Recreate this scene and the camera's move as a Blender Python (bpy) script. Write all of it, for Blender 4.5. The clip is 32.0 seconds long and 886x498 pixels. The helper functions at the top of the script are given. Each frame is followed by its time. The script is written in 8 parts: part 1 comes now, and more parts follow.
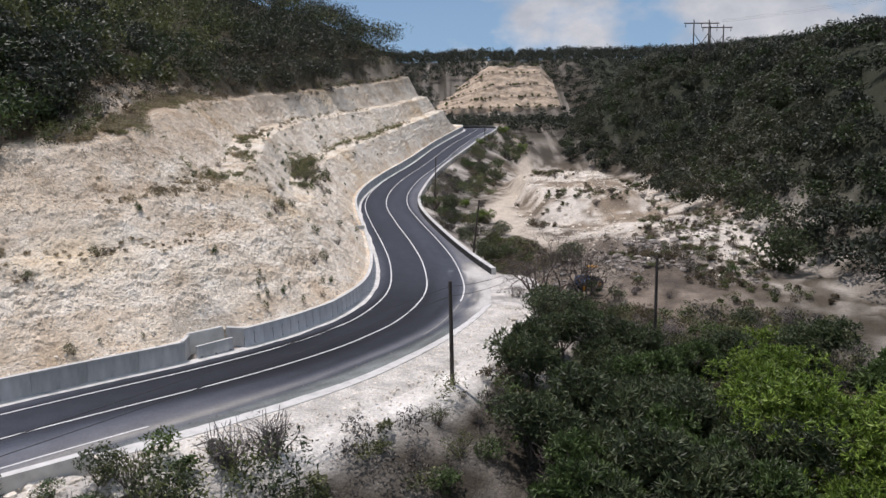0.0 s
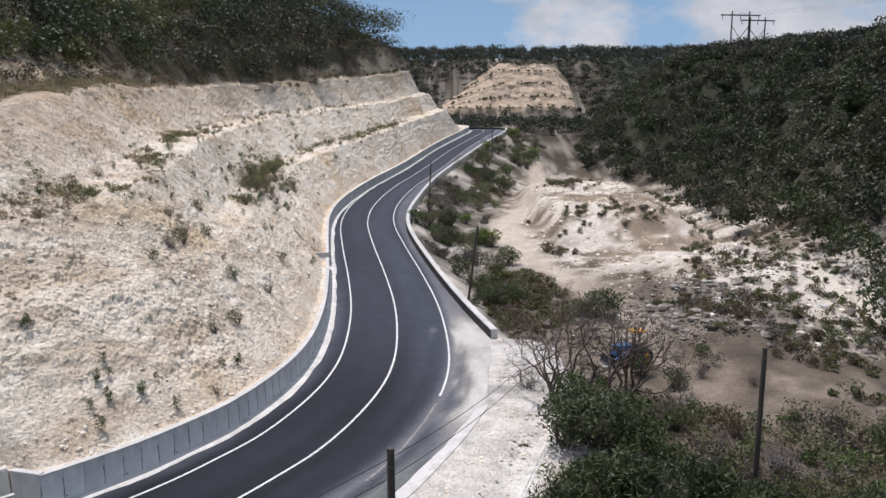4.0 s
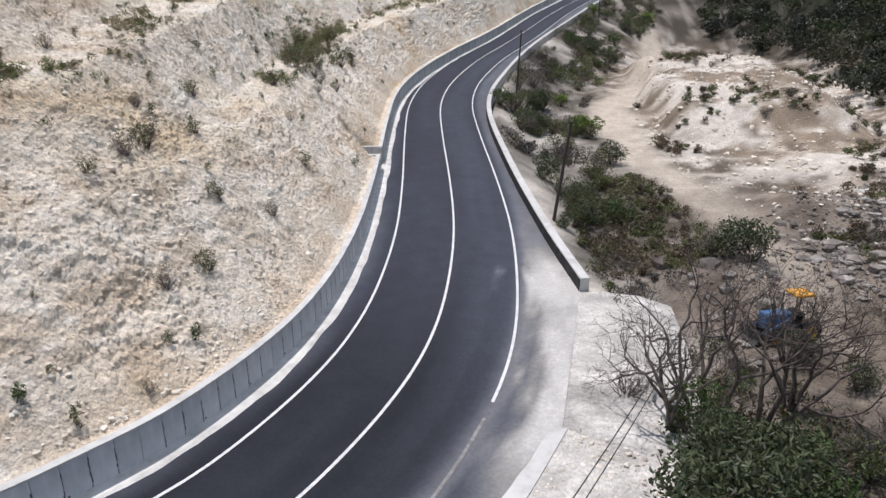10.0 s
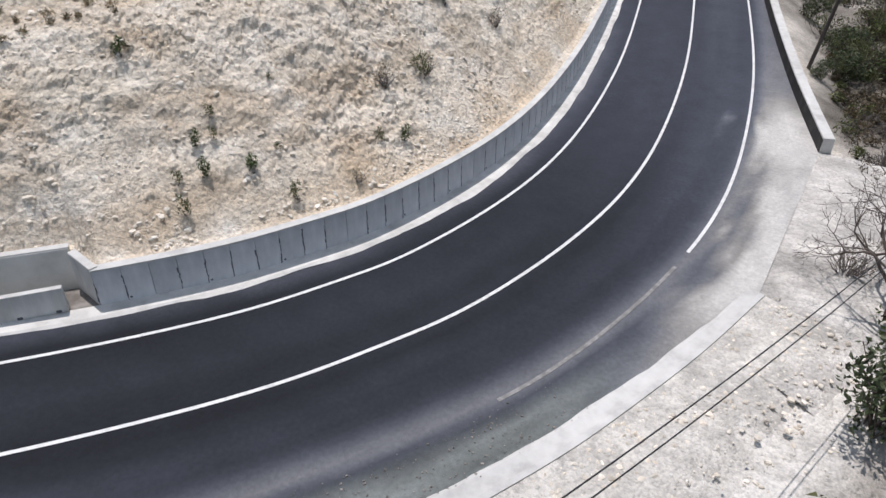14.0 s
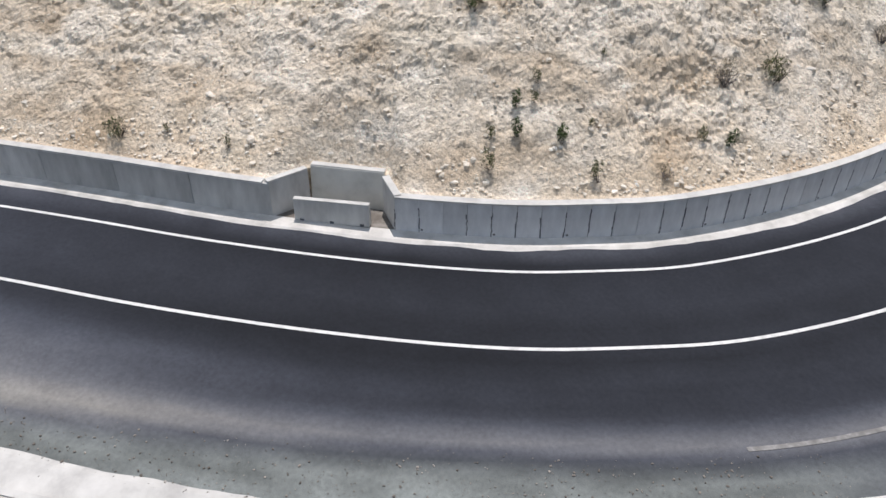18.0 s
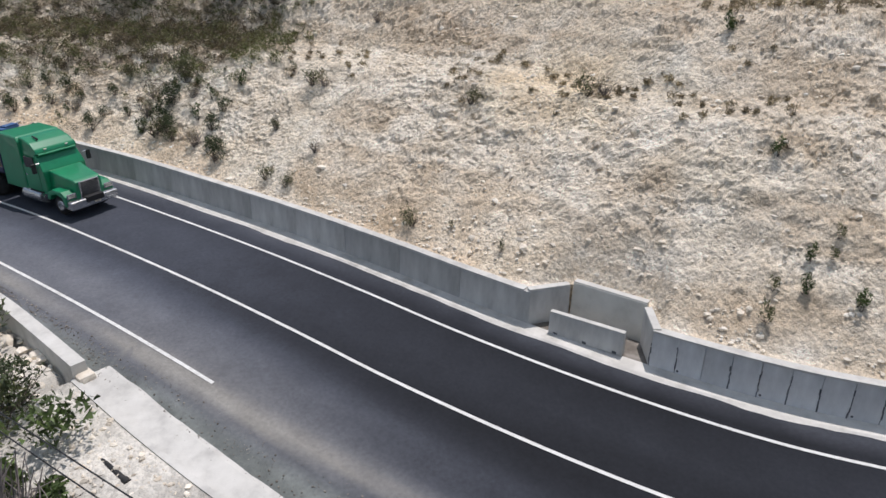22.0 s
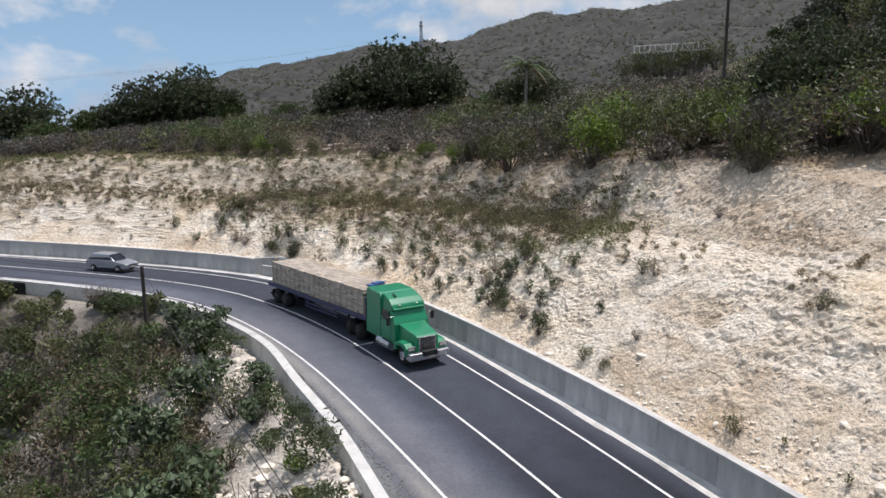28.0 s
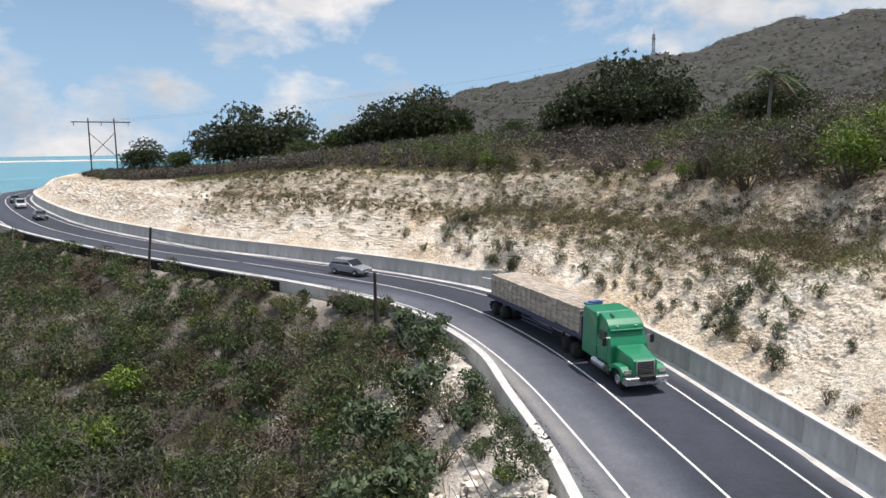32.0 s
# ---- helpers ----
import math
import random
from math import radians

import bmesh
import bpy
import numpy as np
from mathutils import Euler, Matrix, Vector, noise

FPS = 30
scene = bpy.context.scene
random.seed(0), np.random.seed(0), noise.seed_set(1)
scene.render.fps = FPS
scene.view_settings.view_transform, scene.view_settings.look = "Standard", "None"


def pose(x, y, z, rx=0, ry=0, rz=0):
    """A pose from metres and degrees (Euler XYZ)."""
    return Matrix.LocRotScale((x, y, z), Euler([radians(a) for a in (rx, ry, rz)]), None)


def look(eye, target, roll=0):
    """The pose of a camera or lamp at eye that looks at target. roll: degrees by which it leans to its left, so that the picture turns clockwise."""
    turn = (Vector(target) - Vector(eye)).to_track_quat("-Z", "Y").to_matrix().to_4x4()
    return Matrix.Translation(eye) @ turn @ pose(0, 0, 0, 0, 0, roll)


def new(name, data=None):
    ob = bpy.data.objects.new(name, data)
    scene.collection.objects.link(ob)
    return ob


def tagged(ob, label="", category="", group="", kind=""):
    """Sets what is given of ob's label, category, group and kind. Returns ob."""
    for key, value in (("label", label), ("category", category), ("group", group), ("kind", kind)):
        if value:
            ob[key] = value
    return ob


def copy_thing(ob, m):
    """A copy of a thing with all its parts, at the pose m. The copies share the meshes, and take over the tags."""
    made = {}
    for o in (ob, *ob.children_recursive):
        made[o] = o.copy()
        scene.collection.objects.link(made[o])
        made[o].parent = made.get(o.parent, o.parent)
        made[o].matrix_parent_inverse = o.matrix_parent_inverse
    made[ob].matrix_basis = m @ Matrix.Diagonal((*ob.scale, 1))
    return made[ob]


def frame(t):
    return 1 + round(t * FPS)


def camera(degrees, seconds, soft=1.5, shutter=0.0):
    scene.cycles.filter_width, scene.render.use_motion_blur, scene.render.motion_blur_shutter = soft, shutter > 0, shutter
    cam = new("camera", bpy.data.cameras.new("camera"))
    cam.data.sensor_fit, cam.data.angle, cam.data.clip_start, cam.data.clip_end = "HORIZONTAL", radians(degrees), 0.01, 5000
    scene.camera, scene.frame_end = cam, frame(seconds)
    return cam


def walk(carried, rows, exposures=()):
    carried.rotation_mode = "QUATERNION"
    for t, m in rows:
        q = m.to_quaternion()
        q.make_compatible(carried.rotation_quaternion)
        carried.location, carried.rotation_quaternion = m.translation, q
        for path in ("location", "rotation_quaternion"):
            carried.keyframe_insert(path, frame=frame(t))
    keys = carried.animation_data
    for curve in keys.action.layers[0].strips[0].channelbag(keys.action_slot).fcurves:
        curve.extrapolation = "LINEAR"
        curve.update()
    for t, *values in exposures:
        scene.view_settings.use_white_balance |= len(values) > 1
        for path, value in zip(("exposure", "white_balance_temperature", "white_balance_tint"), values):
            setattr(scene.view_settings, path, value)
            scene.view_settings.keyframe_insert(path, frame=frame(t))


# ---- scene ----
cam = camera(65.06, 32.0)
PATH = [
    (0.0, 0.00, 0.00, 15.30, 80.18, 1.31, -0.11),
    (0.5, 0.21, 2.40, 14.88, 80.19, 1.33, -0.17),
    (1.0, 0.58, 5.16, 14.66, 80.21, 1.22, -0.17),
    (1.5, 0.93, 7.97, 14.72, 80.22, 1.00, -0.13),
    (2.0, 1.24, 10.88, 14.81, 80.25, 0.86, -0.08),
    (2.5, 1.51, 13.80, 14.87, 80.25, 0.72, -0.03),
    (3.0, 1.75, 16.56, 14.96, 80.28, 0.60, 0.15),
    (3.5, 1.92, 19.55, 15.10, 80.28, 0.38, 0.34),
    (5.5, 2.38, 30.76, 15.12, 80.32, 0.27, 2.40),
    (6.0, 2.45, 33.33, 15.23, 80.34, 0.25, 2.86),
    (6.5, 2.33, 35.23, 15.27, 80.30, 0.20, 3.53),
    (7.0, 2.30, 36.05, 15.30, 80.22, 0.17, 4.19),
    (7.5, 2.26, 36.98, 14.85, 80.32, 0.22, 5.27),
    (8.0, 2.62, 37.48, 14.54, 80.15, 0.30, 6.93),
    (8.5, 2.94, 37.68, 14.51, 78.90, 0.32, 7.90),
    (9.0, 2.95, 37.69, 14.52, 75.69, 0.29, 7.99),
    (9.5, 2.96, 37.71, 14.52, 72.34, 0.38, 8.09),
    (10.0, 2.98, 37.74, 14.51, 69.84, 0.26, 8.74),
    (10.5, 3.00, 37.76, 14.47, 67.47, 0.08, 10.18),
    (11.0, 3.02, 37.80, 14.43, 65.25, 0.10, 12.08),
    (11.5, 3.04, 37.85, 14.36, 62.97, 0.02, 14.05),
    (12.0, 3.07, 37.90, 14.29, 61.34, -0.03, 16.20),
    (12.5, 3.10, 37.94, 14.23, 60.01, -0.09, 19.01),
    (13.0, 3.13, 37.99, 14.17, 58.47, -0.17, 22.01),
    (13.5, 3.15, 38.03, 14.13, 56.75, -0.02, 24.84),
    (14.0, 3.18, 38.09, 14.08, 55.89, -0.19, 28.00),
    (14.5, 3.20, 38.13, 14.04, 55.44, -0.16, 31.03),
    (16.5, 3.42, 38.54, 13.46, 55.22, 0.05, 46.13),
    (17.0, 3.42, 38.54, 13.46, 55.00, 0.03, 49.75),
    (17.5, 3.42, 38.54, 13.46, 54.88, 0.00, 53.40),
    (18.0, 3.42, 38.54, 13.46, 55.25, -0.01, 56.82),
    (18.5, 3.42, 38.54, 13.46, 56.21, 0.02, 60.32),
    (19.0, 3.42, 38.54, 13.46, 57.59, 0.05, 63.75),
    (19.5, 3.42, 38.54, 13.46, 58.84, 0.06, 67.09),
    (20.0, 3.42, 38.54, 13.46, 60.04, 0.05, 70.52),
    (20.5, 3.42, 38.54, 13.46, 61.40, 0.05, 73.49),
    (21.0, 3.43, 38.55, 13.46, 62.66, 0.20, 75.94),
    (21.5, 3.43, 38.54, 13.46, 63.84, 0.26, 78.36),
    (22.0, 3.44, 38.54, 13.46, 64.97, 0.37, 80.78),
    (22.5, 3.44, 38.55, 13.46, 66.21, 0.35, 83.23),
    (23.0, 3.44, 38.55, 13.45, 67.43, 0.50, 85.86),
    (23.5, 3.45, 38.55, 13.45, 68.65, 0.49, 88.37),
    (24.0, 3.45, 38.55, 13.45, 69.92, 0.53, 90.82),
    (24.5, 3.45, 38.55, 13.45, 71.18, 0.48, 93.07),
    (25.0, 3.46, 38.55, 13.44, 72.46, 0.45, 95.22),
    (25.5, 3.46, 38.55, 13.44, 73.79, 0.37, 97.32),
    (27.5, 3.48, 38.56, 13.42, 79.02, 0.39, 105.48),
    (28.0, 3.48, 38.56, 13.42, 80.25, 0.46, 107.75),
    (28.5, 3.48, 38.56, 13.42, 81.11, 0.57, 110.05),
    (29.0, 3.48, 38.56, 13.42, 81.45, 0.55, 112.48),
    (29.5, 3.48, 38.57, 13.41, 81.65, 0.48, 114.88),
    (30.0, 3.48, 38.57, 13.41, 81.73, 0.43, 117.17),
    (30.5, 3.48, 38.57, 13.41, 81.71, 0.43, 119.51),
    (31.0, 3.48, 38.58, 13.41, 81.76, 0.62, 121.83),
    (31.5, 3.48, 38.58, 13.41, 81.69, 0.49, 124.06),
    (32.0, 3.48, 38.58, 13.41, 81.75, 0.59, 125.88),
]
walk(cam, [(t, pose(x, y, z, rx, ry, rz)) for t, x, y, z, rx, ry, rz in PATH],
     [(0.0, -0.26, 6420, 15), (6.0, -0.14, 6330, 14), (13.0, -0.26, 6300, 13), (17.0, -0.19, 6520, 12), (19.5, -0.24, 6500, 12), (22.0, -0.35, 6500, 12), (23.5, -0.33, 6480, 12), (25.0, -0.25, 6440, 13), (29.0, 0.01, 6560, 13), (32.0, 0.12, 6700, 12)])

# ---- light ----
SUN = Vector((-0.215, 0.175, 0.961)).normalized()
world = bpy.data.worlds.new("sky")
scene.world = world
world.use_nodes = True
wn, wl = world.node_tree.nodes, world.node_tree.links
wn.clear()


def wnode(kind, **kw):
    n = wn.new(kind)
    for k, v in kw.items():
        n.inputs[k].default_value = v
    return n


w_out, w_bg = wn.new("ShaderNodeOutputWorld"), wn.new("ShaderNodeBackground")
w_sky = wn.new("ShaderNodeTexSky")
w_sky.sky_type, w_sky.sun_disc = "NISHITA", False
w_sky.sun_elevation, w_sky.sun_rotation = math.asin(SUN.z), math.atan2(SUN.x, SUN.y)
w_sky.air_density, w_sky.dust_density, w_sky.ozone_density = 1.0, 0.0, 3.5
w_co = wn.new("ShaderNodeTexCoord")
w_map = wn.new("ShaderNodeMapping")
w_map.inputs["Scale"].default_value = (1.0, 1.0, 1.7)
w_cloud = wnode("ShaderNodeTexNoise", Scale=3.1, Detail=10.0, Roughness=0.55, Distortion=0.15)
w_ramp = wn.new("ShaderNodeValToRGB")
w_ramp.color_ramp.elements[0].position, w_ramp.color_ramp.elements[1].position = 0.455, 0.54
w_shade = wnode("ShaderNodeTexNoise", Scale=5.0, Detail=6.0, Roughness=0.6)
w_col = wn.new("ShaderNodeValToRGB")
w_col.color_ramp.elements[0].position, w_col.color_ramp.elements[1].position = 0.35, 0.62
w_col.color_ramp.elements[0].color, w_col.color_ramp.elements[1].color = (5.2, 5.8, 6.6, 1), (9.5, 9.6, 9.8, 1)
w_mix = wn.new("ShaderNodeMix")
w_mix.data_type = "RGBA"
wl.new(w_co.outputs["Generated"], w_map.inputs["Vector"])
wl.new(w_map.outputs["Vector"], w_cloud.inputs["Vector"])
wl.new(w_map.outputs["Vector"], w_shade.inputs["Vector"])
wl.new(w_cloud.outputs["Fac"], w_ramp.inputs["Fac"])
wl.new(w_shade.outputs["Fac"], w_col.inputs["Fac"])
wl.new(w_ramp.outputs["Color"], w_mix.inputs["Factor"])
w_sep = wn.new("ShaderNodeSeparateXYZ")
w_hz = wn.new("ShaderNodeMapRange")
w_hz.interpolation_type = "SMOOTHSTEP"
w_hz.inputs["From Min"].default_value, w_hz.inputs["From Max"].default_value = 0.34, -0.02
w_hz.inputs["To Min"].default_value, w_hz.inputs["To Max"].default_value = 0.25, 0.92
w_pale = wn.new("ShaderNodeMix")
w_pale.data_type = "RGBA"
w_pale.inputs[7].default_value = (3.9, 6.3, 9.2, 1)
wl.new(w_co.outputs["Generated"], w_sep.inputs[0])
wl.new(w_sep.outputs["Z"], w_hz.inputs["Value"])
wl.new(w_hz.outputs["Result"], w_pale.inputs["Factor"])
wl.new(w_sky.outputs["Color"], w_pale.inputs[6])
wl.new(w_pale.outputs[2], w_mix.inputs[6])
wl.new(w_col.outputs["Color"], w_mix.inputs[7])
wl.new(w_mix.outputs[2], w_bg.inputs["Color"])
w_bg.inputs["Strength"].default_value = 0.085
wl.new(w_bg.outputs[0], w_out.inputs[0])
sun = new("sun", bpy.data.lights.new("sun", "SUN"))
sun.data.energy, sun.data.angle, sun.data.color = 3.7, radians(0.6), (1.0, 0.945, 0.915)
sun.matrix_world = look(SUN * 300, (0, 0, 0))


# ---- materials ----
def material(name, stops, scale=2.0, detail=8.0, rough=0.9, bump=0.0, bscale=20.0, metal=0.0, big=0.0, vec="Object",
             island=0.0, objrand=0.0, attr="", trans=0.0, rough2=None, stretch=None, bdist=0.05, fine=0.0, rubble=0.0):
    """Noise-coloured surface: stops run from dark to light; big: slow second variation; bump: relief; attr: a colour layer it multiplies."""
    m = bpy.data.materials.new(name)
    m.use_nodes = True
    nt = m.node_tree
    nd, lk = nt.nodes, nt.links
    bs = nd["Principled BSDF"]
    co = nd.new("ShaderNodeTexCoord")
    src = co.outputs[vec]
    if stretch:
        mp = nd.new("ShaderNodeMapping")
        mp.inputs["Scale"].default_value = stretch
        lk.new(src, mp.inputs["Vector"])
        src = mp.outputs["Vector"]
    nz = nd.new("ShaderNodeTexNoise")
    nz.inputs["Scale"].default_value, nz.inputs["Detail"].default_value, nz.inputs["Roughness"].default_value = scale, detail, 0.62
    lk.new(src, nz.inputs["Vector"])
    rp = nd.new("ShaderNodeValToRGB")
    e = rp.color_ramp.elements
    e[0].position, e[1].position = 0.30, 0.70
    e[0].color, e[1].color = (*stops[0], 1), (*stops[-1], 1)
    for i, c in enumerate(stops[1:-1]):
        e.new(0.30 + 0.40 * (i + 1) / (len(stops) - 1)).color = (*c, 1)
    lk.new(nz.outputs["Fac"], rp.inputs["Fac"])
    col = rp.outputs["Color"]

    def times(col, val, amount):
        h = nd.new("ShaderNodeMath")
        h.operation = "MULTIPLY_ADD"
        h.inputs[1].default_value, h.inputs[2].default_value = 2 * amount, 1 - amount
        lk.new(val, h.inputs[0])
        mx = nd.new("ShaderNodeMix")
        mx.data_type, mx.blend_type = "RGBA", "MULTIPLY"
        mx.inputs["Factor"].default_value = 1.0
        lk.new(col, mx.inputs[6])
        lk.new(h.outputs[0], mx.inputs[7])
        return mx.outputs[2]

    if big:
        n2 = nd.new("ShaderNodeTexNoise")
        n2.inputs["Scale"].default_value, n2.inputs["Detail"].default_value = scale * 0.13, 4.0
        lk.new(src, n2.inputs["Vector"])
        col = times(col, n2.outputs["Fac"], big)
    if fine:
        # fine dark noise: shadow in pits between stones put into the colour; asphalt grain
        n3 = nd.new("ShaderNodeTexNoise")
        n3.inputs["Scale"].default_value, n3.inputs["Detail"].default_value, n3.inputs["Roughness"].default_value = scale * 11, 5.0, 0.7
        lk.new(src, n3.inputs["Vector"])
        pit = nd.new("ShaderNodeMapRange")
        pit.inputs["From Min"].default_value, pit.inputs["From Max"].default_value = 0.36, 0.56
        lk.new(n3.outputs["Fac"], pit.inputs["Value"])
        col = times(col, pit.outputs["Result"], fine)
    if island:
        g = nd.new("ShaderNodeNewGeometry")
        col = times(col, g.outputs["Random Per Island"], island)
    if objrand:
        oi = nd.new("ShaderNodeObjectInfo")
        col = times(col, oi.outputs["Random"], objrand)
    if attr:
        at = nd.new("ShaderNodeAttribute")
        at.attribute_name = attr
        mx = nd.new("ShaderNodeMix")
        mx.data_type, mx.blend_type = "RGBA", "MULTIPLY"
        mx.inputs["Factor"].default_value = 1.0
        lk.new(col, mx.inputs[6])
        lk.new(at.outputs["Color"], mx.inputs[7])
        col = mx.outputs[2]
    lk.new(col, bs.inputs["Base Color"])
    bs.inputs["Roughness"].default_value, bs.inputs["Metallic"].default_value = rough, metal
    if rough2 is not None:
        mr = nd.new("ShaderNodeMapRange")
        mr.inputs["To Min"].default_value, mr.inputs["To Max"].default_value = rough, rough2
        lk.new(nz.outputs["Fac"], mr.inputs["Value"])
        lk.new(mr.outputs["Result"], bs.inputs["Roughness"])
    if trans:
        bs.inputs["Subsurface Weight"].default_value = 0.0
        tr = nd.new("ShaderNodeBsdfTranslucent")
        lk.new(col, tr.inputs["Color"])
        ms = nd.new("ShaderNodeMixShader")
        ms.inputs[0].default_value = trans
        lk.new(bs.outputs[0], ms.inputs[1])
        lk.new(tr.outputs[0], ms.inputs[2])
        lk.new(ms.outputs[0], nd["Material Output"].inputs["Surface"])
    if bump:
        nb = nd.new("ShaderNodeTexNoise")
        nb.inputs["Scale"].default_value, nb.inputs["Detail"].default_value, nb.inputs["Roughness"].default_value = bscale, 6.0, 0.65
        lk.new(src, nb.inputs["Vector"])
        bp = nd.new("ShaderNodeBump")
        bp.inputs["Strength"].default_value, bp.inputs["Distance"].default_value = bump, bdist
        height = nb.outputs["Fac"]
        if rubble:
            # broken stones: two sizes of cells over the noise
            for sc, am in ((rubble, 0.9), (rubble * 2.7, 0.45)):
                warp = nd.new("ShaderNodeMix")
                warp.data_type, warp.blend_type = "RGBA", "LINEAR_LIGHT"
                warp.inputs["Factor"].default_value = 0.10
                lk.new(src, warp.inputs[6])
                lk.new(nb.outputs["Color"], warp.inputs[7])
                vo = nd.new("ShaderNodeTexVoronoi")
                vo.inputs["Scale"].default_value, vo.inputs["Randomness"].default_value = sc, 1.0
                lk.new(warp.outputs[2], vo.inputs["Vector"])
                ad = nd.new("ShaderNodeMath")
                ad.operation = "MULTIPLY_ADD"
                ad.inputs[1].default_value = -am
                lk.new(vo.outputs["Distance"], ad.inputs[0])
                lk.new(height, ad.inputs[2])
                height = ad.outputs[0]
                if sc == rubble:
                    sep = nd.new("ShaderNodeSeparateColor")
                    lk.new(vo.outputs["Color"], sep.inputs[0])
                    col = times(col, sep.outputs[0], 0.10)
                    lk.new(col, bs.inputs["Base Color"])
        lk.new(height, bp.inputs["Height"])
        lk.new(bp.outputs["Normal"], bs.inputs["Normal"])
    return m


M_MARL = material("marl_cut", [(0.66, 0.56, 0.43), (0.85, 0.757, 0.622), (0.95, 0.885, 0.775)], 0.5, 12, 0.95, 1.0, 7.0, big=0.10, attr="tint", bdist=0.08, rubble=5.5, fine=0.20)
M_ROCK = material("limestone_rubble", [(0.60, 0.52, 0.42), (0.80, 0.725, 0.615), (0.94, 0.89, 0.80)], 1.5, 6, 0.95, 0.5, 6.0, island=0.25, bdist=0.1)
M_GROUND = material("earth", [(0.70, 0.69, 0.67), (0.9, 0.88, 0.85), (1.0, 0.99, 0.97)], 0.7, 9, 0.96, 0.9, 2.6, big=0.16, attr="tint", bdist=0.075, rubble=4.5, fine=0.16)
M_ASPH = material("asphalt", [(0.80, 0.80, 0.81), (0.95, 0.95, 0.96), (1.10, 1.10, 1.10)], 7.0, 12, 0.88, 0.35, 60.0, big=0.22, attr="tint", bdist=0.012, fine=0.16)
M_ASPH.node_tree.nodes["Principled BSDF"].inputs["Specular IOR Level"].default_value = 0.25
M_LINE = material("road_paint", [(0.58, 0.58, 0.56), (0.74, 0.74, 0.72), (0.80, 0.80, 0.79)], 4.0, 8, 0.7, big=0.2)
M_CONC = material("concrete_wall", [(0.40, 0.395, 0.38), (0.54, 0.535, 0.515), (0.65, 0.645, 0.62)], 1.1, 9, 0.88, 0.15, 14.0, big=0.25, objrand=0.12, bdist=0.02, stretch=(1.6, 1.6, 0.5))
M_PANEL = material("pale_wall_panel", [(0.52, 0.525, 0.53), (0.66, 0.665, 0.67), (0.76, 0.765, 0.77)], 1.3, 9, 0.88, 0.15, 14.0, big=0.2, objrand=0.08, bdist=0.02, stretch=(1.6, 1.6, 0.6))
M_CAP = material("concrete_cap", [(0.48, 0.47, 0.45), (0.62, 0.61, 0.58), (0.70, 0.69, 0.66)], 1.4, 8, 0.9, 0.2, 18.0, big=0.2, bdist=0.02)
M_PALE = material("pale_concrete", [(0.52, 0.51, 0.46), (0.64, 0.63, 0.58), (0.71, 0.70, 0.65)], 1.0, 8, 0.9, 0.15, 12.0, big=0.2, bdist=0.02)
M_GUTTER = material("gutter_concrete", [(0.50, 0.485, 0.45), (0.68, 0.66, 0.62), (0.80, 0.78, 0.74)], 1.2, 9, 0.92, 0.3, 10.0, big=0.3, bdist=0.03)
M_SPOIL = material("grey_spoil", [(0.12, 0.105, 0.09), (0.22, 0.195, 0.17), (0.42, 0.39, 0.355)], 1.2, 6, 0.95, 0.4, 8.0, island=0.4, bdist=0.05)
M_STAIN = material("streak_stain", [(0.07, 0.075, 0.085), (0.11, 0.115, 0.125), (0.16, 0.165, 0.17)], 5.0, 8, 0.9)
M_BARK = material("bark", [(0.06, 0.045, 0.035), (0.12, 0.095, 0.08), (0.20, 0.17, 0.15)], 6.0, 8, 0.92, 0.5, 30.0, bdist=0.02, stretch=(1, 1, 0.25))
M_GREYBARK = material("dry_twigs", [(0.16, 0.14, 0.13), (0.24, 0.21, 0.20), (0.32, 0.29, 0.27)], 5.0, 6, 0.92)
M_POLE = material("pole_wood", [(0.05, 0.04, 0.033), (0.085, 0.07, 0.06), (0.13, 0.11, 0.10)], 5.0, 8, 0.9, 0.4, 30.0, stretch=(1, 1, 0.1), bdist=0.01)


def leaves(name, lo, mid, hi):
    return material(name, [lo, mid, hi], 0.25, 4, 0.55, island=0.62, objrand=0.12, trans=0.24)


L_DARK = leaves("leaf_dark_green", (0.048, 0.064, 0.028), (0.078, 0.100, 0.044), (0.115, 0.140, 0.062))
L_MID = leaves("leaf_green", (0.050, 0.082, 0.023), (0.082, 0.125, 0.036), (0.120, 0.165, 0.052))
L_WOODS = leaves("leaf_woods", (0.024, 0.031, 0.020), (0.039, 0.048, 0.029), (0.062, 0.072, 0.042))
L_WOODS_GREEN = leaves("leaf_woods_green", (0.030, 0.045, 0.016), (0.047, 0.066, 0.024), (0.070, 0.092, 0.036))
L_WOODS_DRY = leaves("leaf_woods_dry", (0.042, 0.044, 0.026), (0.062, 0.064, 0.037), (0.090, 0.090, 0.054))
L_GRASS = leaves("leaf_grass_green", (0.115, 0.125, 0.045), (0.165, 0.175, 0.065), (0.23, 0.235, 0.10))
L_LIME = leaves("leaf_bright_green", (0.105, 0.165, 0.022), (0.165, 0.24, 0.034), (0.22, 0.30, 0.05))
L_OLIVE = leaves("leaf_olive", (0.076, 0.090, 0.030), (0.118, 0.132, 0.045), (0.170, 0.182, 0.070))
L_DRY = leaves("leaf_dry", (0.080, 0.062, 0.038), (0.125, 0.098, 0.058), (0.18, 0.145, 0.09))
L_SAGE = leaves("leaf_sage", (0.105, 0.115, 0.052), (0.16, 0.168, 0.076), (0.22, 0.225, 0.11))
L_STRAW = leaves("leaf_straw", (0.22, 0.18, 0.115), (0.31, 0.26, 0.165), (0.41, 0.355, 0.235))
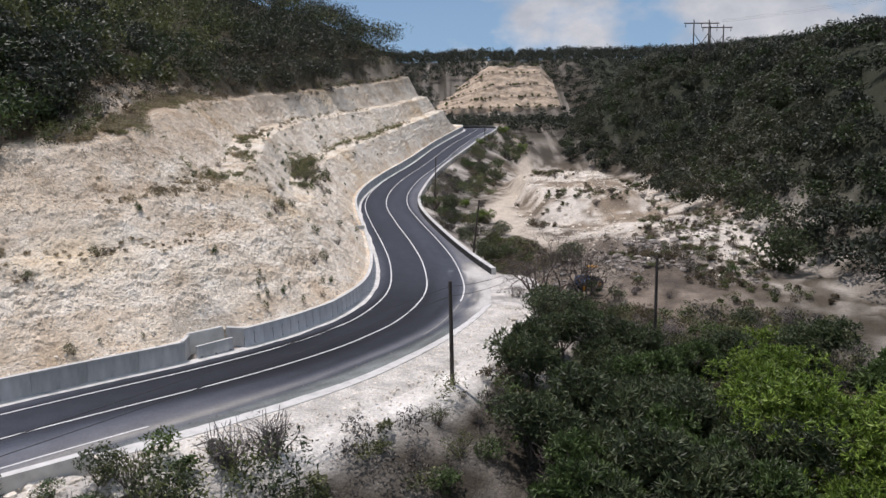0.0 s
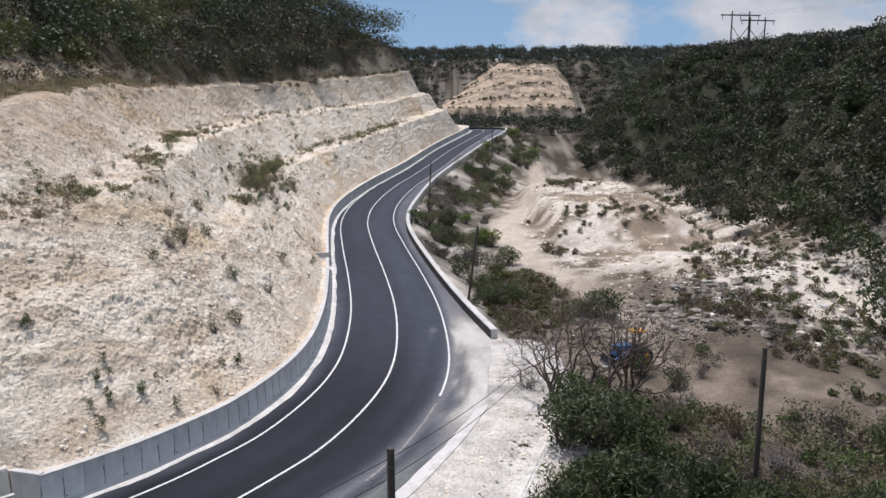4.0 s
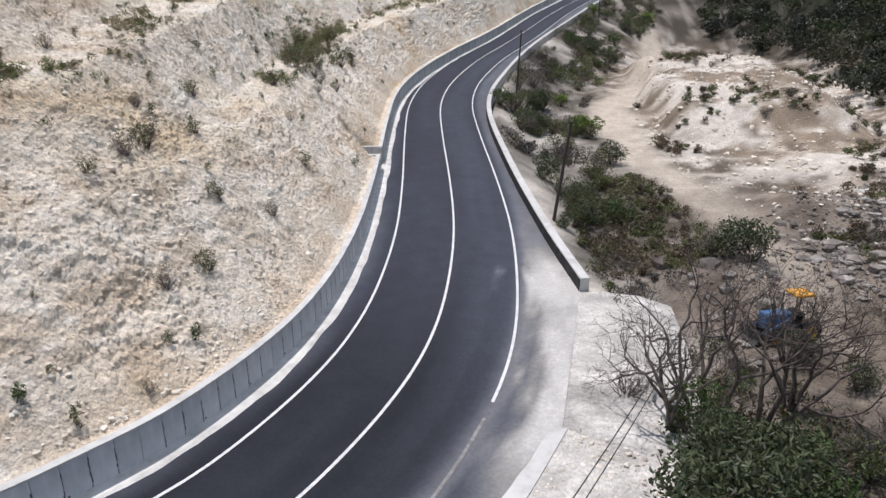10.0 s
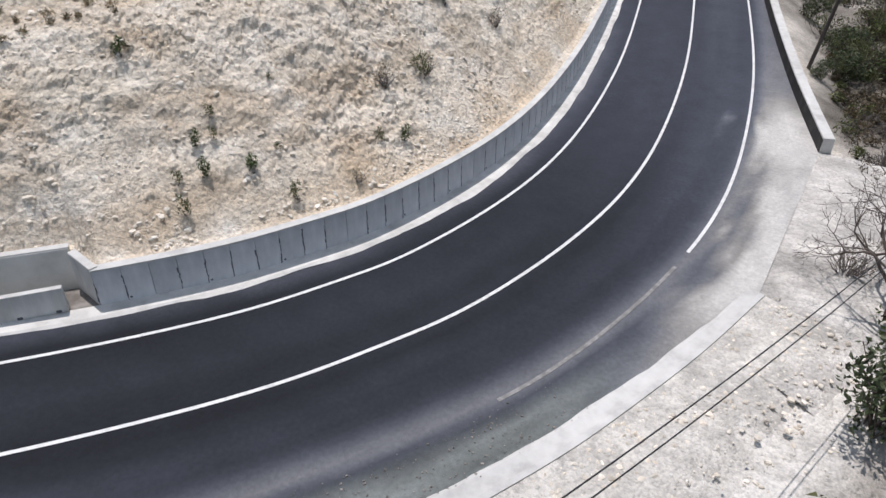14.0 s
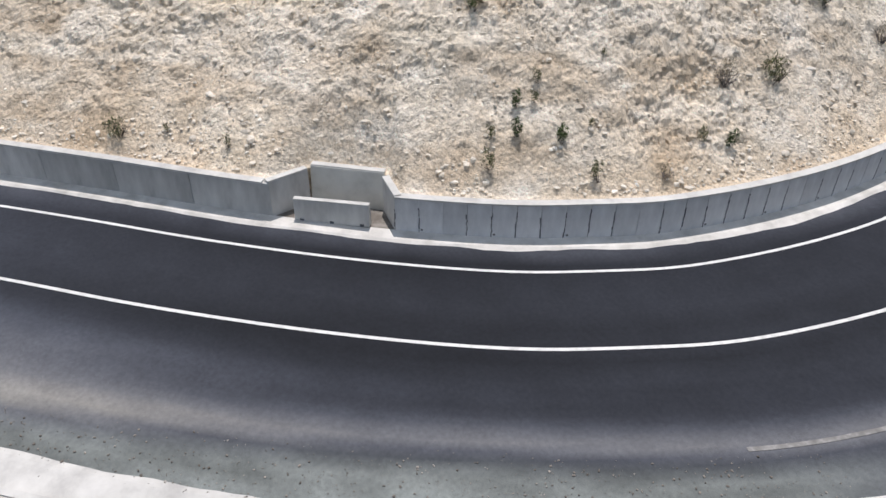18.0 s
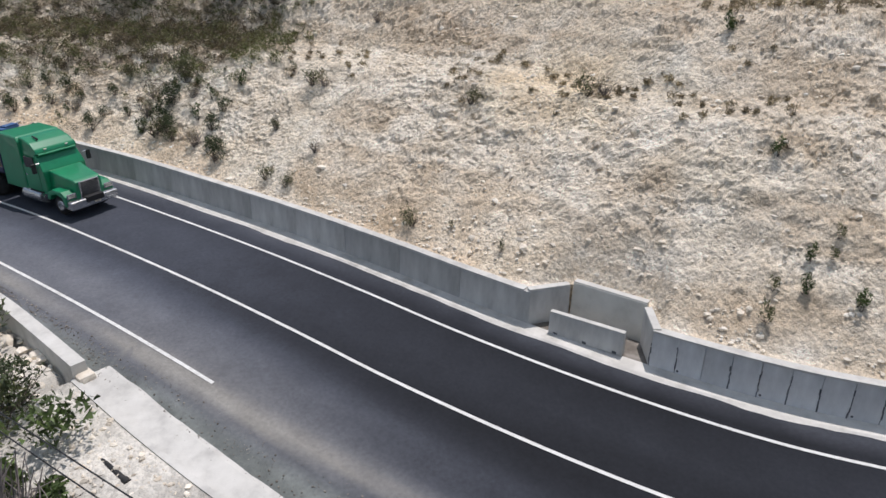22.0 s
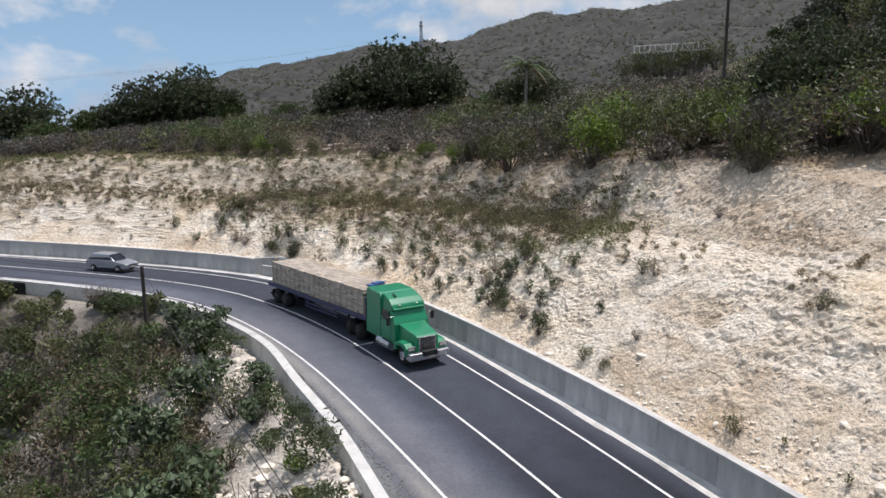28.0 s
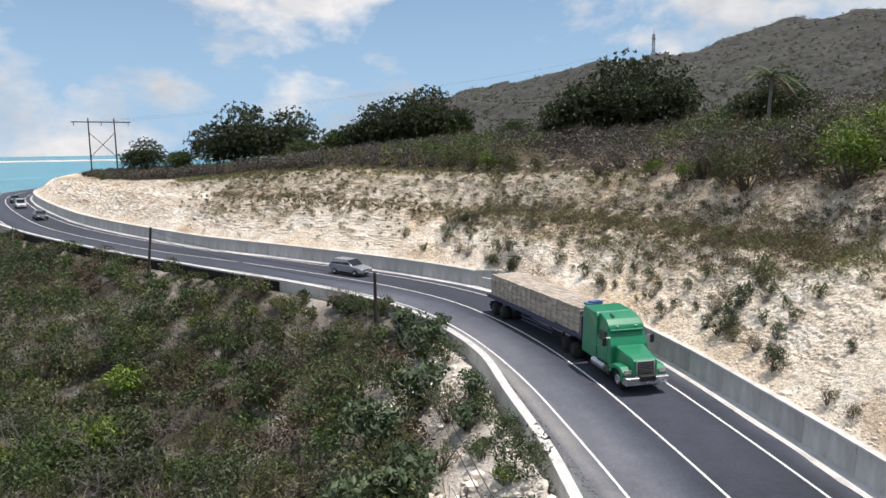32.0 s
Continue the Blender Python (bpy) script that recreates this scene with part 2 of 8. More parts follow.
L_GREY = leaves("brush_grey", (0.070, 0.062, 0.053), (0.108, 0.097, 0.082), (0.16, 0.145, 0.124))


# ---- mesh helpers ----
def mesh_np(name, verts, faces, mats, idx=None, smooth=False):
    """One mesh from arrays: verts (n, 3), faces (m, k)."""
    verts, faces = np.asarray(verts, dtype=np.float32), np.asarray(faces, dtype=np.int32)
    me = bpy.data.meshes.new(name)
    me.vertices.add(len(verts))
    me.vertices.foreach_set("co", verts.ravel())
    k = faces.shape[1]
    me.loops.add(faces.size)
    me.loops.foreach_set("vertex_index", faces.ravel())
    me.polygons.add(len(faces))
    me.polygons.foreach_set("loop_start", np.arange(0, faces.size, k, dtype=np.int32))
    me.polygons.foreach_set("use_smooth", np.full(len(faces), smooth))
    for m in (mats if isinstance(mats, (list, tuple)) else [mats]):
        me.materials.append(m)
    if idx is not None:
        me.polygons.foreach_set("material_index", np.asarray(idx, dtype=np.int32))
    me.update(calc_edges=True)
    return me


def tint(me, colours):
    """A colour layer by vertex."""
    a = me.color_attributes.new("tint", "FLOAT_COLOR", "POINT")
    c = np.ones((len(me.vertices), 4), dtype=np.float32)
    c[:, :3] = colours
    a.data.foreach_set("color", c.ravel())


def thing(name, label="", category="", group="", kind="", at=(0, 0, 0), turn=0.0):
    ob = new(name)
    ob.empty_display_size = 0.3
    ob.matrix_basis = pose(*at, 0, 0, turn)
    return tagged(ob, label, category, group, kind)


def part_mesh(name, me, parent, label="", at=None):
    ob = new(name, me)
    ob.parent = parent
    if at is not None:
        ob.matrix_basis = at
    return tagged(ob, label) if label else ob


def part(name, bm, mat, parent, label="", smooth=False):
    me = bpy.data.meshes.new(name)
    bm.to_mesh(me)
    bm.free()
    me.materials.append(mat)
    for p in me.polygons:
        p.use_smooth = smooth
    return part_mesh(name, me, parent, label)


def box(size, at=(0, 0, 0), bevel=0.0, taper=None, bm=None, turn=(0, 0, 0), segs=1):
    """A box with bevelled edges; taper: x and y factor of its top."""
    b2 = bmesh.new()
    bmesh.ops.create_cube(b2, size=1.0)
    for v in b2.verts:
        f = taper if taper and v.co.z > 0 else (1, 1)
        v.co = Vector((v.co.x * size[0] * f[0], v.co.y * size[1] * f[1], v.co.z * size[2]))
    if bevel:
        bmesh.ops.bevel(b2, geom=b2.edges[:], offset=bevel, segments=segs, affect="EDGES", profile=0.6)
    bmesh.ops.transform(b2, matrix=pose(*at, *turn), verts=b2.verts)
    return merged(b2, bm)


def merged(b2, bm):
    if bm is None:
        return b2
    me = bpy.data.meshes.new("tmp")
    b2.to_mesh(me)
    b2.free()
    bm.from_mesh(me)
    bpy.data.meshes.remove(me)
    return bm


def rod(a, b, r1, r2=None, n=8, bm=None):
    """A round rod from a to b."""
    a, b = Vector(a), Vector(b)
    b2 = bmesh.new()
    bmesh.ops.create_cone(b2, cap_ends=True, segments=n, radius1=r1, radius2=r1 if r2 is None else r2, depth=(b - a).length)
    q = (b - a).to_track_quat("Z", "Y").to_matrix().to_4x4()
    bmesh.ops.transform(b2, matrix=Matrix.Translation((a + b) / 2) @ q, verts=b2.verts)
    return merged(b2, bm)


def spline(nodes, step):
    """A smooth line through nodes, at even steps: points (n, 3)."""
    p = np.array(nodes, dtype=float)
    p = np.vstack([2 * p[0] - p[1], p, 2 * p[-1] - p[-2]])
    out = []
    for i in range(1, len(p) - 2):
        for u in np.linspace(0, 1, 24, endpoint=False):
            a, b, c, d = p[i - 1:i + 3]
            out.append(0.5 * (2 * b + (c - a) * u + (2 * a - 5 * b + 4 * c - d) * u * u + (3 * b - a - 3 * c + d) * u ** 3))
    out = np.array(out + [p[-2]])
    for _ in range(30):
        out[1:-1] = 0.25 * out[:-2] + 0.5 * out[1:-1] + 0.25 * out[2:]
    s = np.concatenate([[0], np.cumsum(np.linalg.norm(np.diff(out[:, :2], axis=0), axis=1))])
    q = np.arange(0, s[-1], step)
    return np.stack([np.interp(q, s, out[:, k]) for k in range(3)], 1)


def sheet(rows, cols):
    """Quads of a grid of rows x cols vertices."""
    i = np.arange(rows * cols).reshape(rows, cols)
    return np.stack([i[:-1, :-1], i[1:, :-1], i[1:, 1:], i[:-1, 1:]], -1).reshape(-1, 4)


def ribbon(line, offs, heights):
    """A sheet swept along a line with plan normals: offs to its left, heights above it; each a number or one value a point."""
    n = normals(line)
    k = len(offs)
    out = np.zeros((len(line), k, 3))
    for j in range(k):
        out[:, j, :2] = line[:, :2] + n * (np.ones(len(line)) * offs[j])[:, None]
        out[:, j, 2] = line[:, 2] + heights[j]
    return out


def normals(line):
    t = np.gradient(line[:, :2], axis=0)
    t /= np.linalg.norm(t, axis=1)[:, None]
    return np.stack([-t[:, 1], t[:, 0]], 1)


def lattice(p):
    """Value noise on a cubic lattice, -1 to 1."""
    i = np.floor(p).astype(np.int64)
    f = p - i
    f = f * f * f * (f * (f * 6 - 15) + 10)
    out = 0.0
    for dx in (0, 1):
        for dy in (0, 1):
            for dz in (0, 1):
                h = ((i[..., 0] + dx) * 374761393 + (i[..., 1] + dy) * 668265263 + (i[..., 2] + dz) * 1440662683) & 0xFFFFFFFF
                h = ((h ^ (h >> 13)) * 1274126177) & 0xFFFFFFFF
                h = ((h ^ (h >> 16)) * 2246822519) & 0xFFFFFFFF
                v = ((h ^ (h >> 15)) & 0xFFFFFF) / 8388607.5 - 1
                w = (f[..., 0] if dx else 1 - f[..., 0]) * (f[..., 1] if dy else 1 - f[..., 1]) * (f[..., 2] if dz else 1 - f[..., 2])
                out = out + v * w
    return out


def fbm(p, scale, octaves=4, seed=0.0):
    """Fractal noise, about -1 to 1; p (n, 2 or 3)."""
    p = np.asarray(p, dtype=float)
    if p.shape[-1] == 2:
        p = np.concatenate([p, 0 * p[..., :1]], -1)
    q, tot, amp = p / scale + np.array((13.7, 5.1, 9.3)) * (seed + 1), 0.0, 1.0
    for o in range(octaves):
        tot = tot + amp * lattice(q)
        q, amp = q[..., [1, 2, 0]] * 2.03 + 17.3, amp * 0.52
    return tot * 0.85


def cells(p, size, seed):
    """Broken blocks: for each point the random value of its nearest cell (0 to 1) and the distance to that cell's seed."""
    q = np.asarray(p, dtype=np.float32) / np.asarray(size, dtype=np.float32) + np.float32(seed * 7.31)
    base = np.floor(q).astype(np.int64)
    best, val = np.full(q.shape[:-1], 9.0, np.float32), np.zeros(q.shape[:-1], np.float32)
    for dx in (-1, 0, 1):
        for dy in (-1, 0, 1):
            for dz in (-1, 0, 1):
                i = base + np.array((dx, dy, dz))
                h = (i[..., 0] * 374761393 + i[..., 1] * 668265263 + i[..., 2] * 1440662683) & 0xFFFFFFFF
                h = ((h ^ (h >> 13)) * 1274126177) & 0xFFFFFFFF
                h = ((h ^ (h >> 16)) * 2246822519) & 0xFFFFFFFF
                h = h ^ (h >> 15)
                gap = (i[..., 0] + (h & 255) / 255.0 - q[..., 0]) ** 2 + (i[..., 1] + ((h >> 8) & 255) / 255.0 - q[..., 1]) ** 2 + (i[..., 2] + ((h >> 16) & 255) / 255.0 - q[..., 2]) ** 2
                m = gap < best
                best = np.where(m, gap, best)
                val = np.where(m, ((h >> 24) & 255) / 255.0, val)
    return val, np.sqrt(best)


# ---- the plan ----
TRACK_Y, TRACK_X = [60, 75, 85, 94, 106, 120, 134, 150, 166, 190, 215], [17, 17, 16.8, 15.2, 12, 10.8, 11, 15, 20, 23, 24]
CENTRE = spline([(-150, -195, 3.5), (-110, -178, 3.5), (-86, -160, 3.5), (-69.3, -139.4, 3.4), (-58.2, -115, 3.2), (-47.6, -82, 2.8), (-42.9, -61, 2.5),
                 (-41.4, -36.4, 2.0), (-42.2, -23.2, 1.8), (-43.0, -11, 1.5), (-42.7, -0.2, 1.3), (-41.3, 7, 1.15), (-38.6, 13, 1.0), (-35.2, 18.3, 0.9),
                 (-31.3, 23.3, 0.75), (-27.2, 27.8, 0.6), (-22.7, 32.4, 0.5), (-18.5, 36.5, 0.35), (-14.9, 39.9, 0.2), (-11.0, 44.0, 0.05),
                 (-7.8, 47.8, 0), (-5.8, 50.9, 0), (-4.1, 54.2, 0), (-2.6, 59.2, 0.05), (-1.85, 64.5, 0.1), (-1.95, 71, 0.15), (-2.8, 79.5, 0.5),
                 (-4.6, 90, 1.0), (-7.5, 105, 1.7), (-9.8, 119, 2.45), (-10.2, 132, 3.5), (-8.4, 147, 5.0), (-5.6, 160, 6.3), (-2.7, 173, 7.8),
                 (2.3, 200, 10.5), (8.6, 222, 13.3), (11.8, 236, 14.7), (10.6, 248, 15.2), (3, 259, 15.4), (-10, 266, 15.5), (-35, 274, 15.6), (-62, 280, 15.6)], 0.5)
S = np.arange(len(CENTRE)) * 0.5
S -= S[np.argmin(np.linalg.norm(CENTRE[:, :2] - (-11, 44), axis=1))]
NORM = normals(CENTRE)
LANE = 3.65
# the road's outer edge: valley parapet, kerb of the lay-by, then the second parapet
PARAPET_BACK = spline([(-53.5, -113, 3.2), (-42.6, -82, 2.8), (-38.0, -60, 2.5), (-36.6, -36, 2.0), (-36.7, -23.7, 1.8), (-36.9, -15.3, 1.6), (-37.2, -7.7, 1.45),
                       (-37.1, -1.2, 1.3), (-36.3, 5.0, 1.15), (-34.7, 9.4, 1.05), (-32.6, 13.5, 0.95), (-29.8, 17.6, 0.85), (-25.9, 21.5, 0.7),
                       (-21.7, 25.8, 0.55), (-18.9, 28.3, 0.45), (-16.4, 30.4, 0.4)], 0.5)
KERB = spline([(-16.4, 29.9, 0.33), (-13.6, 32.3, 0.25), (-10.9, 34.8, 0.12), (-7.9, 37.8, 0.03), (-4.9, 41.3, -0.02), (-2.2, 45.3, -0.03), (0.1, 49.3, -0.03), (1.35, 52.0, -0.02), (2.7, 55.3, -0.01), (3.95, 59.0, 0.0)], 0.4)
PARAPET_FWD = spline([(4.9, 71.2, 0.12), (2.6, 80.1, 0.45), (-0.5, 94.1, 1.15), (-3.6, 111, 2.0), (-4.5, 123.0, 2.7), (-3.9, 134, 3.6), (-1.9, 150, 5.3), (1.2, 166, 7.0), (5.6, 185, 9.0),
                      (10.5, 205, 11.3), (16.4, 224, 13.7), (18.4, 237, 14.8), (16.6, 250, 15.2), (8.5, 262, 15.4), (-6, 271, 15.5), (-33, 280, 15.6)], 0.5)
OUTER = np.vstack([PARAPET_BACK, KERB, PARAPET_FWD])


def outer_offset():
    """The road's width to its outer edge, along the centre line."""
    out = np.full(len(CENTRE), 5.0)
    a, b = OUTER[:-1, :2], OUTER[1:, :2]
    for i in range(len(CENTRE)):
        o, d = CENTRE[i, :2], -NORM[i]
        e = b - a
        den = d[0] * e[:, 1] - d[1] * e[:, 0]
        den = np.where(np.abs(den) < 1e-9, 1e-9, den)
        w = a - o
        u = (w[:, 0] * e[:, 1] - w[:, 1] * e[:, 0]) / den
        v = (w[:, 0] * d[1] - w[:, 1] * d[0]) / den
        ok = (v >= 0) & (v <= 1) & (u > 2) & (u < 13)
        if ok.any():
            out[i] = u[ok].min()
    return out


R_OFF = outer_offset()
W_OFF = np.interp(S, [-250, -120, -95, -80, -60, -40, 0, 40, 62, 80, 105, 130, 150, 200], [5.2, 5.4, 5.0, 4.6, 5.3, 5.7, 5.55, 5.6, 5.3, 5.0, 4.2, 4.0, 4.2, 4.6])


def near_road(x, y):
    """For plan points: index of the nearest centre point, and the distance to the right of the centre line (left: minus)."""
    x, y = np.atleast_1d(x).astype(float), np.atleast_1d(y).astype(float)
    c = CENTRE[::4]
    best, idx = np.full(x.shape, 1e18), np.zeros(x.shape, dtype=int)
    for j in range(len(c)):
        q = (x - c[j, 0]) ** 2 + (y - c[j, 1]) ** 2
        m = q < best
        best[m], idx[m] = q[m], j
    idx = np.minimum(idx * 4, len(CENTRE) - 1)
    side = -((x - CENTRE[idx, 0]) * NORM[idx, 0] + (y - CENTRE[idx, 1]) * NORM[idx, 1])
    return idx, np.where(side >= 0, 1, -1) * np.sqrt(best)


KERB[:, 2] = np.convolve(np.pad(CENTRE[near_road(KERB[:, 0], KERB[:, 1])[0], 2], 8, mode="edge"), np.ones(17) / 17, mode="valid")


def smooth(a, b, x):
    u = np.clip((x - a) / (b - a), 0, 1)
    return u * u * (3 - 2 * u)


def valley(x, y):
    """Height of the ground outside the road on its valley side, and far around."""
    x, y = np.atleast_1d(x).astype(float), np.atleast_1d(y).astype(float)
    i, d = near_road(x, y)
    zr, dr = CENTRE[i, 2], d - R_OFF[i]
    p = np.stack([x, y], -1)
    floor = np.interp(y, [-400, -260, -180, -100, -40, 20, 50, 70, 90, 140, 190, 230, 300, 400, 700], [-30, -14, -4, -5, -7, -6, -3, -1.6, -1.0, 0, 2.0, 6, 18, 40, 62])
    shelf = smooth(24, 34, y) * (1 - smooth(57, 66, y)) * 3.6 + 1.4
    run = np.maximum(dr - shelf, 0)
    z = np.maximum(zr - (0.35 - 0.27 * smooth(24, 30, y) * (1 - smooth(60, 66, y))) - 0.06 * np.minimum(np.maximum(dr, 0), shelf + 1) - 0.52 * run, np.minimum(floor, zr - 0.4))
    z = np.where(run > 0, np.minimum(z, zr - 0.4), z)
    # spoil mounds of the old quarry floor
    for mx, my, r, h in ((30, 104, 6, 1.4), (40, 108, 6, 1.6), (23, 89, 4, 1.5), (33, 92, 6, 1.3), (41, 98, 7, 1.6), (21, 80, 4, 1.2), (25, 76, 3.5, 1.3), (28.5, 82, 3.5, 1.2), (13, 78, 4.5, 1.3), (11, 70, 3.5, 0.9)):
        z = z + h * np.exp(-(((x - mx) ** 2 + (y - my) ** 2) / r ** 2) ** 1.5) * smooth(5, 12, dr)
    # flat-topped spoil bank with a steep front
    wx, wy = x + 1.6 * fbm(p, 9, 2, 5.0), y + 2.0 * fbm(p, 10, 2, 8.0)
    z = z + smooth(14.5, 18.5, wx) * (1 - smooth(34.5, 39, wx)) * smooth(112, 121, wy) * (1 - smooth(158, 176, wy)) * (3.2 + 0.02 * (y - 118)) * smooth(6, 9, dr)
    # wooded hill across the valley
    toe = np.interp(y, [-300, 0, 60, 78, 120, 150, 190, 215, 240, 292, 340], [80, 58, 44, 41, 42, 46, 48, 37, 40, 58, 68])
    top = np.interp(y, [-300, -50, 60, 140, 200, 300, 420, 700], [12, 18, 25, 29, 31, 40, 58, 86])
    ridge = smooth(toe - 3, toe + 34, x) * np.maximum(top - floor, 0) + 0.10 * np.clip(x - toe - 34, 0, 250)
    z = z + ridge * smooth(6, 20, dr)
    # head of the valley
    head = smooth(250, 420, y) * 55
    z = np.where((d > 0) & (y > 245), np.maximum(z, head * smooth(8, 30, dr)), z)
    z = z + (fbm(p, 9, 4, 1.0) * 0.45 + 0.42 * np.abs(fbm(p, 2.4, 3, 10.0)) * smooth(4, 9, np.abs(x - np.interp(y, TRACK_Y, TRACK_X)) + 2.5)) * smooth(3, 9, dr)
    # land side far off: under the cut slope, rising to the mountain in the west
    west = -2.5 + 0 * x
    dl = -d
    yaw, reach = np.degrees(np.arctan2(3.5 - x, y - 38.5)), np.hypot(x - 3.5, y - 38.5)
    rise = np.interp(yaw, [20, 45, 60, 75, 90, 98, 108, 116, 121, 126, 131, 137, 145, 155], [0, 8, 10, 11.5, 10.6, 10, 8.0, 6.2, 5.3, 4.4, 2.8, 1.4, 0.5, 0])
    mount = smooth(230, 950, reach) * 660 * np.tan(np.radians(rise)) * (1 + 0.10 * fbm(p, 130, 4, 7.0) * smooth(250, 500, reach))
    far = 13 + 0.035 * np.clip(dl - 60, 0, 400) + mount + fbm(p, 150, 5, 2.0) * (2.0 + 0.04 * mount)
    coast = y + 1.1 * np.clip(-x - 150, 0, 4000)
    land = smooth(-210, -110, coast)
    far = far * land + 5.0 * (1 - land)
    shore = smooth(-300, -235, coast)
    far = far * shore - 14 * (1 - shore)
    north = 45 * smooth(120, 240, y)
    bank = zr + 1.5 + 0.04 * np.clip(dl - 8, 0, 70)
    lz = np.where(dl > 90, far + north - 3.0, west + np.minimum(zr, 3))
    head_in = smooth(-70, -15, x) * smooth(225, 245, y)
    lz = lz * (1 - head_in) + np.maximum(bank - 3 * (1 - smooth(7, 12, dl)), head) * head_in
    return np.where(d > 0, z, lz), d, dr


def ground_z(x, y):
    return float(valley(x, y)[0][0])


# ---- ground, sea ----
def hill_polar(x, y):
    return np.degrees(np.arctan2(3.5 - x, y - 38.5)), np.hypot(x - 3.5, y - 38.5)


def hill_z(x, y):
    """Height of the mountain side, with its gullies and spurs."""
    yaw, reach = hill_polar(x, y)
    p = np.stack([x, y], -1)
    rough = 9 * np.abs(fbm(p, 90, 4, 44.0)) + 3.0 * fbm(p, 30, 4, 45.0)
    return valley(x, y)[0] + 1.0 + rough * smooth(260, 480, reach) * smooth(60, 75, yaw) * (1 - smooth(126, 142, yaw))


def graded(lo, hi, step, reach):
    core = list(np.arange(lo, hi + step, step))
    g = step
    while core[-1] < reach:
        g *= 1.22
        core.append(core[-1] + g)
    g = step
    while core[0] > -reach:
        g *= 1.22
        core.insert(0, core[0] - g)
    return np.array(core)


def build_ground():
    xs, ys = graded(-46, 60, 0.85, 4600), graded(-50, 190, 0.85, 4600)
    gx, gy = np.meshgrid(xs, ys, indexing="ij")
    z, d, dr = valley(gx.ravel(), gy.ravel())
    x, y = gx.ravel(), gy.ravel()
    i, _ = near_road(x, y)
    # the sheet dips under the road itself
    z = np.where((d > -70) & (dr < 0.35), CENTRE[i, 2] - 1.2, z)
    yaw, reach = hill_polar(x, y)
    z = z - 14 * smooth(300, 420, reach) * smooth(64, 72, yaw) * (1 - smooth(138, 146, yaw))
    v = np.stack([x, y, z], -1)
    me = mesh_np("ground", v, sheet(len(xs), len(ys)), M_GROUND, smooth=True)
    p = np.stack([x, y], -1)
    marl, dirt, soil = np.array((0.78, 0.73, 0.66)), np.array((0.175, 0.142, 0.112)), np.array((0.060, 0.050, 0.035))
    n1, n2 = fbm(p, 7, 4, 3.0), fbm(p, 14, 4, 4.0)
    quarry = np.exp(-(((x - 30) / 20) ** 2 + ((y - 140) / 62) ** 2) ** 2)
    track = np.exp(-((x - np.interp(y, TRACK_Y, TRACK_X) + 0.9 * fbm(p, 5, 3, 42.0)) / np.interp(y, [80, 120], [1.9, 2.8])) ** 4) * smooth(66, 80, y)
    layby = smooth(24, 31, y) * (1 - smooth(64, 72, y)) * smooth(-0.5, 0.5, dr) * (1 - smooth(4.2, 6.5, dr + n1 * 1.2))
    n3 = fbm(p, 1.7, 3, 43.0)
    white = np.clip(quarry * (0.55 + 1.5 * n1 + 0.7 * n3) + 1.2 * np.exp(-(((x - 36) / 9) ** 2 + ((y - 91) / 12) ** 2)) + 0.35 * n3, 0, 1)
    spur = np.exp(-(((x + 29) / 6.0) ** 2 + ((y - 15) / 8.0) ** 2)) + np.exp(-(((x + 19) / 6.0) ** 2 + ((y - 25) / 5.5) ** 2))
    bank = smooth(-0.5, 0.5, dr) * np.clip((1 - smooth(6, 13, dr)) * np.clip(0.45 + 0.9 * n1, 0, 1) * smooth(30, 66, y) * (1 - 0.5 * smooth(74, 90, y)) + np.clip(1.3 * spur + 0.5 * n1 - 0.1, 0, 1), 0, 1)
    c = soil[None] * (1 + 0.25 * n2[:, None])
    scree = np.clip(smooth(5, 9, dr) * quarry, 0, 1)[:, None]
    c = c * (1 - scree) + np.array((0.34, 0.275, 0.205))[None] * (1 + 0.5 * n3[:, None]) * scree
    rub = np.clip(np.exp(-(((x - 20) / 11.5) ** 2 + ((y - 76) / 22) ** 2) ** 2) * 1.2 + 0.4 * n1, 0, 1) * smooth(5.5, 8, x)
    for w, col in ((bank, marl * 0.85), (rub, dirt * (1 + 0.5 * n3[:, None])), (white * (1 - 0.8 * rub), marl), (np.clip(track, 0, 1) * (0.55 + 0.45 * smooth(85, 120, y)), np.array((0.62, 0.55, 0.46))), (layby, np.array((0.74, 0.72, 0.68)) * (1 + 0.22 * n3[:, None]))):
        w = np.clip(w, 0, 1)[:, None]
        c = c * (1 - w) + np.reshape(col, (-1, 3)) * w
    far = smooth(-20, -120, d)[:, None]
    c = c * (1 - far) + np.array((0.080, 0.084, 0.066))[None] * (1 + 0.5 * fbm(p, 30, 5, 6.0)[:, None]) * far
    hill = (smooth(0, 14, x - np.interp(y, [0, 78, 150, 190, 215, 240, 292, 340], [58, 41, 46, 48, 37, 40, 58, 68])))[:, None]
    c = c * (1 - hill) + np.array((0.030, 0.036, 0.018))[None] * hill
    tint(me, np.clip(c, 0.01, 0.95))
    tagged(new("ground", me), "pale marl and brown earth of the valley floor with rubble", "ground", kind="structure")


build_ground()
M_HILL = material("scrub_hill", [(0.022, 0.029, 0.023), (0.052, 0.053, 0.046), (0.100, 0.091, 0.078)], 0.22, 12, 0.95, 1.0, 0.8, big=0.5, bdist=0.7)


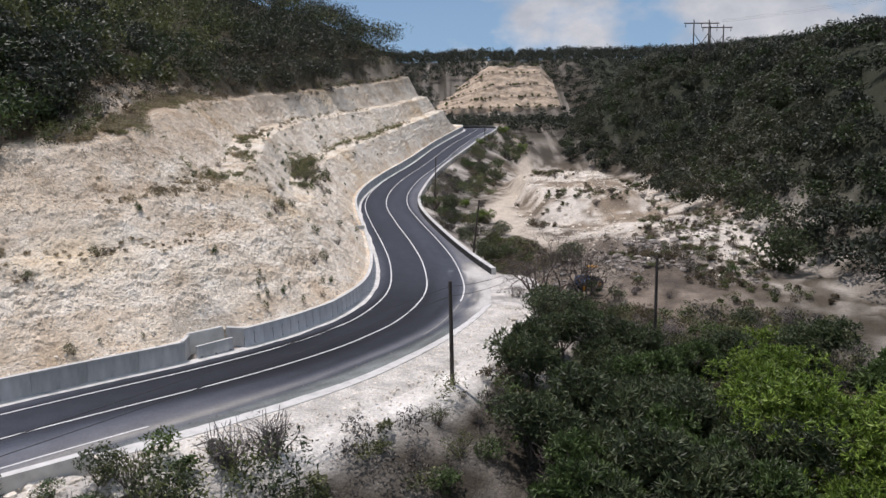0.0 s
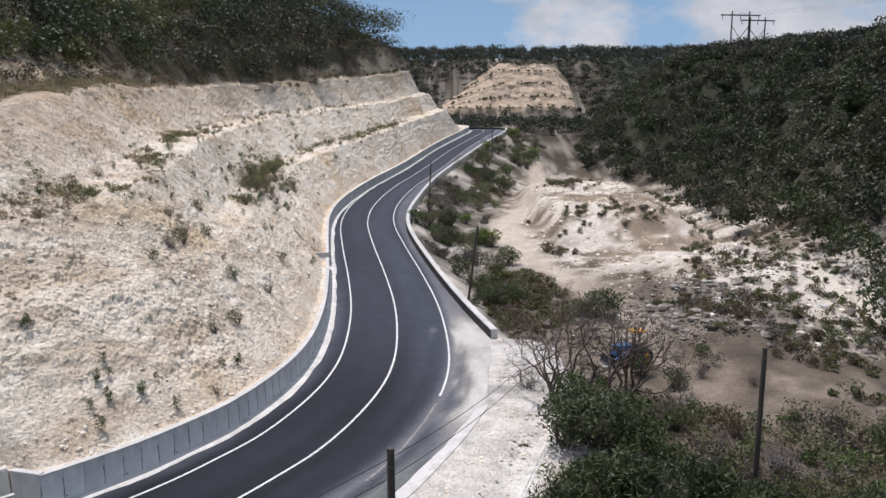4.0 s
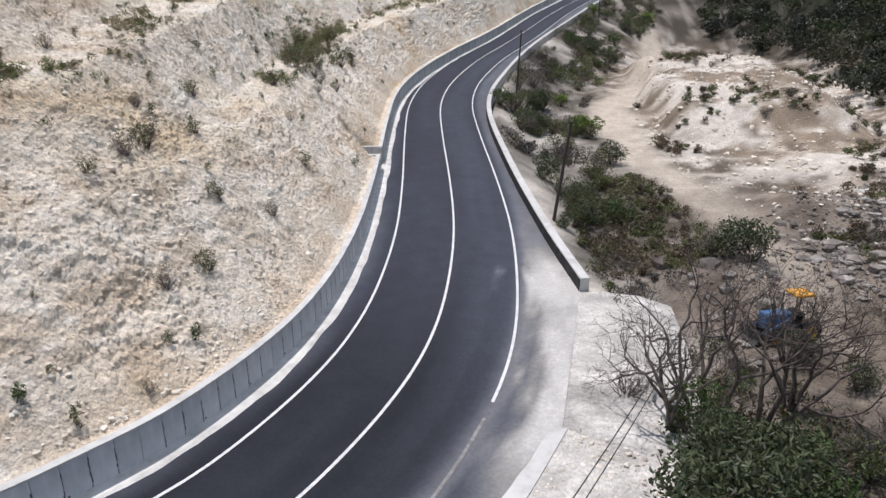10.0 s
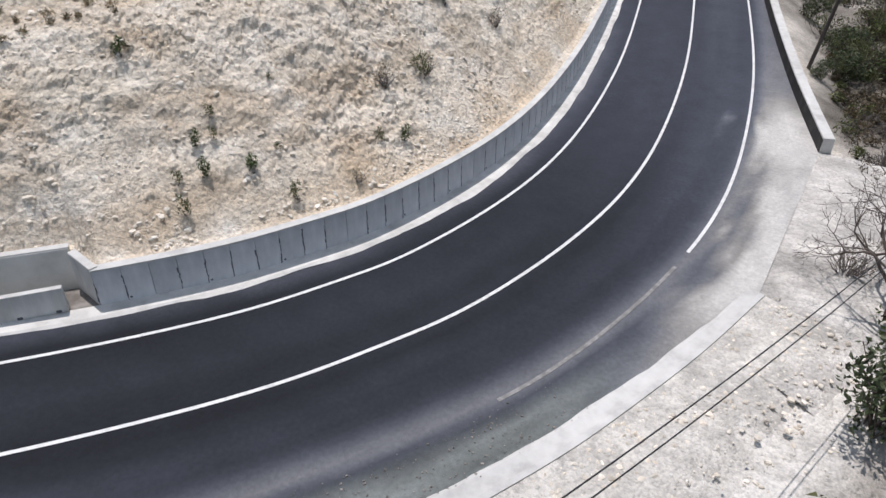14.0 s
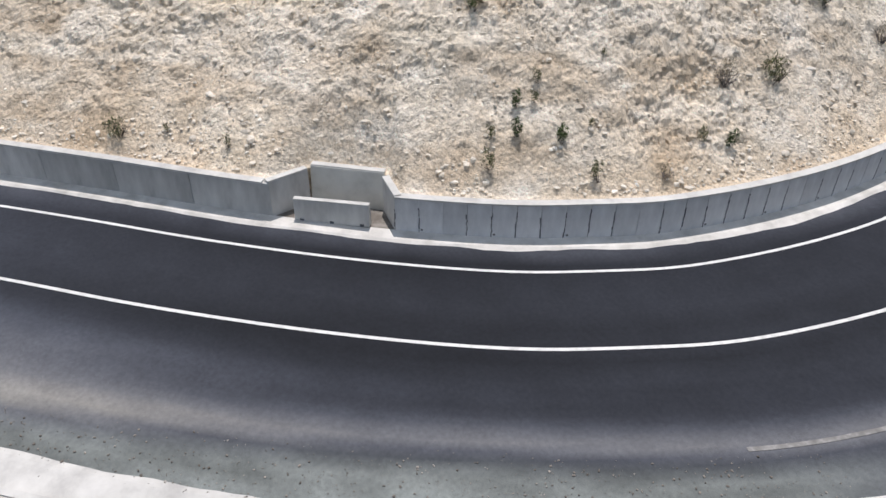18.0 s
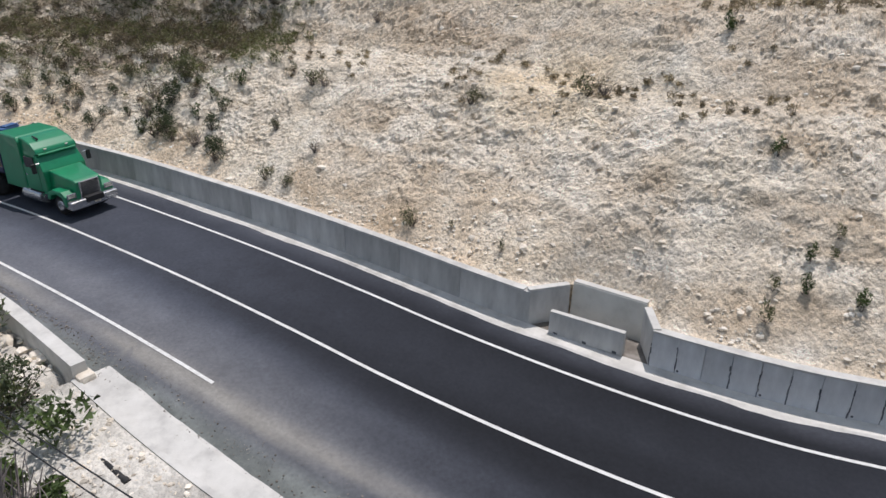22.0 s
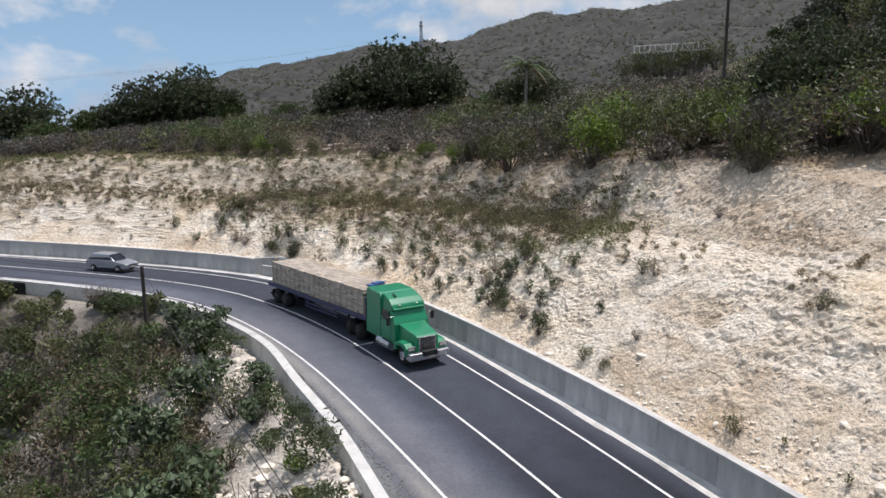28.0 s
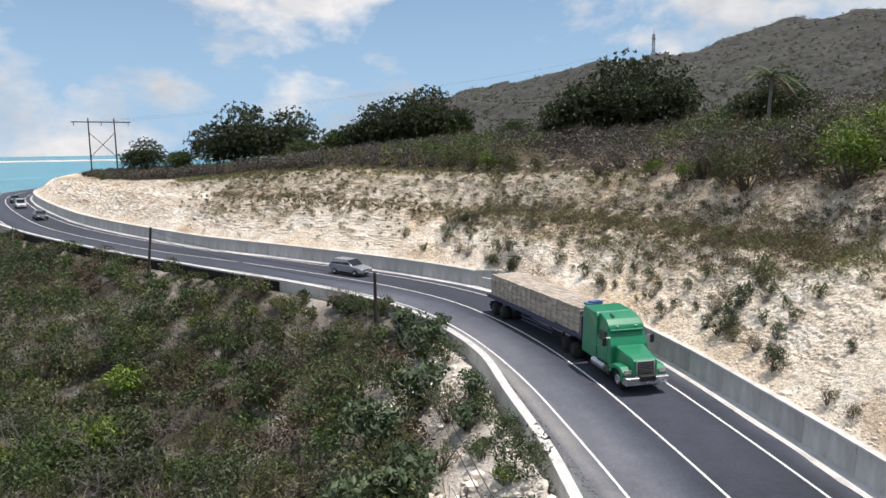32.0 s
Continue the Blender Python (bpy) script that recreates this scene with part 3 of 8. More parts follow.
def build_mountain():
    a, r = np.radians(np.linspace(66, 146, 300)), 250 * (1250 / 250) ** np.linspace(0, 1, 170)
    ga, gr = np.meshgrid(a, r, indexing="ij")
    x, y = (3.5 - np.sin(ga) * gr).ravel(), (38.5 + np.cos(ga) * gr).ravel()
    z = hill_z(x, y)
    tagged(new("mountain", mesh_np("mountain", np.stack([x, y, z], -1), sheet(300, 170), M_HILL, smooth=True)), "brown and grey-green scrub covered mountain side behind the road", "mountain", kind="structure")


build_mountain()
M_SEA = material("sea", [(0.015, 0.16, 0.22), (0.03, 0.26, 0.33), (0.06, 0.34, 0.40)], 0.004, 5, 0.25, 0.2, 0.6, stretch=(1, 3, 1), bdist=0.3)
M_REEF = material("reef_sand", [(0.45, 0.42, 0.36), (0.6, 0.57, 0.5), (0.7, 0.67, 0.6)], 0.02, 5, 0.9)
sx, sy = np.linspace(-4600, 4600, 40), np.linspace(-4700, -235, 30)
gx, gy = np.meshgrid(sx, sy, indexing="ij")
tagged(new("sea", mesh_np("sea", np.stack([gx.ravel(), gy.ravel(), np.full(gx.size, -12.0)], -1), sheet(40, 30), M_SEA, smooth=True)), "turquoise sea reaching to the horizon behind the road", "sea", kind="structure")
bar_line = spline([(-2400, -1700, -11.8), (-1500, -1900, -11.8), (-700, -2050, -11.8), (100, -2100, -11.8)], 30.0)
bar = ribbon(bar_line, [-90, -40, 0, 30, 70], [-1.0, 1.2, 3.2, 2.2, -1.0])
tagged(new("sand_bar", mesh_np("sand_bar", bar.reshape(-1, 3), sheet(len(bar_line), 5), M_REEF, smooth=True)), "thin pale sand bar far out in the sea", "sand bar", kind="structure")

# ---- the cut slope ----
NOTCHES = [(-3.75, 1.0), (-51.2, -47.4)]
CUT_S = [-330, -170, -140, -110, -80, -55, -35, -22, -6, 28, 60, 105, 150, 183, 194, 260]
CUT_D = [[0, 0.5, 4.0, 4.6, 7, 10, 13, 16, 20, 24],
         [0, 0.5, 4.0, 4.6, 7, 10, 13, 16, 20, 24],
         [0, 0.5, 4.5, 5.2, 8, 11, 14, 17, 21, 25],
         [0, 0.5, 4.6, 5.6, 7.6, 10.2, 14, 17, 20, 24],
         [0, 0.5, 5.2, 7.2, 10.4, 12.2, 15, 18, 22, 26],
         [0, 0.5, 6.0, 9.0, 12.0, 13.5, 17, 20, 24, 28],
         [0, 0.5, 6.5, 9.6, 13.2, 14.6, 18, 21, 25, 29],
         [0, 0.5, 7.2, 9.8, 14.4, 15.8, 19, 22, 26, 30],
         [0, 0.5, 7.4, 9.2, 12.4, 14.6, 19.5, 23.5, 28, 33],
         [0, 0.5, 6.6, 8.4, 11.9, 15.2, 21.5, 25, 30, 34],
         [0, 0.5, 6.6, 9.6, 12.6, 16.8, 21.2, 24.8, 29, 32],
         [0, 0.5, 5.2, 8.8, 13.6, 16.2, 19.6, 22.0, 25.5, 27.5],
         [0, 0.4, 3.6, 6.2, 8.6, 11.5, 14.5, 17.0, 19, 21],
         [0, 0.4, 3.6, 6.2, 8.6, 11.5, 14.5, 17.0, 19, 21],
         [0, 0.4, 3.6, 6.2, 8.6, 11.5, 14.5, 17.0, 19, 21],
         [0, 0.4, 3.6, 6.2, 8.6, 11.5, 14.5, 17.0, 19, 21]]
CUT_H = [[1.3, 1.4, 3.6, 3.8, 3.9, 4.0, 4.1, 4.2, 4.3, 4.4],
         [1.3, 1.4, 4.0, 4.2, 4.3, 4.4, 4.5, 4.6, 4.8, 5.0],
         [1.3, 1.4, 4.8, 5.1, 5.2, 5.3, 5.4, 5.5, 5.8, 6.0],
         [1.3, 1.4, 5.0, 5.3, 6.4, 6.8, 7.0, 7.2, 7.5, 7.8],
         [1.3, 1.4, 5.2, 5.8, 8.3, 8.8, 9.0, 9.2, 9.6, 10.0],
         [1.3, 1.4, 5.2, 6.0, 9.0, 9.5, 9.9, 10.3, 10.8, 11.2],
         [1.2, 1.3, 5.4, 6.1, 9.7, 10.2, 10.6, 11.0, 11.5, 12.0],
         [1.2, 1.3, 6.0, 6.6, 10.6, 11.1, 11.6, 12.0, 12.6, 13.2],
         [1.2, 1.3, 6.6, 7.1, 9.7, 10.2, 14.0, 14.6, 15.4, 16.0],
         [1.2, 1.3, 6.8, 7.9, 10.9, 11.5, 16.4, 17.0, 21.2, 21.8],
         [1.2, 1.3, 6.8, 7.3, 12.7, 13.3, 18.2, 18.8, 23.2, 23.7],
         [1.2, 1.3, 7.4, 7.8, 13.0, 13.5, 18.4, 18.9, 24.3, 24.8],
         [1.2, 1.3, 7.6, 7.9, 12.2, 12.5, 18.2, 18.5, 25.2, 25.8],
         [1.2, 1.3, 7.6, 7.9, 12.2, 12.5, 18.2, 18.5, 25.2, 25.8],
         [1.2, 1.3, 1.6, 1.7, 1.8, 1.9, 2.0, 2.1, 2.2, 2.3],
         [1.2, 1.3, 1.6, 1.7, 1.8, 1.9, 2.0, 2.1, 2.2, 2.3]]
CUT_RISE = [0.02, 0.03, 0.05, 0.07, 0.10, 0.13, 0.18, 0.22, 0.34, 0.50, 0.60, 0.60, 0.55, 0.5, 0.02, 0.02]


# where the bare cut ends and the growth begins
EDGE_S = [-330, -170, -140, -110, -80, -60, -43, -33, -25, -20, -16, -10, -5, 4, 14, 28, 60, 105, 131, 150, 260]
EDGE_D = [10, 10, 11, 10.4, 12.4, 12.8, 12.4, 11.6, 12.0, 13.2, 15.4, 18, 21, 24, 26, 26.5, 24.5, 19.5, 17.5, 16.5, 15.5]


def smoothed_normals(w):
    k = max(1, int(w / 0.5))
    n = NORM.copy()
    pad = np.vstack([np.repeat(n[:1], k, 0), n, np.repeat(n[-1:], k, 0)])
    cs = np.cumsum(np.vstack([np.zeros((1, 2)), pad]), 0)
    n = (cs[2 * k + 1:] - cs[:-2 * k - 1]) / (2 * k + 1)
    return n / np.linalg.norm(n, axis=1)[:, None]


_sm = [(w, smoothed_normals(w)) for w in (1, 12, 25, 45, 70)]


def cut_point(s, d):
    """Plan place of a point d behind the wall at the station s; arrays."""
    cx, cy = np.interp(s, S, CENTRE[:, 0]), np.interp(s, S, CENTRE[:, 1])
    wo = np.interp(s, S, W_OFF) + 0.28
    n0 = np.stack([np.interp(s, S, NORM[:, 0]), np.interp(s, S, NORM[:, 1])], -1)
    want = np.clip(d * 0.9, 1, 70)
    nx, ny = 0, 0
    for (w0, a), (w1, b) in zip(_sm[:-1], _sm[1:]):
        u = np.clip((want - w0) / (w1 - w0), 0, 1)
        m = ((want >= w0) & (want < w1 + (w1 == 70))).astype(float)
        nx = nx + m * ((1 - u) * np.interp(s, S, a[:, 0]) + u * np.interp(s, S, b[:, 0]))
        ny = ny + m * ((1 - u) * np.interp(s, S, a[:, 1]) + u * np.interp(s, S, b[:, 1]))
    return cx + n0[..., 0] * wo + nx * d, cy + n0[..., 1] * wo + ny * d


def cut_height(s, d):
    """Height of the cut slope above sea datum; arrays."""
    zr = np.interp(s, S, CENTRE[:, 2])
    s2 = s
    dd = np.stack([np.interp(s2, CUT_S, [r[k] for r in CUT_D]) for k in range(10)], -1)
    hh = np.stack([np.interp(s2, CUT_S, [r[k] for r in CUT_H]) for k in range(10)], -1)
    wob = 0.45 * fbm(np.stack([s, 0 * s + d * 0.12], -1), 10, 3, 9.0)
    de = d + wob * np.clip(d / 5, 0, 1) * np.clip((40 - d) / 20, 0, 1)
    h = hh[..., 9] + np.interp(s, CUT_S, CUT_RISE) * np.maximum(de - dd[..., 9], 0)
    for k in range(8, -1, -1):
        u = np.clip((de - dd[..., k]) / np.maximum(dd[..., k + 1] - dd[..., k], 0.01), 0, 1)
        h = np.where(de < dd[..., k + 1], hh[..., k] + u * (hh[..., k + 1] - hh[..., k]), h)
    h = np.where(de < 0, hh[..., 0], h)
    return zr + h


def cut_surface(s, d):
    # the slope starts behind the niches
    back = 0.0 * s
    for s0, s1 in NOTCHES + [(51.0, 53.7)]:
        back = np.maximum(back, 1.5 * np.clip((s - s0 + 0.25) / 1.1, 0, 1) * np.clip((s1 + 0.25 - s) / 0.9, 0, 1))
    d = np.maximum(d, back - 0.02)
    x, y = cut_point(s, d)
    z = cut_height(s, d - back * np.clip(1 - (d - back) / 1.7, 0, 1))
    w = np.clip((d - back - 0.3) / 2.0, 0, 1)
    p = np.stack([x, y, z], -1)
    z = z + w * (0.10 * fbm(p, 2.6, 4, 11.0) + 0.25 * fbm(p, 11, 3, 12.0))
    return x, y, z


CUT_PTS = []


def far_reach(s):
    return np.interp(s, [105, 160], [1.0, 0.12])


def build_cut():
    s1 = np.concatenate([np.arange(-310, -130, 2.0), np.arange(-130, -60, 0.6), np.arange(-60, -34, 0.2), np.arange(-34, 36, 0.095), np.arange(36, 66, 0.17), np.arange(66, 130, 0.4), np.arange(130, 245, 1.2)])
    d1 = np.concatenate([[-0.02], np.arange(0.0, 11, 0.10), np.arange(11, 20, 0.17), np.arange(20, 24, 0.36), np.arange(24, 38, 0.7), np.arange(38, 70, 3.0), np.arange(70, 171, 10.0)])
    gs, gd = np.meshgrid(s1, d1, indexing="ij")
    # uneven spacing, so that no rows show in the broken face
    rng = np.random.RandomState(23)
    gs[1:-1] += rng.uniform(-0.36, 0.36, gs[1:-1].shape) * np.gradient(s1)[1:-1, None] * (gd[1:-1] > 0.4)
    gd[:, 4:-1] += rng.uniform(-0.36, 0.36, gd[:, 4:-1].shape) * np.gradient(d1)[None, 4:-1]
    gd = np.where(gd > 40, 40 + (gd - 40) * far_reach(gs), gd)
    x, y, z = cut_surface(gs, gd)
    w = np.clip((gd - 0.5) / 1.5, 0, 1) * np.clip((40 - gd) / 10, 0, 1)
    for na, nb in NOTCHES:
        w = np.where((gs > na - 0.5) & (gs < nb + 0.5), np.clip((gd - 1.6) / 1.5, 0, 1), w)
    p = np.stack([x, y, z], -1)
    n = NORM[np.clip(np.searchsorted(S, gs), 0, len(S) - 1)]
    near = np.clip((24 - gd) / 4, 0, 1)
    lump = (0.07 * fbm(p, 1.3, 2, 13.0) + 0.06 * np.abs(fbm(p, 3.0, 3, 20.0)) + near * (0.09 * np.maximum(fbm(p, 0.55, 3, 26.0), -0.2))) * w
    crumble = np.clip(0.50 + 1.1 * fbm(p, 5.0, 3, 41.0), 0.12, 1.1) * near * w
    v1, g1 = cells(p, (0.62, 0.62, 0.30), 1)
    v2, g2 = cells(p, (0.25, 0.25, 0.17), 2)
    lump = lump + crumble * (0.105 * (v1 - 0.35) * (v1 > 0.2) + 0.10 * np.maximum(v2 - 0.25, 0) - 0.05 * g2)
    z = np.where(gd > 104, z - (gd - 104) * 0.8, z) - 14 * smooth(0.5, 1.0, (gd - 40) / (131 * far_reach(gs))) * (gs > 120)
    z = np.where(gd < 0, z - 2.2, z)
    v = np.stack([x - n[..., 0] * lump, y - n[..., 1] * lump, z + lump], -1)
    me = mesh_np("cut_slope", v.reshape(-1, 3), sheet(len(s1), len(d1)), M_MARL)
    pf = p.reshape(-1, 3)
    CUT_PTS.append(v.reshape(-1, 3)[::3])
    strat = 0.5 + 0.5 * np.sin(pf[:, 2] * 2.2 + 2.5 * fbm(pf, 14, 2, 14.0))
    c = np.ones((len(pf), 3)) * (0.96 + 0.05 * strat[:, None]) * (1 + 0.06 * fbm(pf, 5, 3, 15.0)[:, None])
    beds = smooth(0.12, 0.55, fbm(np.stack([gs.ravel() * 0.11, pf[:, 2] * 0.9], -1), 1.0, 4, 50.0) + 0.25 * fbm(pf, 1.6, 3, 51.0))[:, None]
    c = c * (1 - 0.55 * beds) + c * np.array((0.74, 0.66, 0.57)) * 0.55 * beds
    ochre = np.clip(fbm(pf, 9, 4, 16.0) * 1.4 - 0.35, 0, 1)[:, None]
    c = c * (1 - ochre) + c * np.array((0.97, 0.89, 0.76)) * ochre
    dd, ss = gd.ravel(), gs.ravel()
    foot = np.clip((1 - smooth(0.5, 3.2, dd)) * (0.30 + 1.0 * fbm(pf, 4, 3, 36.0)), 0, 0.6)[:, None]
    c = c * (1 - foot) + c * np.array((0.90, 0.80, 0.68)) * foot
    chalk = np.clip(fbm(pf, 7, 3, 37.0) * 1.6 - 0.6, 0, 0.5)[:, None]
    c = c * (1 - chalk) + np.array((1.0, 1.02, 1.02)) * chalk
    soil = smooth(0, 2.5, dd - np.interp(ss, EDGE_S, EDGE_D) + 1.6 * fbm(pf, 5, 3, 17.0) - 0.5)[:, None]
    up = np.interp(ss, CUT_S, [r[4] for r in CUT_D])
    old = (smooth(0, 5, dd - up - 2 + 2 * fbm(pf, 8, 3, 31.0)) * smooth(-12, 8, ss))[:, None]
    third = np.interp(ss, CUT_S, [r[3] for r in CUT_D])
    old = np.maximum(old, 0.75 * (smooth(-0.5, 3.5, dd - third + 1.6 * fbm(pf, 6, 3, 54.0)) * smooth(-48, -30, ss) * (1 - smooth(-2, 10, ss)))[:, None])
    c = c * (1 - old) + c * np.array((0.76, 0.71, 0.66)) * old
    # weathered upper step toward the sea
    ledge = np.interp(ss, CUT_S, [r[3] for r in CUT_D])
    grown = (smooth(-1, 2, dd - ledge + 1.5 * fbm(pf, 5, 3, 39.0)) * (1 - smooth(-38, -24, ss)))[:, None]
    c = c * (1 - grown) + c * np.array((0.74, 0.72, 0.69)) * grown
    c = c * (1 - soil) + np.where(ss[:, None] > 4, np.array((0.085, 0.080, 0.055)), np.array((0.13, 0.115, 0.09))) * (1 + 0.3 * fbm(pf, 6, 3, 18.0)[:, None]) * soil
    grey = np.clip(fbm(pf, 17, 3, 19.0) * 1.2 - 0.55, 0, 1)[:, None] * (1 - soil)
    c = c * (1 - 0.18 * grey)
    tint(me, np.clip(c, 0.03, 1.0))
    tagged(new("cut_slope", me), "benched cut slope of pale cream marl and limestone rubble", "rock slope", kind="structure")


build_cut()


# ---- road ----
M_WORN = material('worn_road_paint', [(0.16, 0.155, 0.15), (0.24, 0.235, 0.225), (0.42, 0.41, 0.40)], 3.0, 9, 0.85)


def build_road():
    offs = [-1.0, -0.85, -0.72, -0.6, -0.45, -0.3, -0.15] + [k / 22 for k in range(23)]
    lines = []
    for f in offs:
        lines.append(W_OFF * -f if f < 0 else -R_OFF * f)
    lines = np.array(lines)
    r = ribbon(CENTRE, list(lines), [0.02 * (1 - abs(f)) for f in offs])
    v = r.reshape(-1, 3)
    me = mesh_np("road", v, sheet(len(CENTRE), len(offs)), M_ASPH, smooth=True)
    off = lines.T.ravel()
    s = np.repeat(S, len(offs))
    q = np.stack([s, off * 5], -1)
    streak = fbm(np.stack([s * 0.10, off * 2.6], -1), 1.6, 3, 28.0)
    base = 0.022 + 0.006 * streak + 0.010 * (1 - smooth(-12, 0, s)) + 0.022 * smooth(17, 36, s) + 0.030 * (1 - smooth(-22, -8, s)) + 0.010 * smooth(20, 50, s)
    wear = (0.018 - 0.016 * smooth(-12, -2, s) * (1 - smooth(14, 24, s))) * np.exp(-((off + 1.8) / 1.4) ** 2) + 0.006 * np.exp(-((off - 1.8) / 0.9) ** 2)
    bend = smooth(-75, -40, s) * (1 - smooth(22, 45, s))
    # a ridge of dust off the driven lane, older grey surfacing past it, white dust at the gap of the parapets
    line = np.interp(s, [-20, -8, 0, 5, 12, 30], [-4.3, -4.0, -3.6, -3.3, -3.6, -4.2])
    dust = bend * (0.085 * smooth(0.3, 3.0, -off) * (1 - 0.8 * smooth(-8, 5, s)) + 0.12 * np.exp(-((off - line) / np.where(off > line, 0.55, 0.30)) ** 2)) + (1 - bend) * 0.09 * smooth(3.7, 4.5, -off)
    dust = dust + 0.15 * smooth(9, 18, s) * (1 - smooth(30, 46, s)) * smooth(3.6, 5.6, -off) * (1 + 0.8 * fbm(q, 5, 4, 21.0))
    dust = dust + 0.17 * np.exp(-(((s - 24) / 9) ** 2 + ((off + 8.5) / 2.2) ** 2)) * (1 + 0.5 * fbm(q, 6, 4, 21.0))
    rim = np.repeat(R_OFF, len(offs)) + off
    dust = dust + 0.34 * smooth(15, 19, s) * (1 - smooth(31, 36, s)) * (1 - smooth(0.2, 2.4, rim + 2.2 * fbm(q, 6, 4, 29.0))) * (1 + 0.7 * fbm(np.stack([s, off * 2], -1), 2.2, 3, 38.0))
    dust = dust * (1 + 0.30 * fbm(q, 9, 4, 22.0)) + 0.10 * smooth(4.1, 5.3, off) * (0.6 + 0.6 * fbm(q, 4, 3, 23.0))
    g = np.clip(base + wear + dust + 0.010 * fbm(q, 16, 4, 24.0), 0.014, 0.55)
    newer = (s > 47.5) & (off > -4)
    g = np.where(newer, g * 0.92, g)
    c = np.stack([g * 0.86, g * 0.96, g * 1.22], -1)
    old = (bend * smooth(0.3, 1.2, line - off) * (1 - smooth(10, 16, s)))[:, None]
    c = c * (1 - old) + np.array((0.165, 0.180, 0.172)) * (1 + 0.5 * fbm(q, 2, 4, 25.0)[:, None]) * old
    warm = np.clip(dust * 5 - 0.05, 0, 1)[:, None] * (1 - old)
    c = c * (1 - warm) + g[:, None] * np.array((1.03, 1.0, 0.93)) * warm
    tint(me, c)
    ob = tagged(new("road", me), "curved two-lane asphalt road, dusty toward its outer edge", "road", kind="structure")

    def stripe(name, lo, hi, off, keep, label, mat=M_LINE):
        sel = np.where((S > lo) & (S < hi) & keep)[0]
        ln, w = CENTRE[sel], 0.065
        o = off[sel] if isinstance(off, np.ndarray) else np.full(len(sel), off)
        zz = 0.02 * (1 - np.abs(o) / 5.0) + 0.016
        n = NORM[sel]
        a = np.concatenate([ln[:, :2] + n * (o - w)[:, None], (ln[:, 2] + zz)[:, None]], 1)
        b = np.concatenate([ln[:, :2] + n * (o + w)[:, None], (ln[:, 2] + zz)[:, None]], 1)
        vv = np.stack([a, b], 1).reshape(-1, 3)
        part_mesh(name, mesh_np(name, vv, sheet(len(sel), 2), mat), ob, label)

    every = np.ones(len(S), bool)
    stripe("centre_line", -300, 260, 0.0, every, "white painted centre line")
    stripe("edge_line", -300, 260, LANE, every, "white painted edge line")
    stripe("edge_line", -300, -9.5, -LANE, every, "white painted edge line")
    stripe("edge_line", 19.0, 260, -LANE, every, "white painted edge line")
    stripe("worn_edge_line", 10.0, 19.0, -LANE, every, "edge line worn thin under dust", M_WORN)
    return ob


road = build_road()


def swept(name, line, offs, heights, mat, label, category, close=True, kind="structure", parent=None, smooth_it=False):
    """A solid swept along a line: the section's corners go round it; its ends are capped."""
    k = len(offs)
    r = ribbon(line, offs, heights)
    f = []
    i = np.arange(len(line) * k).reshape(len(line), k)
    for j in range(k if close else k - 1):
        j2 = (j + 1) % k
        f.append(np.stack([i[:-1, j], i[1:, j], i[1:, j2], i[:-1, j2]], -1))
    f = np.concatenate(f)
    if close and k == 4:
        f = np.vstack([f, i[0][::-1][None], i[-1][None]])
    me = mesh_np(name, r.reshape(-1, 3), f, mat, smooth=smooth_it)
    if parent is not None:
        return part_mesh(name, me, parent, label)
    return tagged(new(name, me), label, category, kind=kind)


def stretch_of(a, b, off=0.0):
    """The centre line from station a to b, moved off to its left."""
    sel = (S >= a) & (S <= b)
    ln = CENTRE[sel].copy()
    ln[:, :2] += NORM[sel] * (np.ones(sel.sum()) * (off if not isinstance(off, np.ndarray) else off[sel]))[:, None]
    return ln


WALL_RUNS = [(-290, NOTCHES[1][0]), (NOTCHES[1][1], NOTCHES[0][0]), (NOTCHES[0][1], 51.4), (53.2, 236)]


def panel_mesh(w, h, deep, t, mat):
    """One wall panel."""
    bm = box((w - 0.012, t, h + deep), (w / 2, 0, (h - deep) / 2), 0.008)
    me = bpy.data.meshes.new("wall_panel")
    bm.to_mesh(me)
    bm.free()
    me.materials.append(mat)
    return me


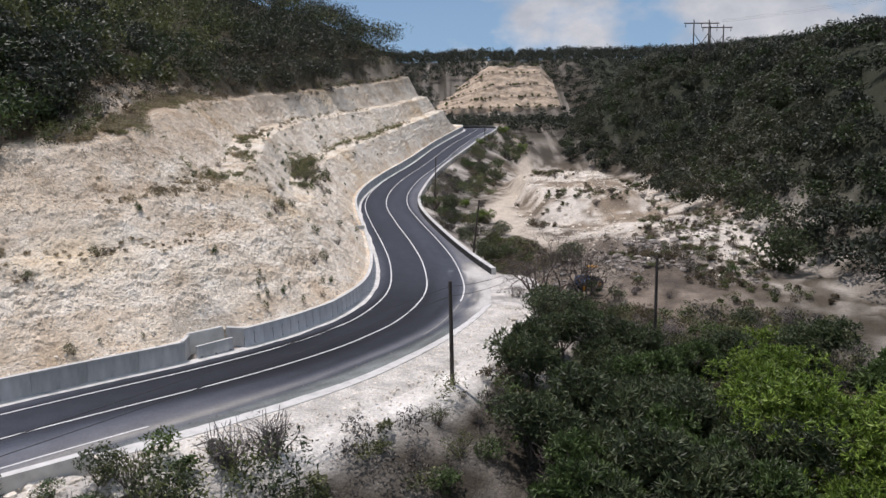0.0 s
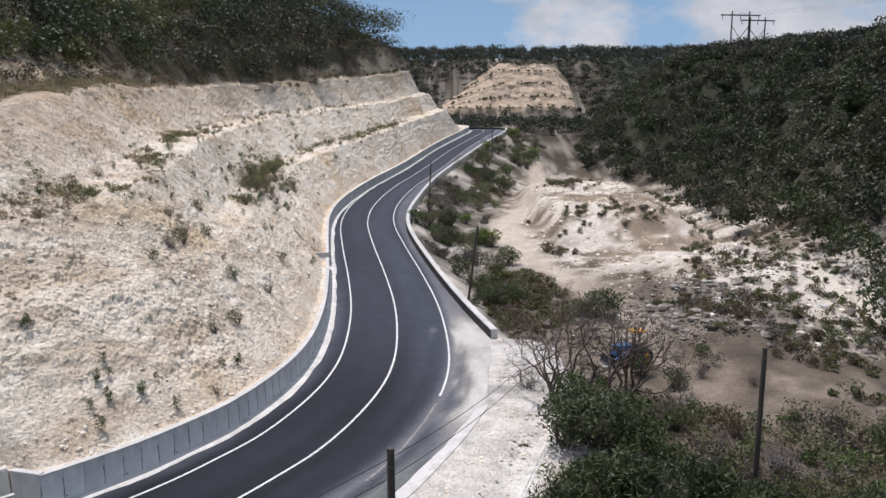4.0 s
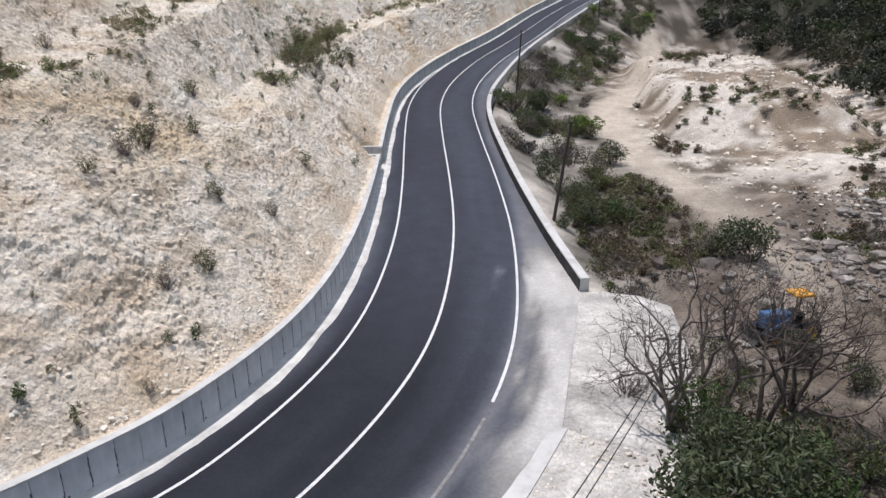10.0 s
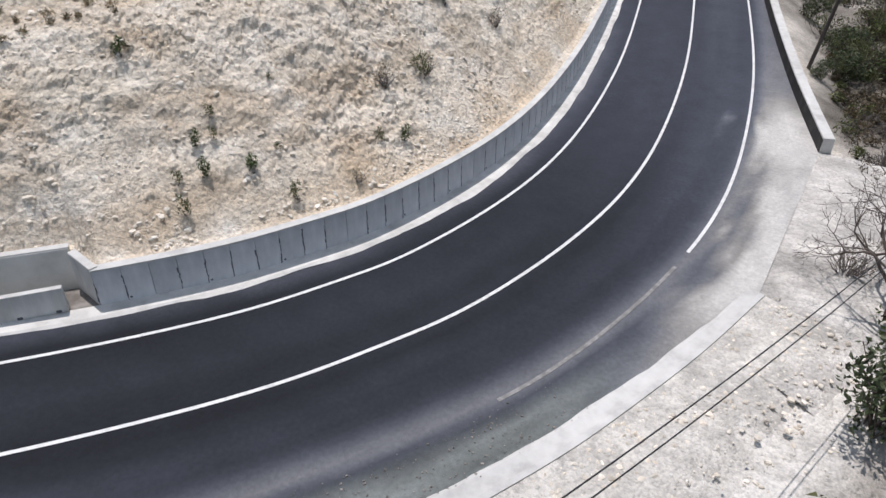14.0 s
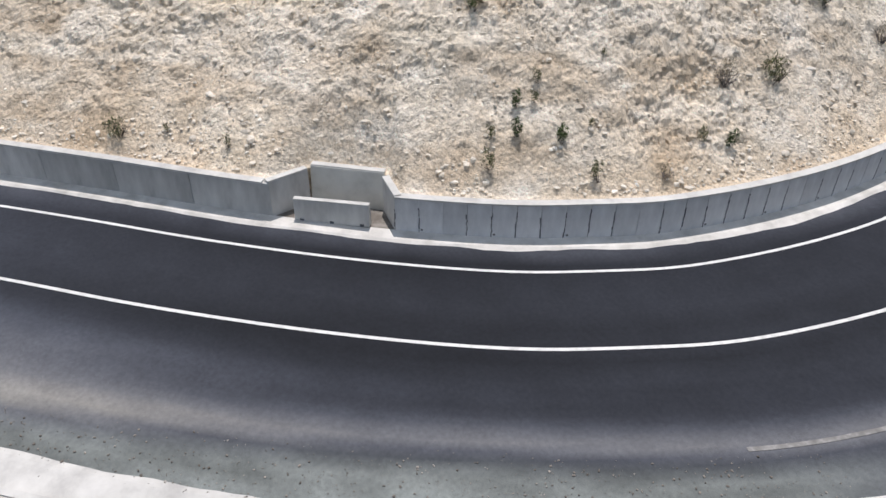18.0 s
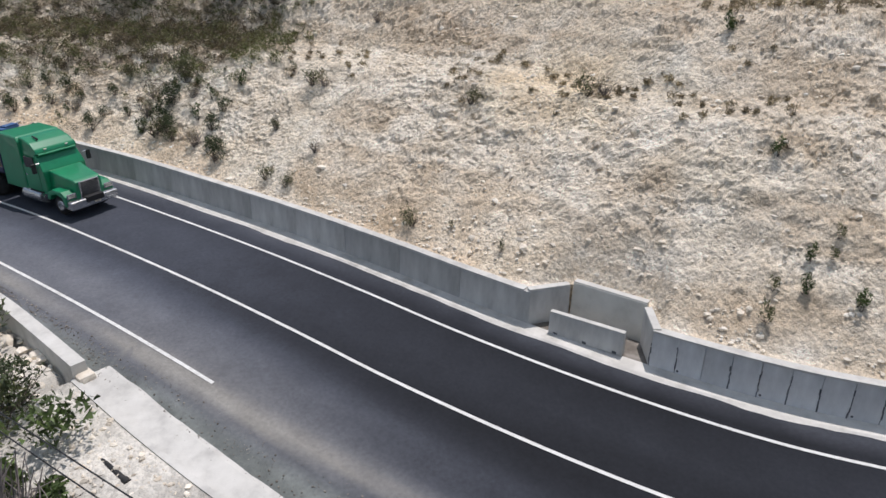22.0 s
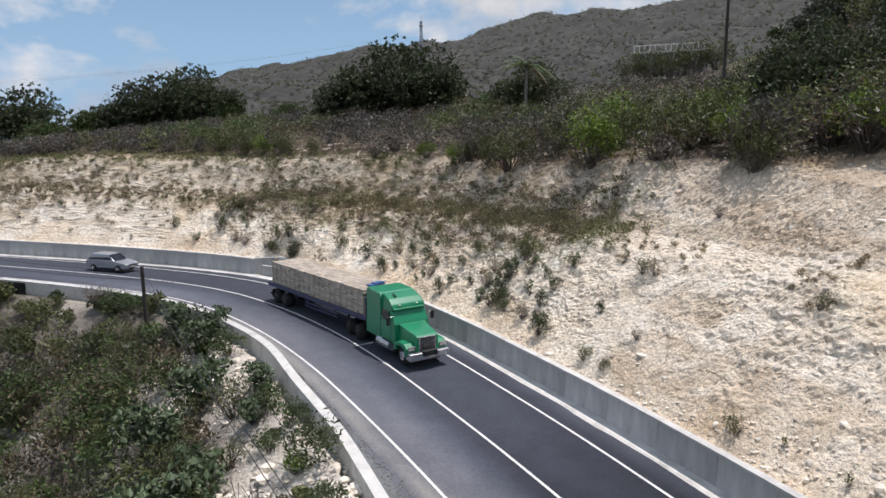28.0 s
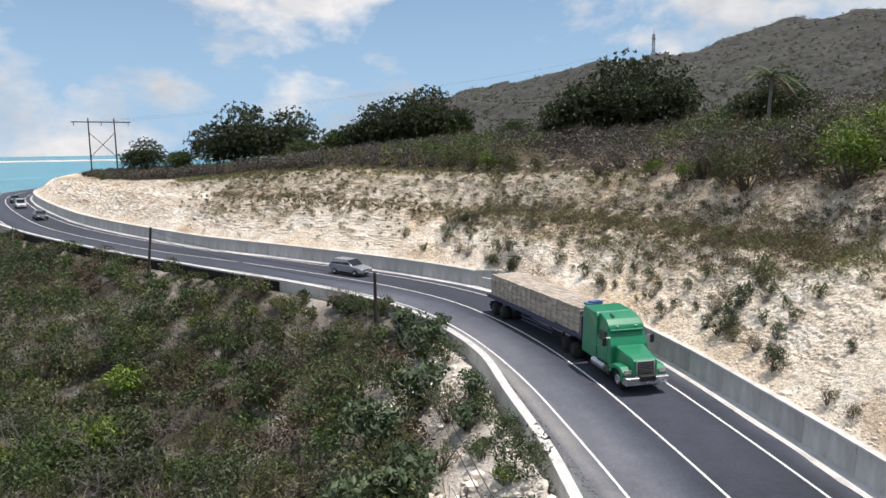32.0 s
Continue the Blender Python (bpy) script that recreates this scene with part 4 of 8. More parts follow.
def build_wall():
    wall = thing("retaining_wall", "low grey concrete retaining wall with a pale cap along the road", "wall", kind="structure")
    fine, wide = panel_mesh(0.84, 1.36, 0.7, 0.26, M_PANEL), panel_mesh(3.0, 1.36, 0.7, 0.26, M_CONC)
    mid = panel_mesh(1.6, 1.36, 0.7, 0.26, M_CONC)
    wl_line = CENTRE.copy()
    wl_line[:, :2] += NORM * (W_OFF + 0.13)[:, None]
    stains = bmesh.new()
    rng = random.Random(4)
    for a, b in WALL_RUNS:
        me, step = (fine, 0.84) if a > 0 and b < 60 else (mid, 1.6) if b < -40 or a > 58 else (wide, 3.0)
        sel = (S >= a - 0.6) & (S <= b + 0.6)
        ln, ss = wl_line[sel], S[sel]
        u = np.concatenate([[0], np.cumsum(np.linalg.norm(np.diff(ln[:, :2], axis=0), axis=1))])
        q0, q1 = np.interp(a, ss, u), np.interp(b, ss, u)
        count = max(1, int(round((q1 - q0) / step)))
        for k in range(count):
            ua, ub = q0 + (q1 - q0) * k / count, q0 + (q1 - q0) * (k + 1) / count
            pa = Vector([np.interp(ua, u, ln[:, j]) for j in range(3)])
            pb = Vector([np.interp(ub, u, ln[:, j]) for j in range(3)])
            d = pb - pa
            yaw, sl = math.atan2(d.y, d.x), math.asin(d.z / d.length)
            m = Matrix.Translation(pa) @ Euler((0, -sl, yaw)).to_matrix().to_4x4() @ Matrix.Diagonal((d.length / step, 1, 1, 1))
            part_mesh("wall_panel", me, wall, at=m)
            if a > 0 and b < 60 and rng.random() < 0.96:
                # ragged dark stain along the joint
                face = d.to_2d().orthogonal().normalized() * -0.1335
                if k % 3 == 1:
                    c = pa + Vector((face.x, face.y, 0.17)) + d * 0.12
                    part("weep_hole", rod(tuple(c - Vector((face.x, face.y, 0)) * 0.3), tuple(c + Vector((face.x, face.y, 0)) * 0.04), 0.04, n=10), M_STAIN, wall, "dark round weep hole")
                zt, x0 = rng.uniform(0.9, 1.3), rng.uniform(-0.02, 0.02)
                z0 = 0.06
                for _ in range(7):
                    hh = rng.uniform(0.08, 0.24)
                    ww = rng.uniform(0.014, 0.05)
                    if z0 + hh > zt:
                        break
                    c = pa + Vector((face.x, face.y, z0 + hh / 2)) + d.normalized() * (x0 + rng.uniform(-0.02, 0.02))
                    box((ww, 0.004, hh), tuple(c), 0.0, bm=stains, turn=(0, 0, math.degrees(yaw)))
                    z0 += hh * rng.uniform(0.85, 1.3)
    part("joint_stain", stains, M_STAIN, wall, "dark water stains down the wall joints")
    for a, b in WALL_RUNS:
        ln = wl_line[(S >= a) & (S <= b)]
        swept("wall_cap", ln, [-0.165, -0.165, 0.165, 0.165], [1.345, 1.42, 1.42, 1.345], M_CAP, "pale concrete wall cap", "", parent=wall)
    return wall


build_wall()
gut = CENTRE.copy()
gut[:, :2] += NORM * W_OFF[:, None]
gsel = (S > -290) & (S < 236)
swept("gutter", gut[gsel], [-0.70 + 0.12 * fbm(np.stack([S[gsel], 0 * S[gsel]], -1), 2.5, 4, 30.0), -0.55, 0.02, 0.02], [0.005, 0.055, 0.07, -0.3], M_GUTTER, "rough pale concrete gutter strip at the foot of the wall", "gutter")
swept("parapet_back", PARAPET_BACK, [-0.50, -0.46, 0.0, 0.04], [-2.2, 0.62, 0.62, -0.6], M_CAP, "low pale concrete parapet wall on the valley side", "parapet")
swept("parapet_forward", PARAPET_FWD, [-0.50, -0.46, 0.02, 0.06], [-2.4, 0.72, 0.72, -0.6], M_CAP, "pale concrete parapet wall on the valley side of the road", "parapet")
# near-black, as the shade of the parapet's road face is put into the colour
M_DARKFACE = material("dark_face_concrete", [(0.008, 0.008, 0.009), (0.014, 0.014, 0.015), (0.04, 0.039, 0.038)], 1.5, 9, 0.85, 0.2, 14.0, big=0.3, bdist=0.02)
swept("parapet_tar_band", PARAPET_FWD, [0.052, 0.075, 0.040, 0.022], [-0.15, -0.15, 0.64, 0.64], M_DARKFACE, "black road face of the pale parapet, shade put into its colour", "parapet")
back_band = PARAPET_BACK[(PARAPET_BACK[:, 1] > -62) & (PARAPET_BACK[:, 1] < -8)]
swept("parapet_back_band", back_band, [-0.475, -0.50, -0.52, -0.49], [0.48, 0.48, -0.50, -0.50], M_DARKFACE, "black outer face of the low parapet", "parapet")
swept("kerb", KERB, [-0.20, -0.18, 0.0, 0.02], [-0.6, 0.13, 0.13, -0.3], M_CAP, "narrow pale concrete kerb beside the white lay-by", "kerb")
swept("kerb_apron", KERB, [0.02, 0.02, np.linspace(1.0, 0.3, len(KERB)), np.linspace(1.2, 0.42, len(KERB)) + 0.05 * fbm(KERB, 1.2, 3, 52.0)], [-0.3, 0.045, 0.038, 0.0], M_CAP, "dusty concrete apron strip inside the kerb", "apron")

LINK = spline([(2.75, 55.6, -0.01), (3.9, 58.8, 0.0), (4.6, 62.0, 0.03), (4.95, 66.5, 0.07), (4.9, 71.4, 0.12)], 0.3)
link = ribbon(LINK, [1.1 + 0.7 * fbm(LINK, 1.6, 3, 53.0), -0.2, -0.9, -1.8, -3.0, -4.6], [0.004, 0.022, 0.03 + 0.04 * fbm(LINK, 1.2, 3, 46.0), 0.0 + 0.06 * fbm(LINK, 1.4, 3, 47.0), -0.08 + 0.1 * fbm(LINK, 2, 3, 48.0), -0.6])
link_mesh = mesh_np("dust_verge", link.reshape(-1, 3), sheet(len(LINK), 6), M_GROUND, smooth=True)
tint(link_mesh, np.array((0.62, 0.60, 0.57)) * (1 + 0.35 * fbm(link.reshape(-1, 3), 1.1, 4, 49.0)[:, None]))
tagged(new("dust_verge", link_mesh), "dusty marl edge of the road before the parapet", "verge", kind="structure")
verge = ribbon(KERB, [-0.19, -0.5, -1.2, -2.2, -3.2], [0.09, 0.07 + 0.03 * fbm(KERB, 1.5, 3, 32.0), 0.03 + 0.05 * fbm(KERB, 2, 3, 33.0), -0.02 + 0.08 * fbm(KERB, 2, 3, 34.0), -0.35])
verge_mesh = mesh_np("layby_verge", verge.reshape(-1, 3), sheet(len(KERB), 5), M_GROUND, smooth=True)
tint(verge_mesh, np.array((0.66, 0.64, 0.60)) * (1 + 0.28 * fbm(verge.reshape(-1, 3), 0.9, 4, 35.0)[:, None]))
tagged(new("layby_verge", verge_mesh), "white crushed marl of the lay-by beside the kerb", "verge", kind="structure")


# ---- niches in the wall, barrier slabs, drain ----
def wall_point(s, inward=0.0):
    """A point on the wall's road face at the station s, inward metres behind it."""
    c = Vector([np.interp(s, S, CENTRE[:, k]) for k in range(3)])
    n = Vector((np.interp(s, S, NORM[:, 0]), np.interp(s, S, NORM[:, 1]), 0)).normalized()
    return c + n * (np.interp(s, S, W_OFF) + inward), n


def slab(a, b, h, t, deep=0.6, lean=0.0, top=None, bevel=0.012):
    """An upright slab from a to b, in world places, with its road face on the line; lean: how far its top goes back."""
    d = (b - a).to_2d()
    n = Vector((-d.y, d.x)).normalized()
    bm = bmesh.new()
    vs = []
    for p, q in ((a, 0), (b, 0), (b, 1), (a, 1)):
        for z, l in ((-deep, 0), (h, lean)):
            vs.append(bm.verts.new((p.x + n.x * (t * q + l), p.y + n.y * (t * q + l), p.z + z)))
    for f in ((0, 2, 3, 1), (2, 4, 5, 3), (4, 6, 7, 5), (6, 0, 1, 7), (1, 3, 5, 7), (0, 6, 4, 2)):
        bm.faces.new([vs[k] for k in f])
    bmesh.ops.recalc_face_normals(bm, faces=bm.faces)
    bmesh.ops.bevel(bm, geom=bm.edges[:], offset=bevel, segments=1, affect="EDGES")
    return bm


def build_niche(s0, s1):
    niche = thing("wall_niche", "recess in the concrete wall with a pale back slab and splayed wings", "wall niche", kind="structure")
    f0, n = wall_point(s0)
    f1, _ = wall_point(s1)
    b0, _ = wall_point(s0 + 1.05, 1.25)
    b1, _ = wall_point(s1 - 0.75, 1.25)
    part("wing_wall", slab(f0, b0, 1.40, 0.22), M_CONC, niche, "grey splayed wing wall")
    part("wing_wall", slab(b1, f1, 1.40, 0.22), M_CONC, niche, "grey splayed wing wall")
    part("back_slab", slab(b0 - n * 0.02, b1 - n * 0.02, 1.42, 0.24, lean=0.32), M_PALE, niche, "pale leaning back slab")
    for a, b in ((f0, b0), (b0 + n * 0.32, b1 + n * 0.32), (b1, f1)):
        up = Vector((0, 0, 1.405))
        part("cap", slab(a + up, b + up, 0.06, 0.27, 0.0), M_CAP, niche, "pale concrete cap")
    floor = bmesh.new()
    fl = [floor.verts.new(p + Vector((0, 0, 0.03))) for p in (f0, f1, b1, b0)]
    floor.faces.new(fl)
    ext = bmesh.ops.extrude_face_region(floor, geom=floor.faces[:])
    for v in [g for g in ext["geom"] if isinstance(g, bmesh.types.BMVert)]:
        v.co.z -= 0.3
    bmesh.ops.recalc_face_normals(floor, faces=floor.faces)
    # dark spoil colour stands for dirt and for the shadow behind the barrier
    part("floor_slab", floor, M_SPOIL, niche, "dark floor of the recess, dirt and shadow in its colour")
    barrier = thing("barrier_slab", "low grey concrete barrier block with lifting holes standing before the wall niche", "concrete barrier", at=tuple(wall_point((s0 + s1) / 2 - 0.05, 0.10)[0]))
    bm = box((2.75, 0.30, 0.86), (0, 0, 0.49), 0.02, taper=(1, 0.62))
    yaw = math.degrees(math.atan2((f1 - f0).y, (f1 - f0).x))
    barrier.matrix_basis = barrier.matrix_basis @ pose(0, 0, 0, 0, 0, yaw)
    part("block", bm, M_CONC, barrier)
    part("top_edge", box((2.74, 0.20, 0.02), (0, 0, 0.93), 0.004), M_CAP, barrier, "pale dusty top edge")
    for x in (-1.1, 0.0, 1.1):
        part("lifting_hole", box((0.16, 0.05, 0.10), (x, -0.135, 0.12), 0.015), M_STAIN, barrier, "dark lifting slot")


for s0, s1 in NOTCHES:
    build_niche(s0, s1)


def build_drain():
    """Slabs of the drain mouth that break the wall above the second bend."""
    drain = thing("drain_mouth", "two pale concrete slabs of a drain mouth behind the wall", "drain", kind="structure")
    p, n = wall_point(51.4)
    q, _ = wall_point(53.3)
    part("side_slab", slab(p, p + n * 2.4 + Vector((-0.3, 0, 0)), 1.15, 0.25), M_CONC, drain)
    part("side_slab", slab(q + n * 2.4, q, 1.35, 0.25), M_CONC, drain)
    part("cap", slab(p + n * 2.4 + Vector((0, 0, 1.17)), p + Vector((0, 0, 1.17)), 0.08, 0.34, 0.0), M_CAP, drain, "pale cap slab")
    part("cap", slab(q + n * 2.4 + Vector((0, 0, 1.37)), q + Vector((0, 0, 1.37)), 0.08, 0.34, 0.0), M_CAP, drain, "pale cap slab")
    part("channel_floor", slab(p + n * 0.1 + Vector((0, 0, 0.05)), q + n * 0.1 + Vector((0, 0, 0.05)), 0.1, 2.4, 0.4), M_GUTTER, drain, "rough channel floor")


build_drain()


# ---- rubble ----
ICO = bmesh.new()
bmesh.ops.create_icosphere(ICO, subdivisions=1, radius=1.0)
ICO_V = np.array([v.co[:] for v in ICO.verts])
ICO_F = np.array([[v.index for v in f.verts] for f in ICO.faces])
ICO.free()


def rocks(name, places, sizes, mat, label, seed, flat=0.7):
    """Loose broken stones as one mesh."""
    rng = np.random.RandomState(seed)
    n = len(places)
    v = ICO_V[None] * (1 + 0.35 * rng.uniform(-1, 1, (n, len(ICO_V), 1)))
    v = v * rng.uniform(0.6, 1.25, (n, 1, 3)) * np.array((1, 1, flat))
    a = rng.uniform(0, 6.28, n)
    c, s = np.cos(a)[:, None], np.sin(a)[:, None]
    v = np.stack([v[..., 0] * c - v[..., 1] * s, v[..., 0] * s + v[..., 1] * c, v[..., 2]], -1)
    v = v * np.asarray(sizes)[:, None, None] + np.asarray(places)[:, None, :]
    f = ICO_F[None] + (np.arange(n) * len(ICO_V))[:, None, None]
    return tagged(new(name, mesh_np(name, v.reshape(-1, 3), f.reshape(-1, 3), mat)), label, "rubble", kind="stuff")


def cut_rocks():
    rng = np.random.RandomState(21)
    n = 27000
    s = np.concatenate([rng.uniform(-60, 60, int(n * 0.8)), rng.uniform(-150, 140, n - int(n * 0.8))])
    d = np.abs(rng.uniform(0, 1, n)) ** 1.35 * 22 + 0.4
    keep = fbm(np.stack([s, d], -1), 5, 3, 40.0) > -0.35
    s, d = s[keep], d[keep]
    x, y, z = cut_surface(s, d)
    size = 0.035 + 0.085 * rng.uniform(0, 1, len(s)) ** 2.5 + 0.12 * (rng.uniform(0, 1, len(s)) > 0.985)
    rocks("slope_rubble", np.stack([x, y, z + 0.03], -1), size, M_ROCK, "loose pale limestone rubble on the cut slope", 22)


cut_rocks()


def scatter(rng, n, mx, my, rx, ry):
    r, a = np.sqrt(rng.uniform(0, 1, n)), rng.uniform(0, 6.28, n)
    return mx + rx * r * np.cos(a), my + ry * r * np.sin(a)


def valley_rocks():
    rng = np.random.RandomState(31)
    xs, ys = [], []
    for n, mx, my, rx, ry in ((700, 27, 84, 5, 6), (500, 22, 79, 4, 4), (350, 33, 96, 5, 5), (300, 40, 98, 7, 6), (250, 34, 88, 9, 9), (300, 30, 74, 5, 4), (1100, 24, 82, 8, 9), (500, 12, 76, 4, 9)):
        a, b = scatter(rng, n, mx, my, rx, ry)
        xs.append(a)
        ys.append(b)
    x, y = np.concatenate(xs), np.concatenate(ys)
    z, d, dr = valley(x, y)
    keep = dr > 7
    x, y, z = x[keep], y[keep], z[keep]
    size = 0.05 + 0.20 * rng.uniform(0, 1, len(x)) ** 3 + 0.40 * (rng.uniform(0, 1, len(x)) > 0.965)
    rocks("spoil_rubble", np.stack([x, y, z + 0.05], -1), size, M_SPOIL, "heaps of grey broken rock and building rubble", 32)
    a, b = scatter(rng, 600, 36, 155, 15, 24)
    # white stones of the lay-by and its bank
    i = rng.randint(0, len(KERB), 3400)
    off = -np.abs(rng.normal(0, 1, 3400)) * 2.0 - 0.25
    kn = normals(KERB)
    slide = rng.uniform(-0.3, 0.3, len(i))
    a2, b2 = KERB[i, 0] + kn[i, 0] * off + kn[i, 1] * slide, KERB[i, 1] + kn[i, 1] * off - kn[i, 0] * slide
    # broken rock of the spur below the parapet
    a3, b3 = scatter(rng, 900, -29, 15, 5.5, 8)
    a4, b4 = scatter(rng, 500, -19, 25, 5, 5)
    a5, b5 = scatter(rng, 3200, 30, 122, 17, 50)
    x, y = np.concatenate([a, a2, a3, a4, a5]), np.concatenate([b, b2, b3, b4, b5])
    z, d, dr = valley(x, y)
    size = np.concatenate([0.12 + 0.4 * rng.uniform(0, 1, 600) ** 3, 0.022 + 0.085 * rng.uniform(0, 1, 3400) ** 3, 0.04 + 0.26 * rng.uniform(0, 1, 1400) ** 3, 0.05 + 0.34 * rng.uniform(0, 1, 3200) ** 4])
    z = np.where((dr < 3.3) & (y > 30) & (y < 60), np.maximum(z, CENTRE[near_road(x, y)[0], 2] + 0.06 - 0.05 * dr), z)
    keep = (dr > 0.3) & (dr < 60)
    rocks("marl_stones", np.stack([x, y, z + 0.02], -1)[keep], size[keep], M_ROCK, "pale marl stones scattered over bare ground", 33)


valley_rocks()


def loose_gravel():
    """Fine chippings on the old surfacing between the driven lane and the kerb."""
    rng = np.random.RandomState(34)
    n = 2600
    s = rng.uniform(-34, 12, n)
    rim, line = np.interp(s, S, R_OFF), np.interp(s, [-20, -8, 0, 5, 12, 30], [4.3, 4.0, 3.6, 3.3, 3.6, 4.2])
    off = line + 0.3 + (rim - line - 0.7) * rng.uniform(0, 1, n) ** 0.8
    x, y, z = [np.interp(s, S, CENTRE[:, k]) for k in range(3)]
    x, y = x - np.interp(s, S, NORM[:, 0]) * off, y - np.interp(s, S, NORM[:, 1]) * off
    rocks("loose_gravel", np.stack([x, y, z + 0.02], -1), 0.012 + 0.03 * rng.uniform(0, 1, n) ** 4, M_SPOIL, "fine grey chippings lying on the old road surface", 35)


loose_gravel()


# ---- plants ----
def unit(rng, n):
    v = rng.normal(0, 1, (n, 3))
    return v / np.linalg.norm(v, axis=1)[:, None]


def leaf_quads(rng, pos, size, slim=0.42, up=0.35, along=None, simple=False):
    """Diamond-shaped leaves at pos; simple: three-cornered ones."""
    n = len(pos)
    t = unit(rng, n) if along is None else along + 0.5 * unit(rng, n)
    t[:, 2] += up * rng.uniform(-1, 1, n)
    t /= np.linalg.norm(t, axis=1)[:, None]
    b = np.cross(t, unit(rng, n) + np.array((0, 0, 0.45 if simple else 0.85)))
    b /= np.linalg.norm(b, axis=1)[:, None] + 1e-9
    size = (np.ones(n) * size * rng.uniform(0.6, 1.3, n))[:, None]
    bend = np.cross(t, b) * size * 0.12
    if simple:
        v = np.stack([pos - t * size * 0.45 - b * size * slim * 0.55, pos - t * size * 0.3 + b * size * slim * 0.6, pos + t * size * 0.6], 1)
        return v.reshape(-1, 3), np.arange(3 * n).reshape(n, 3)
    v = np.stack([pos - t * size * 0.5, pos + b * size * slim * 0.5 + bend, pos + t * size * 0.5, pos - b * size * slim * 0.5 + bend], 1)
    return v.reshape(-1, 3), np.arange(4 * n).reshape(n, 4)


def crowns(rng, centres, radii, count, flat=0.8, blobs=7, spread=0.62):
    """Places of leaves in uneven crowns: each of several lobes with gaps between."""
    k = len(centres)
    lobe = unit(rng, k * blobs).reshape(k, blobs, 3) * rng.uniform(0.25, spread, (k, blobs, 1))
    lobe[..., 2] = lobe[..., 2] * 0.75 + 0.08
    lr = rng.uniform(0.30, 0.55, (k, blobs))
    c = np.repeat(np.arange(k), count)
    b = rng.randint(0, blobs, k * count)
    dirs = unit(rng, k * count)
    dirs[:, 2] = np.where(rng.uniform(0, 1, k * count) < 0.3, np.abs(dirs[:, 2]), dirs[:, 2])
    r = lr[c, b][:, None] * (0.45 + 0.6 * rng.uniform(0, 1, (k * count, 1)) ** 0.6)
    p = lobe[c, b] + dirs * r
    p[:, 2] *= flat
    return centres[c] + p * radii[c][:, None], dirs


def stuff_plants(name, centres, radii, count, leaf, mat, label, seed, flat=0.8, slim=0.5, category="woods"):
    rng = np.random.RandomState(seed)
    pos, dirs = crowns(rng, np.asarray(centres, float), np.asarray(radii, float), count, flat)
    v, f = leaf_quads(rng, pos, leaf, slim, simple=True)
    return tagged(new(name, mesh_np(name, v, f, mat)), label, category, kind="stuff")


def jitter_grid(rng, x0, x1, y0, y1, step):
    gx, gy = np.meshgrid(np.arange(x0, x1, step), np.arange(y0, y1, step))
    gx, gy = gx.ravel() + rng.uniform(-0.5, 0.5, gx.size) * step, gy.ravel() + rng.uniform(-0.5, 0.5, gy.size) * step
    return gx, gy


def east_woods():
    rng = np.random.RandomState(51)
    x, y = jitter_grid(rng, 26, 112, 0, 330, 3.7)
    toe = np.interp(y, [-300, 0, 60, 78, 120, 150, 190, 215, 240, 292, 340], [80, 58, 44, 41, 42, 46, 48, 37, 40, 58, 68])
    z, d, dr = valley(x, y)
    n = fbm(np.stack([x, y], -1), 16, 3, 52.0)
    keep = (x > toe - 1 + 3 * n) & (dr > 8)
    x, y, z, n = x[keep], y[keep], z[keep], n[keep]
    r = rng.uniform(2.3, 4.2, len(x))
    c = np.stack([x, y, z + r * 0.75], -1)
    kind = n + 0.5 * rng.uniform(-1, 1, len(x))
    for nm, m, lo, hi, lab, sd in (("hill_woods_dark", L_WOODS, -9, -0.05, "dense dark green woods on the far valley side", 53), ("hill_woods_green", L_WOODS_GREEN, -0.05, 0.3, "mid green tree crowns in the valley woods", 54), ("hill_woods_dry", L_WOODS_DRY, 0.3, 9, "dry olive crowns among the valley woods", 55)):
        sel = (kind >= lo) & (kind < hi)
        stuff_plants(nm, c[sel], r[sel], 360, 0.54, m, lab, sd)


east_woods()


def head_woods():
    rng = np.random.RandomState(61)
    x, y = jitter_grid(rng, -60, 150, 238, 470, 6.0)
    z, d, dr = valley(x, y)
    keep = (d > 7) | (d < -12)
    # the old far cutting stays bare
    keep &= ~((x > -4) & (x < 54) & (y > 318) & (y < 356)) & ~((y < 262) & (d > 0))
    x, y, z = x[keep], y[keep], z[keep]
    r = rng.uniform(2.8, 5.0, len(x))
    # low growth below the far cutting
    low = (y < 326) & (x > -8) & (x < 66)
    r = np.where(low, np.clip((14.2 + 0.035 * (y - 33) - z) / 1.5, 0.9, r), r)
    stuff_plants("head_woods", np.stack([x, y, z + r * 0.7], -1), r, 190, 0.75, L_WOODS, "dark green woods at the head of the valley", 62)


head_woods()


def cut_place(s, d):
    x, y, z = cut_surface(np.atleast_1d(np.asarray(s, float)), np.atleast_1d(np.asarray(d, float)))
    return np.stack([x, y, z], -1)


def edge_of(s):
    """Where the bare cut ends, behind the wall, at the station s."""
    return np.interp(s, EDGE_S, EDGE_D)


